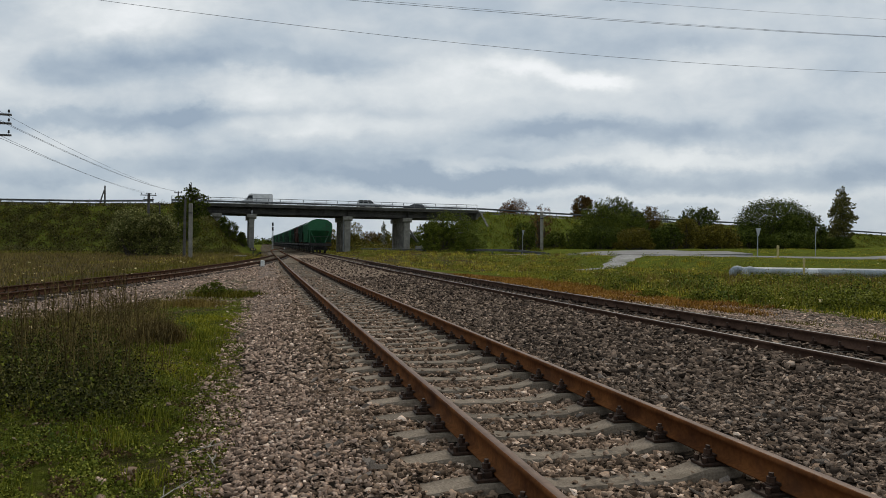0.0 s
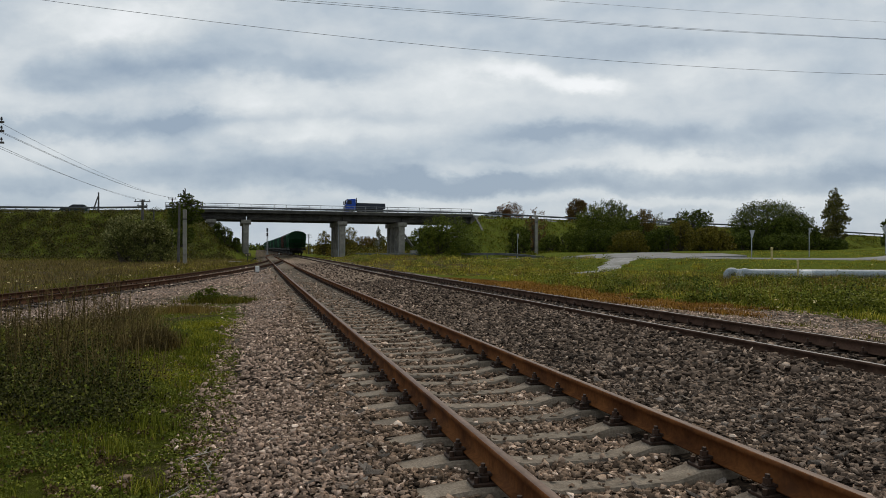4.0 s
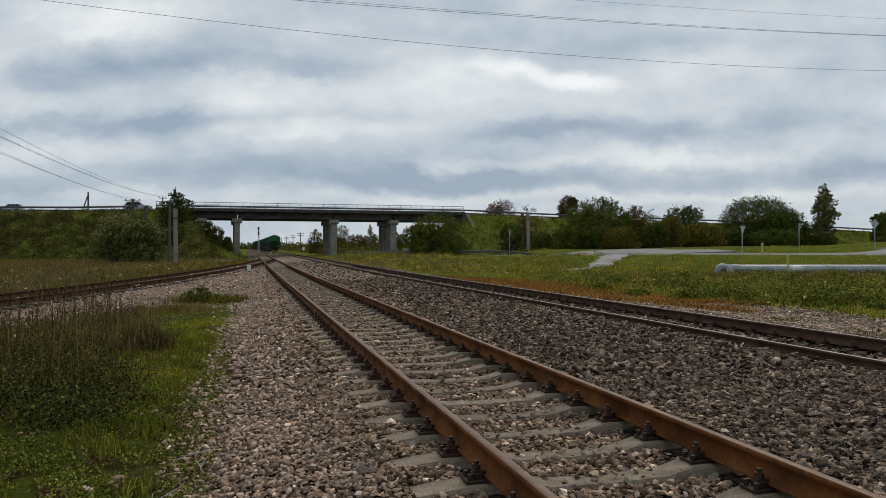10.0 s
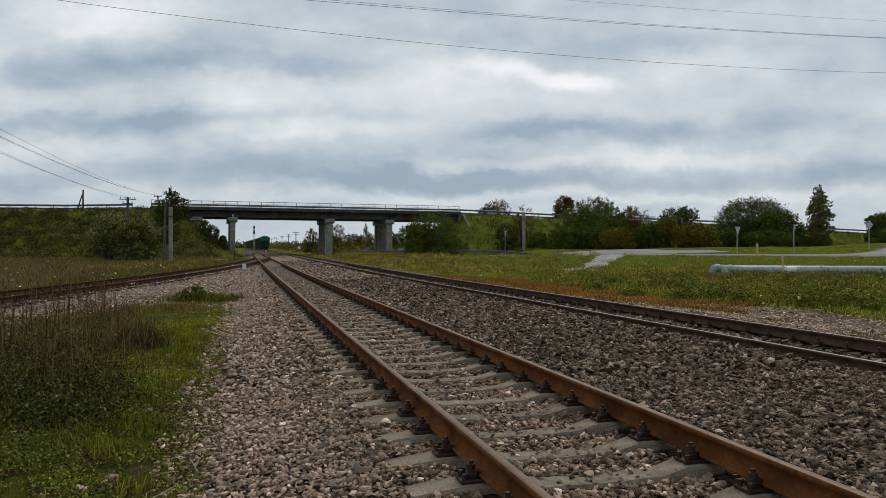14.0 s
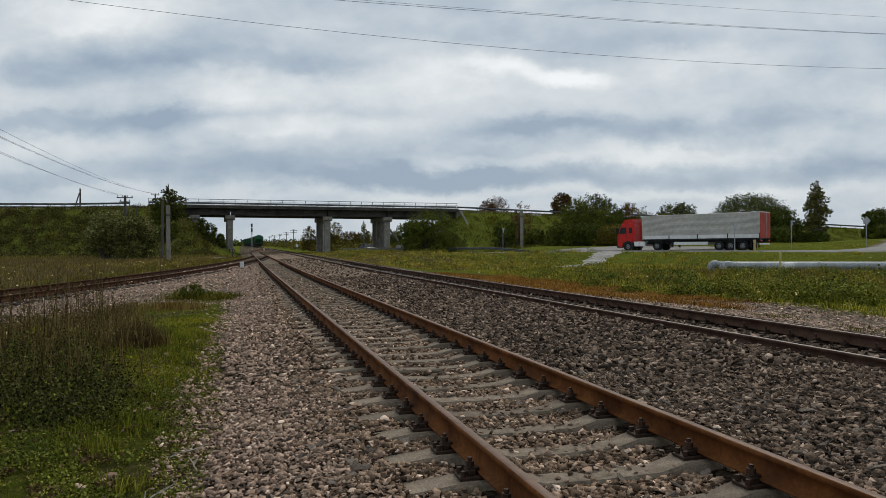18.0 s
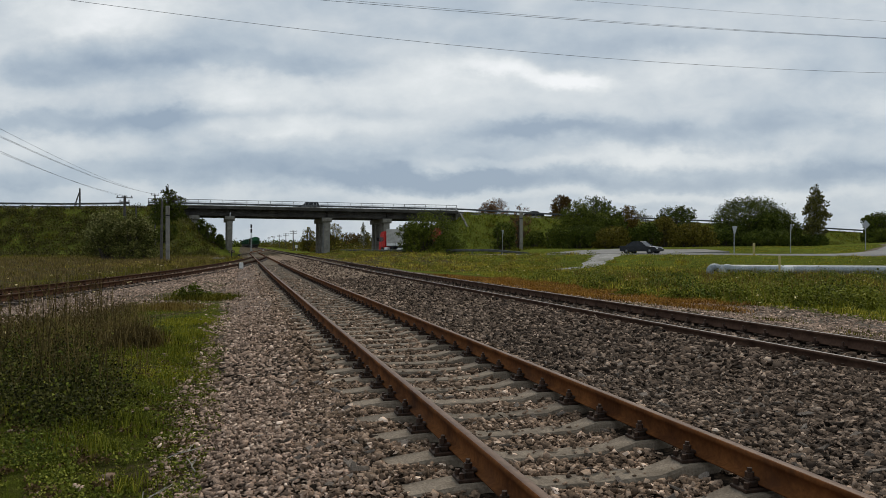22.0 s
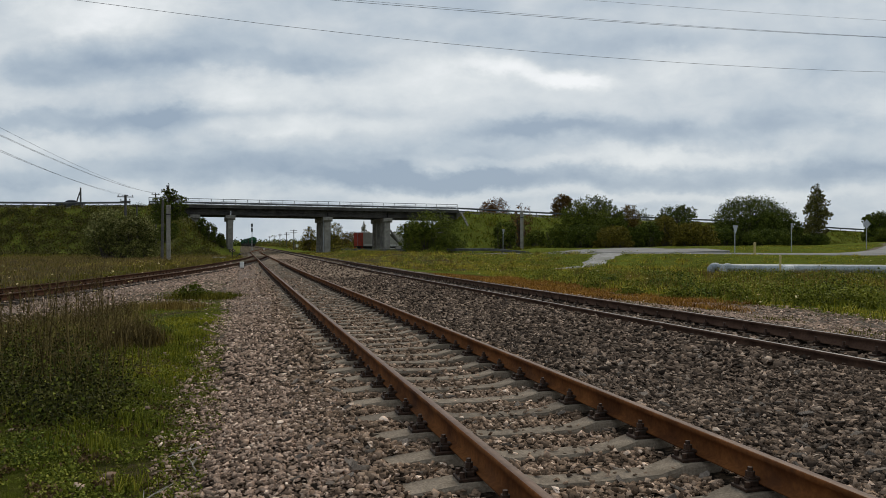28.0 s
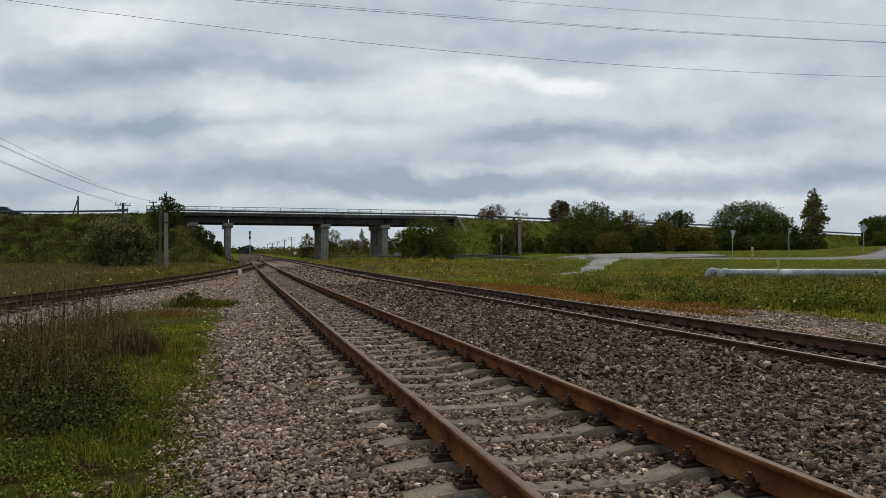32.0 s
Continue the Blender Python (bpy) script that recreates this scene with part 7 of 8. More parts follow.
def build_stones():
    r = np.random.default_rng(31)
    for near, far, n, grow, low in ((3.0, 8.5, 78000, 0.86, -0.4), (8.5, 18.0, 76000, 1.1, -0.36), (18.0, 36.0, 60000, 1.28, -0.3), (36.0, 78.0, 34000, 1.8, -0.3)):
        y = np.sqrt(r.uniform(near ** 2, far ** 2, n))
        x = y * r.uniform(low, 0.66, n)
        o, s = to_line(x, y)
        edge = 0.22 * lumps(x, y, 1.2, 41)
        rails = (np.abs(np.abs(o - 2.3) - 0.796) < 0.085) | (np.abs(np.abs(o - 7.65) - 0.796) < 0.085)
        strip = on_sleeper(o, s) & (s < 60)
        keep = (~strip | ((np.abs(o - 2.3) < 0.62 + 0.8 * smooth(12, 22, s)) & (r.random(len(o)) < 0.07 + 0.30 * smooth(9, 30, s))) | ((np.abs(o - 7.65) < 0.7) & (r.random(len(o)) < 0.45))) & ~rails & (((o < 8.9) | (r.random(len(o)) < 0.4)) & ((o < 4.6) | (y < 36) | (r.random(len(o)) < 0.55))) & (r.random(len(o)) < smooth(-0.85, -0.15, o + edge)) & (o < 11.4)
        x, y, o, s = x[keep], y[keep], o[keep], s[keep]
        strip = strip[keep]
        z = np.where(o < -0.15, np.maximum(bed_height(o, s), ground_height(x, y)), bed_height(o, s)) + np.where(strip, 0.03, 0)
        tone = o + 0.35 * lumps(o, s, 1.3, 23) + r.normal(size=len(o)) * 0.18
        for name, m, mat, lo, hi, label in (("path_gravel", tone < 0.75, STONE_PATH, 0.007, 0.022, "loose pinkish grey gravel beside the siding"),
                                            ("siding_stones", (tone >= 0.75) & (tone < 3.5), STONE_SIDING, 0.009, 0.027, "loose brown crushed stone between the sleepers"),
                                            ("main_line_stones", (tone >= 3.5) & (tone < 4.5), STONE_MAIN, 0.009, 0.026, "fine dark stone and grit beside the siding"),
                                            ("main_line_stones", (tone >= 4.5) & (tone < 5.3), STONE_MAIN, 0.017, 0.032, "loose dark coarse crushed stone between the tracks"),
                                            ("main_line_stones", tone >= 5.3, STONE_DARKER, 0.017, 0.032, "loose dark coarse crushed stone by the main line")):
            k = m.sum()
            size = (lo + (hi - lo) * r.random(k) ** 1.4) * grow
            scatter_stones(name, x[m], y[m], z[m] + size * r.uniform(-0.6, 1.25, k) / (1 if grow < 2 else 2), size, mat, label, r, 0.5 if mat in (STONE_PATH, STONE_SIDING) else 0.62)
    # stones and gravel about the camera's feet
    x, y = r.uniform(-3.5, 12, 26000), r.uniform(-12, 3.6, 26000)
    o, s = to_line(x, y)
    rails = (np.abs(np.abs(o - 2.3) - 0.796) < 0.085) | (np.abs(np.abs(o - 7.65) - 0.796) < 0.085)
    k = np.abs((s - 0.62 + 0.32) % 0.64 - 0.32)
    m = (o > -0.4) & (o < 10.8) & ~rails & ~((np.abs(o - 2.3) < 1.33) & (k < 0.12)) & (s > -15) & ((y < 3) | (np.abs(x) > 0.66 * y))
    x, y, o, s = x[m], y[m], o[m], s[m]
    size = (0.012 + 0.026 * r.random(len(x)) ** 1.4) * np.where(o > 4.4, 1.35, 1.0)
    z = bed_height(o, s) + size * 0.3
    for name, q, mat, label in (("path_gravel", o < 0.75, STONE_PATH, "loose pinkish grey gravel beside the siding"), ("siding_stones", (o >= 0.75) & (o < 4.35), STONE_SIDING, "loose brown crushed stone between the sleepers"), ("main_line_stones", o >= 4.35, STONE_MAIN, "loose dark coarse crushed stone by the main line")):
        scatter_stones(name, x[q], y[q], z[q], size[q], mat, label, r, 0.55)
    # gravel between the near grass and the side track
    y = np.sqrt(r.uniform(11.0 ** 2, 62.0 ** 2, 80000))
    x = y * r.uniform(-0.66, -0.05, 80000)
    o, s = to_line(x, y)
    u = o - left_track(s)
    w = lumps(x, y, 2.0, 77)
    dens = np.maximum(smooth(4.6, 3.4, u + 0.5 * w), smooth(17, 25, y + 3 * w + 0.6 * o) * (0.75 + 0.3 * w)) * (u > -2.3) * (o < -0.2)
    dens = dens * (np.abs(np.abs(u) - 0.796) > 0.09) * np.where(np.abs(u) > 0.9, 1.0, 0.06) * smooth(11, 13, y)
    m = r.random(len(x)) < dens
    x, y, o, s = x[m], y[m], o[m], s[m]
    size = (0.012 + 0.024 * r.random(len(x)) ** 1.5) * (0.62 + y / 45)
    z = np.maximum(ground_height(x, y), left_bed(o, s))
    scatter_stones("side_gravel", x, y, z + size * 0.15, size * 0.85, STONE_PATH, "pinkish grey gravel beside the curved side track", r, 0.3)
    # shoulder beyond the main line
    x, y = r.uniform(2, 23, 90000), np.sqrt(r.uniform(13.0 ** 2, 40.0 ** 2, 90000))
    o, s = to_line(x, y)
    dens = smooth(10.3, 10.8, o) * (1 - smooth(12.6, 15.8, o - 2.4 * smooth(29, 21, s) + 0.8 * lumps(x, y, 2.2, 78))) * (1 - 0.55 * smooth(22, 30, s))
    m = (r.random(len(x)) < dens) & (np.abs(x) < 0.66 * y)
    x, y, o, s = x[m], y[m], o[m], s[m]
    size = (0.010 + 0.018 * r.random(len(x)) ** 1.5) * (0.7 + y / 34)
    z = np.where(o < 11.5, np.maximum(ground_height(x, y), bed_height(o, s)), ground_height(x, y))
    scatter_stones("shoulder_gravel", x, y, z + size * 0.15, size, STONE_PATH, "grey brown gravel on the shoulder of the main line", r, 0.3)
    # stones strewn in the near grass
    x, y = sample_view(2600, 3.4, 11, r)
    o, s = to_line(x, y)
    keep = (o < -0.1) & (o > -2.6) & (r.random(len(o)) < np.exp(o * 1.25))
    x, y = x[keep], y[keep]
    size = 0.008 + 0.022 * r.random(len(x)) ** 2
    scatter_stones("strewn_stones", x, y, ground_height(x, y) + 0.022, size, STONE_PATH, "pale stones strewn in short grass", r)
    for px, py, sz in ((-2.35, 5.15, 0.038), (-2.25, 4.55, 0.034), (-2.0, 5.6, 0.03)):
        scatter_stones("loose_stone", np.array([px]), np.array([py]), np.array([gz(px, py) + 0.03]), np.array([sz]), STONE_SIDING, "brown loose stone lying in short grass", r)


build_stones()


def near_stones():
    """The ballast stones that lie nearest to the camera, each a piece of its own."""
    r = np.random.default_rng(44)
    shapes, faces = stone_shapes(r, 20)
    meshes = []
    for v in shapes:
        me = bpy.data.meshes.new("stone")
        me.from_pydata([tuple(p) for p in v], [], [tuple(int(q) for q in f) for f in faces])
        me.materials.append(STONE_PIECE)
        meshes.append(me)
    made = 0
    while made < 300:
        o, t = r.uniform(0.15, 6.0), r.uniform(2.6, 9.0)
        p = at(o, t)
        on_rail = min(abs(abs(o - 2.3) - 0.796), abs(abs(o - 7.65) - 0.796)) < 0.12
        if on_rail or bool(on_sleeper(np.array([o]), np.array([t]))[0]):
            continue
        size = r.uniform(0.020, 0.034)
        ob = new("stone", meshes[made % len(meshes)])
        ob.parent = BALLAST
        z = float(bed_height(np.array([o]), np.array([t]))[0]) + size * 0.8
        ob.matrix_basis = pose(p.x, p.y, z, r.uniform(-30, 30), r.uniform(-30, 30), r.uniform(0, 360)) @ Matrix.Scale(size, 4)
        made += 1


STONE_PIECE = surface("loose_ballast_piece", (0.13, 0.105, 0.085), (0.24, 0.20, 0.165), 2.0, 0.9, grain=0.4, bump=0.4, dist=0.05, vary=0.45, spec=0.1)
near_stones()


def blade_mat(name, stops):
    m, t, b = nodes_of(name)
    rnd = t.nodes.new("ShaderNodeNewGeometry").outputs["Random Per Island"]
    v = place_vector(t)
    patch = noise_node(t, 0.8, 4, 0.6, v)
    mixv = t.nodes.new("ShaderNodeMath")
    mixv.operation = "MULTIPLY_ADD"
    link(t, rnd, mixv.inputs[0])
    mixv.inputs[1].default_value = 0.55
    sc = t.nodes.new("ShaderNodeMath")
    sc.operation = "MULTIPLY_ADD"
    link(t, patch, sc.inputs[0])
    sc.inputs[1].default_value, sc.inputs[2].default_value = 1.1, -0.32
    link(t, sc.outputs[0], mixv.inputs[2])
    stops = [(p, (c[0] * 2.25, c[1] * 1.98, c[2] * 0.82)) for p, c in stops]
    # Lowest tone cut to paint the shade down among the blades.
    stops[0] = (stops[0][0] + 0.06, tuple(q * 0.35 for q in stops[0][1]))
    link(t, ramp_node(t, mixv.outputs[0], stops), b.inputs["Base Color"])
    b.inputs["Roughness"].default_value = 0.65
    b.inputs["Specular IOR Level"].default_value = 0.03
    return m


BLADE_GREEN = blade_mat("green_grass_blades", [(0.0, (0.012, 0.019, 0.007)), (0.4, (0.050, 0.066, 0.016)), (0.7, (0.096, 0.109, 0.028)), (0.9, (0.15, 0.142, 0.05)), (1.0, (0.2, 0.165, 0.08))])
BLADE_LUSH = blade_mat("lush_grass_blades", [(0.0, (0.016, 0.025, 0.007)), (0.45, (0.088, 0.103, 0.018)), (0.8, (0.172, 0.176, 0.034)), (1.0, (0.21, 0.19, 0.075))])
BLADE_DRY = blade_mat("dry_grass_blades", [(0.0, (0.026, 0.019, 0.012)), (0.4, (0.070, 0.052, 0.034)), (0.75, (0.128, 0.099, 0.066)), (1.0, (0.20, 0.165, 0.105))])
BLADE_OLIVE = blade_mat("olive_grass_blades", [(0.0, (0.018, 0.020, 0.008)), (0.4, (0.048, 0.050, 0.016)), (0.75, (0.090, 0.086, 0.030)), (1.0, (0.15, 0.125, 0.06))])
BLADE_YELLOW = blade_mat("yellowing_grass_blades", [(0.0, (0.034, 0.036, 0.012)), (0.35, (0.125, 0.127, 0.034)), (0.7, (0.235, 0.220, 0.066)), (1.0, (0.38, 0.34, 0.17))])
BLADE_RED = blade_mat("red_brown_weeds", [(0.0, (0.040, 0.021, 0.010)), (0.5, (0.125, 0.066, 0.029)), (1.0, (0.23, 0.145, 0.065))])
BLADE_HEATH = blade_mat("brown_autumn_meadow_blades", [(0.0, (0.022, 0.018, 0.018)), (0.4, (0.068, 0.056, 0.050)), (0.75, (0.128, 0.106, 0.089)), (1.0, (0.22, 0.188, 0.145))])
STALK = blade_mat("dead_weed_stalks", [(0.0, (0.014, 0.012, 0.012)), (0.5, (0.048, 0.039, 0.036)), (1.0, (0.14, 0.118, 0.105))])
WEED_LIME = leaf_mat("bright_weed_leaves", [(0.0, (0.020, 0.028, 0.008)), (0.4, (0.060, 0.082, 0.018)), (1.0, (0.16, 0.185, 0.05))])
WEED_LEAF = leaf_mat("dark_weed_leaves", [(0.05, (0.016, 0.030, 0.010)), (0.5, (0.045, 0.075, 0.022)), (1.0, (0.10, 0.14, 0.045))])
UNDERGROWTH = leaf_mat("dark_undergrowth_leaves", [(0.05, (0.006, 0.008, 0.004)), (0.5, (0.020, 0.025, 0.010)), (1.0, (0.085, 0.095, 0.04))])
SCRUB = leaf_mat("dark_olive_scrub_leaves", [(0.05, (0.010, 0.013, 0.006)), (0.45, (0.033, 0.036, 0.017)), (0.8, (0.058, 0.066, 0.030)), (1.0, (0.10, 0.108, 0.055))])
CLOVER = leaf_mat("clover_leaves", [(0.0, (0.020, 0.030, 0.008)), (0.5, (0.055, 0.080, 0.018)), (1.0, (0.15, 0.18, 0.05))])
DEAD_LEAF = leaf_mat("dead_leaf_thatch", [(0.0, (0.020, 0.014, 0.012)), (0.5, (0.050, 0.038, 0.030)), (1.0, (0.10, 0.085, 0.065))])
PETAL = leaf_mat("white_flower_heads", [(0.0, (0.45, 0.45, 0.40)), (1.0, (0.75, 0.75, 0.70))])


def blades(name, x, y, z, length, width, mat, label, r, lean=0.5):
    n = len(x)
    a, b = r.uniform(0, 6.28, n), r.uniform(0, 6.28, n)
    side = np.stack([np.cos(a), np.sin(a), np.zeros(n)], -1) * (width / 2)[:, None]
    out = np.stack([np.cos(b), np.sin(b), np.zeros(n)], -1)
    k = np.abs(r.normal(size=n)) * lean
    base = np.stack([x, y, z - 0.02], -1)
    up = np.array([0, 0, 1.0])
    mid = base + (up * 0.58 + out * (k * 0.22)[:, None]) * length[:, None]
    tip = base + (up * np.maximum(0.35, 1 - 0.35 * k)[:, None] + out * (k * 0.75)[:, None]) * length[:, None]
    v = np.stack([base - side, base + side, mid - side * 0.75, mid + side * 0.75, tip], 1).reshape(-1, 3)
    i = 5 * np.arange(n)[:, None]
    f = np.concatenate([i + np.array([[0, 1, 3]]), i + np.array([[0, 3, 2]]), i + np.array([[2, 3, 4]])])
    return tagged(mesh_from(name, v, f, mat), label, "grass", kind="stuff")


def tufted(x, y, r, n, spread):
    """Draws n places round tuft centres."""
    k = r.integers(0, len(x), n)
    return x[k] + r.normal(size=n) * spread, y[k] + r.normal(size=n) * spread


def region(n, r, xlim, ylim, test):
    x, y = r.uniform(*xlim, n), r.uniform(*ylim, n)
    o, s = to_line(x, y)
    m = test(x, y, o, s) & (np.abs(x) < 0.7 * y + 1)
    return x[m], y[m]


def off_road(x, y, gap=4.7):
    d = np.min([np.hypot(x - p[0], y - p[1]) for p in BOTH_ROADS[::2]], axis=0)
    clear = (np.abs(x - (9.9 + 0.463 * (y - 62))) > 1.1 + 0.05 * np.clip(y - 62, 0, 27)) | (y < 62) | (y > 91)
    return (d > gap) & clear


def build_grass():
    r = np.random.default_rng(57)
    # short grass beside the gravel, close to the camera
    x, y = sample_view(360000, 3.2, 24, r, 1.5)
    o, s = to_line(x, y)
    w = lumps(x, y, 1.6, 61)
    dens = np.clip(0.75 + 0.6 * w, 0.15, 1) * (1 - smooth(-0.9, 0.1, o + 0.3 * lumps(x, y, 0.9, 62)) * 0.93)
    dens = dens * (1 - 0.9 * smooth(19, 24, y + 2 * lumps(x, y, 3, 74))) * (1 - 0.92 * smooth(5.5, 3.6, o - left_track(s)))
    dens = dens * (1 - 0.75 * smooth(0.40, 0.49, -x / y + 0.06 * lumps(x, y, 1.5, 103)) * smooth(8.5, 11, y))
    m = (o < 0.15) & (o > left_track(s) + 1.7) & (r.random(len(x)) < dens)
    x, y, o = x[m], y[m], o[m]
    L = (0.022 + 0.032 * smooth(-1.6, -3.4, o) + 0.04 * np.clip(lumps(x, y, 0.8, 63), 0, 1)) * r.uniform(0.4, 1.6, len(x))
    lush = (lumps(x, y, 2.2, 64) + r.normal(size=len(x)) * 0.25 > -0.05) & (o > -3.4) & (x > -0.43 * y)
    for mm, mat, label in ((lush, BLADE_LUSH, "short bright green grass beside the gravel"), (~lush, BLADE_GREEN, "short green and straw-coloured grass")):
        blades("grass", x[mm], y[mm], ground_height(x[mm], y[mm]), L[mm], (0.0055 + 0.006 * r.random(mm.sum())) * (0.6 + y[mm] / 9), mat, label, r, 2.2)
    x, y = r.uniform(-9, 1, 26000), r.uniform(-9, 4, 26000)
    o, s = to_line(x, y)
    m = (o < 0.0) & ((y < 3.2) | (np.abs(x) > 0.66 * y))
    x, y = x[m], y[m]
    blades("grass", x, y, ground_height(x, y), 0.05 + 0.08 * r.random(len(x)), 0.008 + 0.008 * r.random(len(x)), BLADE_GREEN, "short green and straw-coloured grass", r, 1.3)
    # longer tufts in it
    cx, cy = sample_view(420, 3.4, 14, r)
    o, s = to_line(cx, cy)
    m = (o < -0.7) & (o > left_track(s) + 2.2)
    x, y = tufted(cx[m], cy[m], r, 12000, 0.09)
    blades("grass_tufts", x, y, ground_height(x, y), 0.06 + 0.17 * r.random(len(x)), 0.004 + 0.005 * r.random(len(x)), BLADE_GREEN, "loose tufts of longer green grass", r, 0.7)
    # tall dry growth towards the side track
    cx, cy = region(2600, r, (-17, -2.0), (6.5, 24), lambda x, y, o, s: (x < -(0.48 - 0.07 * smooth(11, 15, y)) * y + 0.6 * lumps(x, y, 2.5, 65)) & (o > left_track(s) + 4.0) & (y > 8.5))
    x, y = tufted(cx, cy, r, 10000, 0.16)
    dry = lumps(x, y, 2.6, 66) + r.normal(size=len(x)) * 0.3 > -0.45
    for mm, mat, label in ((dry, BLADE_HEATH, "tall dry straw-brown grass"), (~dry, BLADE_OLIVE, "tall olive-green grass and weeds")):
        blades("tall_grass", x[mm], y[mm], ground_height(x[mm], y[mm]), 0.09 + 0.24 * r.random(mm.sum()), 0.004 + 0.006 * r.random(mm.sum()), mat, label, r, 0.6)
    # brown tussock and small green clumps
    for px, py, n, spread, ln, mat, label in ((-5.0, 11.9, 3200, 0.17, 0.45, STALK, "dead brown tussock of grass"), (-5.1, 12.0, 1400, 0.22, 0.36, BLADE_DRY, "dead brown tussock of grass"), (-7.2, 19.6, 1500, 0.4, 0.28, BLADE_DRY, "dead brown tussock of grass")):
        x, y = r.normal(px, spread, n), r.normal(py, spread, n)
        blades("grass_tussock", x, y, ground_height(x, y), ln * r.uniform(0.5, 1.1, n), 0.006 + 0.006 * r.random(n), mat, label, r, 0.6)
    # leafy clump on the gravel
    lobes = [(0, 0, 0.22, 0.42, 0.35, 0.26), (-0.3, 0.1, 0.15, 0.35, 0.3, 0.2), (0.35, 0, 0.14, 0.4, 0.3, 0.17), (0.95, 0.2, 0.08, 0.6, 0.35, 0.10), (0.1, 0.1, 0.4, 0.2, 0.2, 0.15)]
    pts = crown_points(lobes, 5200, r) + np.array([-8.2, 23.9, gz(-8.2, 23.9)])
    tagged(leaves("weed_clump", pts, 0.038, CLOVER, None, r), "low leafy green weed clump on the gravel", "weeds", kind="stuff")
    x, y = r.normal(-7.9, 0.6, 2600), r.normal(24.1, 0.4, 2600)
    blades("weed_clump", x, y, ground_height(x, y), 0.10 + 0.26 * r.random(2600), 0.010 + 0.010 * r.random(2600), BLADE_OLIVE, "olive grass round a leafy weed clump", r, 0.9)
    # scrub and brambles on the bank below the bridge end
    cx, cy = region(1500, r, (-60, -28), (100, 140), lambda x, y, o, s: (o > -20) & (o < -3.6) & (s > 112) & (s < 131))
    k = r.integers(0, len(cx), 26000)
    px, py = cx[k] + r.normal(size=26000) * 0.45, cy[k] + r.normal(size=26000) * 0.45
    pz = ground_height(px, py) + np.abs(r.normal(size=26000)) * 0.32
    tagged(leaves("bank_scrub", np.stack([px, py, pz], -1), 0.17, SCRUB, None, r, single=True), "dark olive scrub on the bank below the bridge end", "scrub", kind="stuff")
    # meadow beyond the side track
    cx, cy = region(6500, r, (-75, 3), (18, 108), lambda x, y, o, s: (o < left_track(s) - 2.3) & (s < 118))
    x, y = tufted(cx, cy, r, 50000, 0.3)
    brown = lumps(x, y, 9, 67) + r.normal(size=len(x)) * 0.4 + smooth(2.5, 9.0, left_track(to_line(x, y)[1]) - to_line(x, y)[0]) > 0.45
    for mm, mat, label in ((brown, BLADE_HEATH, "brown autumn meadow grass beyond the side track"), (~brown, BLADE_OLIVE, "green meadow grass beyond the side track")):
        blades("meadow_grass", x[mm], y[mm], ground_height(x[mm], y[mm]), (0.14 + 0.34 * r.random(mm.sum())) * (1 + 0.5 * np.clip(lumps(x[mm], y[mm], 4, 90), -0.8, 1)), 0.014 + 0.018 * r.random(mm.sum()), mat, label, r, 0.8)
    # meadow right of the main line
    cx, cy = region(2900, r, (2, 62), (13, 96), lambda x, y, o, s: (o > 15.2 + 1.6 * smooth(29, 21, s) - 1.4 * smooth(38, 50, s) + 1.1 * lumps(x, y, 2.5, 68)) & off_road(x, y))
    x, y = tufted(cx, cy, r, 72000, 0.30)
    k = off_road(x, y, 4.3)
    x, y = x[k], y[k]
    f = lumps(x, y, 7, 69) + r.normal(size=len(x)) * 0.3
    for mm, mat, label in ((f > 0.55, BLADE_GREEN, "green meadow grass beside the main line"), ((f <= 0.55) & (f > -0.15), BLADE_YELLOW, "yellowing meadow grass beside the main line"), (f <= -0.15, BLADE_LUSH, "lush green weeds beside the main line")):
        blades("meadow_grass", x[mm], y[mm], ground_height(x[mm], y[mm]), (0.07 + 0.19 * r.random(mm.sum())) * (1 + 1.1 * np.clip(lumps(x[mm], y[mm], 3.5, 89), -0.5, 1)) * (1 - 0.45 * smooth(45, 75, y[mm])), 0.012 + 0.020 * r.random(mm.sum()), mat, label, r, 1.2)
    # pale seeding weeds standing over the meadow
    cx, cy = region(620, r, (-14, 40), (30, 110), lambda x, y, o, s: (o > 12.5 + 4.0 * smooth(54, 46, s)) & (o < 40) & off_road(x, y) & (lumps(x, y, 9, 101) > -0.2))
    x, y = tufted(cx, cy, r, 13000, 0.34)
    k = off_road(x, y, 4.4)
    x, y = x[k], y[k]
    brown = lumps(x, y, 4, 102) + r.normal(size=len(x)) * 0.3 > 0.1
    for mm, mat, label in ((brown, BLADE_DRY, "brown seeding weeds in the meadow"), (~brown, BLADE_YELLOW, "pale seeding grasses in the meadow")):
        blades("seeding_weeds", x[mm], y[mm], ground_height(x[mm], y[mm]), 0.22 + 0.34 * r.random(mm.sum()), 0.018 + 0.022 * r.random(mm.sum()), mat, label, r, 0.6)
    # reddish weeds along the ballast edge
    cx, cy = region(1500, r, (-6, 22), (14, 75), lambda x, y, o, s: (o > 11.0) & (o < 16.2 + 0.8 * lumps(x, y, 3, 88)) & (s < 42 + 6 * lumps(x, y, 4, 86)) & (lumps(x, y, 5, 70) > -0.7 + 1.6 * smooth(24, 17, s)))
    x, y = tufted(cx, cy, r, 30000, 0.5)
    blades("red_weeds", x, y, ground_height(x, y), 0.07 + 0.20 * r.random(len(x)), 0.014 + 0.014 * r.random(len(x)), BLADE_RED, "reddish autumn weeds at the ballast edge", r, 1.6)
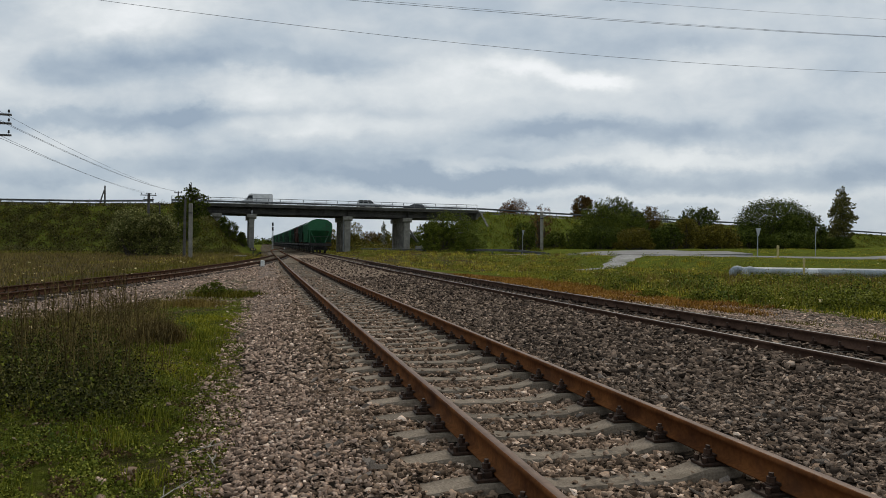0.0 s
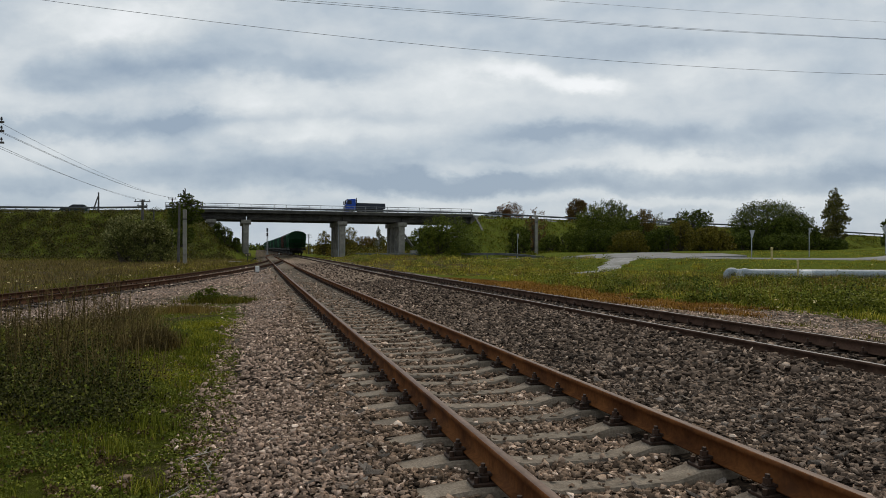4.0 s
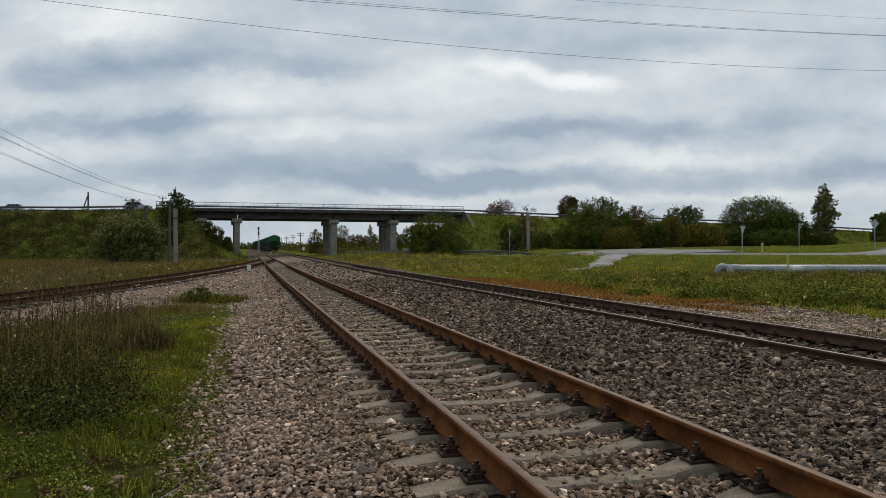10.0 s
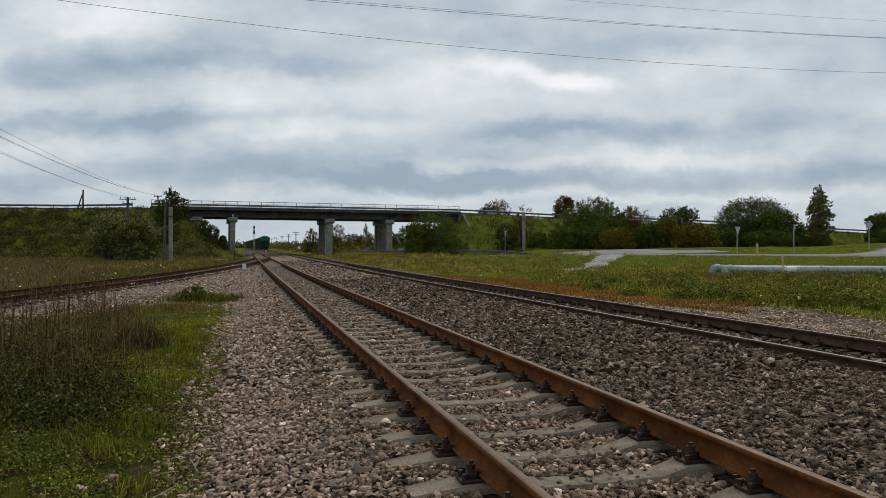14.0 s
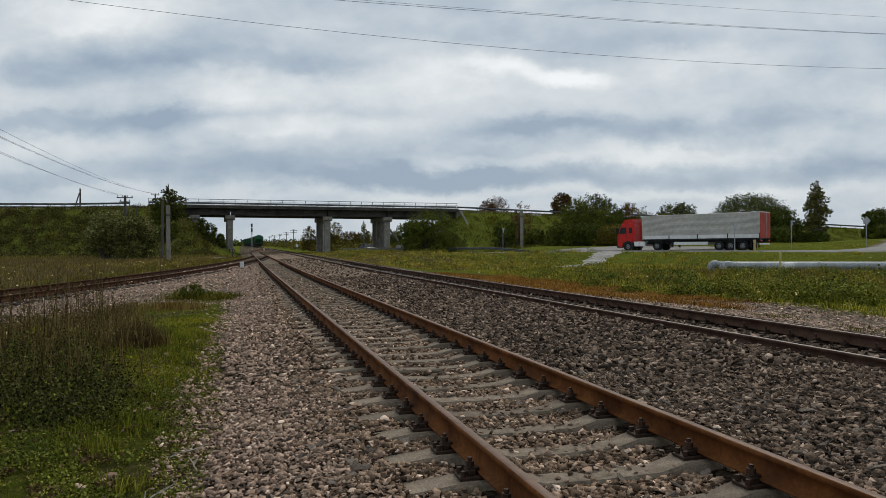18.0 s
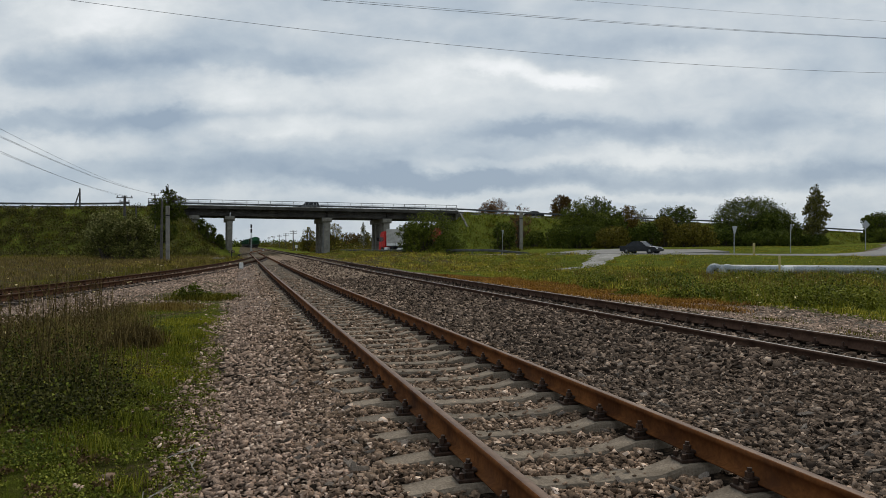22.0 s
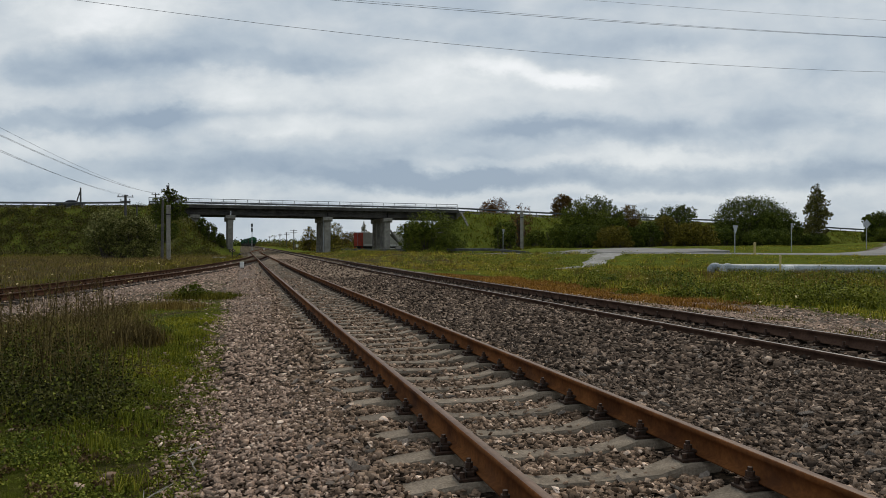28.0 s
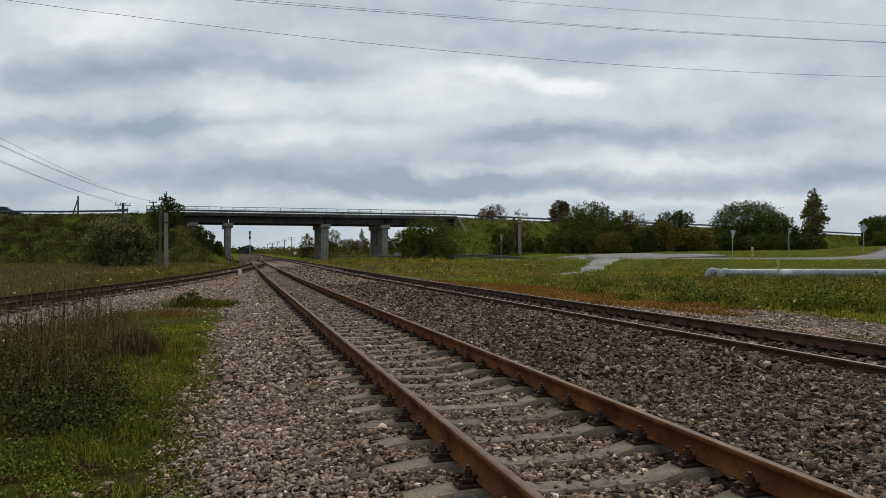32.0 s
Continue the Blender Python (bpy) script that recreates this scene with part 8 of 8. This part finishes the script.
    cx, cy = region(420, r, (2, 24), (10, 70), lambda x, y, o, s: (o > 11.4) & (o < 17) & (s < 27))
    x, y = tufted(cx, cy, r, 2400, 0.35)
    blades("edge_weeds", x, y, ground_height(x, y), 0.04 + 0.11 * r.random(len(x)), 0.012 + 0.01 * r.random(len(x)), BLADE_OLIVE, "sparse green weeds on the gravel shoulder", r, 0.9)
    # clumps of long-leaved weeds and tall bents before the pipe
    cx, cy = region(420, r, (9, 34), (22, 49), lambda x, y, o, s: (o > 16.6) & (lumps(x, y, 4.5, 95) > -0.25))
    x, y = tufted(cx, cy, r, 8000, 0.13)
    blades("long_leaved_weeds", x, y, ground_height(x, y), 0.14 + 0.30 * r.random(len(x)), 0.026 + 0.030 * r.random(len(x)), BLADE_GREEN, "clumps of long-leaved green weeds before the pipe", r, 1.5)
    cx, cy = region(300, r, (9, 40), (26, 52), lambda x, y, o, s: (o > 17.5) & (lumps(x, y, 5.0, 96) > 0.0))
    x, y = tufted(cx, cy, r, 3600, 0.5)
    blades("tall_weeds", x, y, ground_height(x, y), 0.35 + 0.45 * r.random(len(x)), 0.010 + 0.012 * r.random(len(x)), BLADE_DRY, "tall brown weed stems before the pipe", r, 0.35)
    cx, cy = region(160, r, (9, 36), (24, 50), lambda x, y, o, s: (o > 17.0) & (lumps(x, y, 4.0, 97) > 0.15))
    k = r.integers(0, len(cx), 9000)
    px, py = cx[k] + r.normal(size=9000) * 0.30, cy[k] + r.normal(size=9000) * 0.30
    pz = ground_height(px, py) + 0.04 + np.abs(r.normal(size=9000)) * 0.20
    tagged(leaves("dark_weeds", np.stack([px, py, pz], -1), 0.075, WEED_LEAF, None, r), "dark green leafy weeds before the pipe", "weeds", kind="stuff")
    # verges towards the bridge and the grassy banks
    cx, cy = region(5200, r, (-32, 12), (58, 150), lambda x, y, o, s: (((o < 0.2) & (o > -14) & (o < left_track(s) - 2.0)) | ((o > 10.6) & (o < 34))) & off_road(x, y))
    x, y = tufted(cx, cy, r, 32000, 0.35)
    k = off_road(x, y, 4.3)
    x, y = x[k], y[k]
    yellow = lumps(x, y, 4, 85) + r.normal(size=len(x)) * 0.4 > 0.05
    for mm, mat, label in ((yellow, BLADE_YELLOW, "yellowing rough grass along the line"), (~yellow, BLADE_DRY, "rough brown grass along the line")):
        blades("verge_grass", x[mm], y[mm], ground_height(x[mm], y[mm]), 0.10 + 0.18 * r.random(mm.sum()), 0.03 + 0.03 * r.random(mm.sum()), mat, label, r, 1.8)
    cx, cy = region(26000, r, (-95, 130), (92, 200), lambda x, y, o, s: ((o < -4) | (o > 38)) & (s > 108) & (s < 132.5) & off_road(x, y))
    x, y = tufted(cx, cy, r, 66000, 0.4)
    k = off_road(x, y, 4.4)
    x, y = x[k], y[k]
    o, s = to_line(x, y)
    dark = lumps(x, y, 5, 71) + r.normal(size=len(x)) * 0.35 + 0.5 * (o < 0) > 0.25
    plum = (o < 0) & (lumps(x, y, 3.5, 98) + r.normal(size=len(x)) * 0.3 > 0.5)
    for mm, mat, label in ((plum, BLADE_HEATH, "brown dying weeds on the road bank"), (dark & ~plum, BLADE_OLIVE, "rough olive grass on the road bank"), (~dark & ~plum, BLADE_GREEN, "rough green grass on the road bank")):
        blades("bank_grass", x[mm], y[mm], ground_height(x[mm], y[mm]), 0.2 + 0.35 * r.random(mm.sum()), 0.06 + 0.06 * r.random(mm.sum()), mat, label, r, 1.1)
    # broad-leaved weeds
    cx, cy = region(520, r, (-11, 0), (3.6, 17), lambda x, y, o, s: (o < -1.3) & (o > left_track(s) + 2) & (lumps(x, y, 2.4, 72) > 0.05))
    k = r.integers(0, len(cx), 14000)
    px, py = cx[k] + r.normal(size=14000) * 0.15, cy[k] + r.normal(size=14000) * 0.15
    pz = ground_height(px, py) + 0.02 + np.abs(r.normal(size=14000)) * 0.05 * (0.5 + (k % 7) / 5)
    tagged(leaves("leafy_weeds", np.stack([px, py, pz], -1), 0.021, WEED_LEAF, None, r), "low dark broad-leaved weeds in the grass", "weeds", kind="stuff")
    cx, cy = region(170, r, (6, 30), (16, 46), lambda x, y, o, s: (o > 15 + 1.6 * smooth(29, 21, s)) & (o < 22) & (lumps(x, y, 3.5, 73) > -0.1))
    k = r.integers(0, len(cx), 22000)
    px, py = cx[k] + r.normal(size=22000) * 0.30 * (0.5 + k % 5 / 4), cy[k] + r.normal(size=22000) * 0.30 * (0.5 + k % 5 / 4)
    pz = ground_height(px, py) + 0.04 + np.abs(r.normal(size=22000)) * 0.22 * (0.4 + k % 5 / 4)
    tagged(leaves("leafy_weeds", np.stack([px, py, pz], -1), 0.075, WEED_LIME, None, r), "tall green leafy weeds beside the gravel shoulder", "weeds", kind="stuff")
    x, y = sample_view(220000, 3.3, 13, r, 1.4)
    o, s = to_line(x, y)
    w = lumps(x, y, 1.3, 75) + 0.5 * lumps(x, y, 0.4, 76)
    m = (o < -0.12) & (o > left_track(s) + 2) & (w > -0.25) & (r.random(len(x)) < smooth(0.1, -0.6, o + 0.3 * w))
    x, y = x[m], y[m]
    f = lumps(x, y, 0.9, 99) + r.normal(size=len(x)) * 0.3
    for k, size, mat, label in ((f < 0.12, 0.020, CLOVER, "patches of low clover in the grass"), ((f >= 0.12) & (f < 0.40), 0.018, WEED_LIME, "low bright green weeds in the grass"), (f >= 0.40, 0.024, DEAD_LEAF, "brown dead leaves and thatch in the grass")):
        tagged(leaves("clover", np.stack([x[k], y[k], ground_height(x[k], y[k]) + 0.010 + 0.035 * r.random(k.sum())], -1), size, mat, None, r), label, "clover", kind="stuff")
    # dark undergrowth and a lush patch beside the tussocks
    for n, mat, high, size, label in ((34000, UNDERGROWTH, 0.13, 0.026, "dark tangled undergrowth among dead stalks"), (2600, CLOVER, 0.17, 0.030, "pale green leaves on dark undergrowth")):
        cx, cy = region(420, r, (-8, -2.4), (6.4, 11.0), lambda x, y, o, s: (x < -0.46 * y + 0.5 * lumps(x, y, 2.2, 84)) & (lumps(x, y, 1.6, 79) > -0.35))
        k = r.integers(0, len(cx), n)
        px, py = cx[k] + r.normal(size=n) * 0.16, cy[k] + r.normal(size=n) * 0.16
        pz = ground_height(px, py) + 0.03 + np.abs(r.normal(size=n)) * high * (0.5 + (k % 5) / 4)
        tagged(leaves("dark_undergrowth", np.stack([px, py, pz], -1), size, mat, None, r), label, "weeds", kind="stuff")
    cx, cy = region(500, r, (-6.0, -2.2), (9.0, 17), lambda x, y, o, s: (o < -0.6) & (o > -2.2))
    x, y = tufted(cx, cy, r, 13000, 0.16)
    blades("lush_grass", x, y, ground_height(x, y), 0.04 + 0.08 * r.random(len(x)), 0.006 + 0.006 * r.random(len(x)), BLADE_LUSH, "bright lush grass beside the gravel", r, 1.6)
    # tall leafy weeds along the verges and in the meadow
    for xl, yl, test, n, mat, label in (((-22, 45), (28, 118), lambda x, y, o, s: (o > 12.2 + 4.3 * smooth(54, 46, s)) & (o < 42) & off_road(x, y) & (lumps(x, y, 5, 87) > -0.1), 26000, WEED_LIME, "patches of yellow-green leafy weeds along the line"),
                                        ((-95, -20), (95, 145), lambda x, y, o, s: (o < -20) & (s > 113) & (s < 131), 24000, SCRUB, "dull brown-green weeds all over the road bank")):
        cx, cy = region(n // (30 if mat == WEED_LIME else 6), r, xl, yl, test)
        k = r.integers(0, len(cx), n)
        px, py = cx[k] + r.normal(size=n) * 0.42, cy[k] + r.normal(size=n) * 0.42
        pz = ground_height(px, py) + 0.03 + np.abs(r.normal(size=n)) * (0.21 if mat == WEED_LIME else 0.3)
        tagged(leaves("verge_weeds", np.stack([px, py, pz], -1), 0.085 if mat == WEED_LIME else 0.18, mat, None, r), label, "weeds", kind="stuff")
    # white flower heads
    pts = []
    for xl, yl, test, n in (((8, 40), (20, 60), lambda x, y, o, s: o > 16, 120), ((-40, -3), (9, 60), lambda x, y, o, s: o < -2.5, 130), ((-5, 25), (35, 85), lambda x, y, o, s: (o > 13) & off_road(x, y), 40)):
        cx, cy = region(n, r, xl, yl, test)
        for q in range(7):
            px, py = cx + r.normal(size=len(cx)) * 0.03, cy + r.normal(size=len(cx)) * 0.03
            pts.append(np.stack([px, py, ground_height(cx, cy) + 0.30 + 0.15 * np.sin(cx * 7) + r.normal(size=len(cx)) * 0.01], -1))
    tagged(leaves("white_flowers", np.concatenate(pts), 0.04, PETAL, None, r), "small white flower heads in the meadow", "flowers", kind="stuff")


build_grass()


def dead_stalks():
    """Dry branching weed stalks in front of the side track."""
    r = np.random.default_rng(81)
    cx, cy = region(1300, r, (-11, -2.6), (7.2, 15.5), lambda x, y, o, s: (x < -0.43 * y + 0.7 * lumps(x, y, 2.2, 83)) & (o > left_track(s) + 4.8) & (lumps(x, y, 3.0, 82) > -0.4))
    segs_a, segs_b, rad, heads = [], [], [], []
    z0 = ground_height(cx, cy)
    for x, y, z in zip(cx, cy, z0):
        h = r.uniform(0.3, 0.85) if r.random() < 0.85 else r.uniform(0.85, 1.35)
        lean = r.normal(size=2) * 0.09
        p = [np.array([x + lean[0] * h * q, y + lean[1] * h * q, z + h * q]) for q in (0, 0.4, 0.75, 1)]
        for k in range(3):
            segs_a.append(p[k]); segs_b.append(p[k + 1]); rad.append((0.0055 - 0.0013 * k) * min(1.2, h + 0.4))
        for q in range(r.integers(2, 7)):
            u = r.uniform(0.35, 1.0)
            a = p[0] + (p[3] - p[0]) * u
            d = r.normal(size=3) * 0.10
            b = a + np.array([d[0], d[1], 0.07 + abs(d[2])])
            segs_a.append(a); segs_b.append(b); rad.append(0.003)
            heads += [b + r.normal(size=3) * 0.012 for _ in range(2)]
    a, b, rad = np.array(segs_a), np.array(segs_b), np.array(rad)
    n = len(a)
    ring = []
    for q in range(3):
        d = np.array([math.cos(q * 2.094), math.sin(q * 2.094), 0])
        ring.append((a + d * rad[:, None], b + d * rad[:, None] * 0.8))
    v = np.stack([ring[0][0], ring[1][0], ring[2][0], ring[0][1], ring[1][1], ring[2][1]], 1).reshape(-1, 3)
    i = 6 * np.arange(n)[:, None]
    f = np.concatenate([i + np.array([[0, 1, 4, 3]]), i + np.array([[1, 2, 5, 4]]), i + np.array([[2, 0, 3, 5]])])
    tagged(mesh_from("dead_weed_stalks", v, f, STALK), "dry brown branching weed stalks", "weeds", kind="stuff")
    tagged(leaves("dead_seed_heads", np.array(heads), 0.022, STALK, None, r), "small brown seed heads on dry stalks", "weeds", kind="stuff")


dead_stalks()


def dry_twig(x, y, turn, size, seed):
    """A thin bleached twig with two side shoots, lying in the grass."""
    r = random.Random(seed)
    t = thing("dry_twig", pose(x, y, gz(x, y) + 0.03, 0, 0, turn), "thin bleached dry twig lying in short grass", "twig", "dry twigs in the grass")
    p = [Vector((0, 0, 0))]
    for k in range(4):
        p.append(p[-1] + Vector((size * 0.25, r.uniform(-0.06, 0.06) * size, r.uniform(-0.02, 0.10) * size)))
    bm = bmesh.new()
    for a, b, q in zip(p, p[1:], (0.006, 0.005, 0.004, 0.003)):
        rod(bm, a, b, q, q * 0.85, sides=5)
    part("stem", bm, TWIG, t)
    for k in (1, 2):
        bm = bmesh.new()
        rod(bm, p[k], p[k] + Vector((size * 0.2, r.choice((-1, 1)) * size * 0.16, size * 0.12)), 0.0035, 0.002, sides=5)
        part("side_shoot", bm, TWIG, t)


TWIG = surface("bleached_twig_wood", (0.22, 0.20, 0.16), (0.42, 0.39, 0.33), 9.0, 0.9, grain=0.4, bump=0.3, dist=0.002)
for args in ((-2.15, 5.75, 35, 0.30, 1), (-1.85, 5.5, 120, 0.26, 2), (-1.95, 4.6, 70, 0.34, 3), (-1.6, 4.75, 150, 0.22, 4), (-1.75, 6.2, 20, 0.24, 5)):
    dry_twig(*args)


# ---- what moves ----
STEPS = [0, 0.15, 0.3, 0.6, 1] + list(range(2, 32)) + [31.4, 31.7, 31.85, 32]
# the goods train: how far its rear end is along the main line
TRAIN_AT = [(0, 99.5), (3, 131), (5.5, 160), (8, 191), (10, 214), (14, 255), (19, 304), (25, 356), (28, 380), (32, 410)]
# the lorry's front and the black saloon's middle, along the low road
TRUCK_AT = [(0, 76), (12, 245), (15, 285.5), (16.5, 305.3), (17.5, 318.5), (18.5, 331.3), (19.5, 344), (20.5, 356), (21.3, 365.3), (22, 373.5), (23, 384), (24, 391.6), (25, 399), (25.5, 402.5), (26.5, 407.5), (27.5, 412.3), (28, 415.2), (28.5, 418.2), (29, 421.2), (30, 428), (32, 446)]
SALOON_AT = [(0, 545), (10, 441), (12, 418), (13, 410), (14, 404.5), (15.3, 399.5), (16.5, 391.5), (17.5, 379.5), (18.5, 366.5), (19.5, 354), (20.5, 341.5), (21, 334.4), (21.5, 327.5), (22, 320.5), (23, 306.4), (23.5, 299.1), (26, 262), (32, 172)]
# cars on the high road: where across the line at the start, metres a second, lane
HIGH = [(VAN, -0.98, -13.98, 8.2), (CAR_DARK, 28.58, -14.85, 8.2), (CAR_WHITE, 19.17, 16.35, 3.4), (DUMPER, 73.1, -13.2, 8.2), (CAR_SILVER, 101.95, -14.11, 8.2),
        (CAR_LIGHT, -179.5, 16.13, 3.4), (CAR_SUV, 334.4, -14.65, 8.2), (CAR_LAST, 374.0, -14.38, 8.2), (CAR_END, -37.0 - 32 * 15.5, 15.5, 3.4)]


def follow(rows, t):
    """A smooth reading between (time, value) rows."""
    ts, vs = [r[0] for r in rows], [r[1] for r in rows]
    slope = np.gradient(np.array(vs, float), np.array(ts, float))
    k = min(max(int(np.searchsorted(ts, t, side="right")) - 1, 0), len(ts) - 2)
    h = ts[k + 1] - ts[k]
    u = (t - ts[k]) / h
    return (2 * u ** 3 - 3 * u * u + 1) * vs[k] + (u ** 3 - 2 * u * u + u) * h * slope[k] + (3 * u * u - 2 * u ** 3) * vs[k + 1] + (u ** 3 - u * u) * h * slope[k + 1]


FINE_ROAD = spline(LOW_ROAD, 0.5)
FINE_ARC = np.concatenate([[0], np.cumsum(np.linalg.norm(np.diff(FINE_ROAD[:, :2], axis=0), axis=1))])


def road_point(arc, off):
    """A place on the low road, off metres to the left of its running direction."""
    p = [float(np.interp(arc, FINE_ARC, FINE_ROAD[:, k])) for k in range(3)]
    q = [float(np.interp(arc + 0.8, FINE_ARC, FINE_ROAD[:, k])) for k in range(2)]
    d = Vector((q[0] - p[0], q[1] - p[1])).normalized()
    return Vector((p[0] - d.y * off, p[1] + d.x * off, p[2] + 0.03))


def between(rear, front, origin):
    """Pose at origin whose +x runs from rear to front."""
    d = front - rear
    return Matrix.Translation(origin) @ d.to_track_quat("X", "Z").to_matrix().to_4x4()


def motions():
    for i, wagon in enumerate(TRAIN):
        rows = []
        for t in STEPS:
            s = follow(TRAIN_AT, t) + WAGON_LENGTH * (i + 0.5)
            o = float(main_line(np.array([s]))[0])
            slope = float(main_line(np.array([s + 1]))[0]) - float(main_line(np.array([s - 1]))[0])
            rows.append((t, Matrix.Translation(at(o, s, float(grade(s)))) @ pose(0, 0, 0, 0, 0, LINE - math.degrees(slope / 2))))
        walk(wagon, rows)
    for ob, o0, v, lane in HIGH:
        rows = []
        for t in STEPS:
            o = o0 + v * t
            a, b = o - 1.4 * np.sign(v), o + 1.4 * np.sign(v)
            za, zb, zm = (float(road_top(q)) + 0.075 for q in (a, b, o))
            rows.append((t, between(at(a, BRIDGE_S + lane, za), at(b, BRIDGE_S + lane, zb), at(o, BRIDGE_S + lane, zm))))
        walk(ob, rows)
    fine = sorted(set(STEPS) | {16.5, 17.5, 18.5, 19.5, 20.5, 21.5, 22.5, 23.5, 24.5, 25.5, 26.5, 27.5, 28.5, 29.5})
    lorry, box_, saloon = [], [], []
    for t in fine:
        a = follow(TRUCK_AT, t)
        f, r = road_point(a - 1.4, -1.8), road_point(a - 5.05, -1.8)
        lorry.append((t, between(r, f, f + (f - r).normalized() * 1.4)))
        pin, axle = road_point(a - 4.6, -1.8), road_point(a - 13.4, -1.6)
        box_.append((t, between(axle, pin, pin)))
        b = follow(SALOON_AT, t)
        saloon.append((t, between(road_point(b + 1.4, 1.8), road_point(b - 1.4, 1.8), road_point(b, 1.8))))
    walk(TRUCK, lorry)
    walk(TRAILER, box_)
    walk(SALOON, saloon)
    # the crow: bearing, rise and distance
    flight = [(0, 0.185, 0.03, 131), (5.0, 0.187, 0.045, 129), (5.5, 0.186, 0.0783, 110), (5.8, 0.1831, 0.0848, 95), (6, 0.1858, 0.0896, 85), (6.5, 0.2069, 0.0998, 74),
              (7, 0.2364, 0.1047, 70), (7.5, 0.2677, 0.0996, 74), (8, 0.2926, 0.0812, 84), (8.5, 0.2897, 0.0556, 112), (8.9, 0.28, 0.035, 126), (32, 0.28, 0.033, 128)]
    places = [(t, Vector((u * d, d, 1.275 + v * d))) for t, u, v, d in flight]
    rows = []
    for k, (t, p) in enumerate(places):
        d = places[min(k + 1, len(places) - 1)][1] - places[max(k - 1, 0)][1]
        d.z *= 0.4
        rows.append((t, between(Vector((0, 0, 0)), Vector((d.x, 0.2 * abs(d.y), d.z)) if d.length > 0.1 else Vector((1, 0, 0)), p)))
    walk(CROW, rows)
    for w, sy in WINGS:
        beat = [(0, 20)] + [(4.6 + 0.2 * k, (38, 6, -26, 8)[k % 4]) for k in range(25)] + [(32, 20)]
        walk(w, [(t, pose(0, sy * 0.05, 0.03, sy * a, 0, 0)) for t, a in beat])


motions()
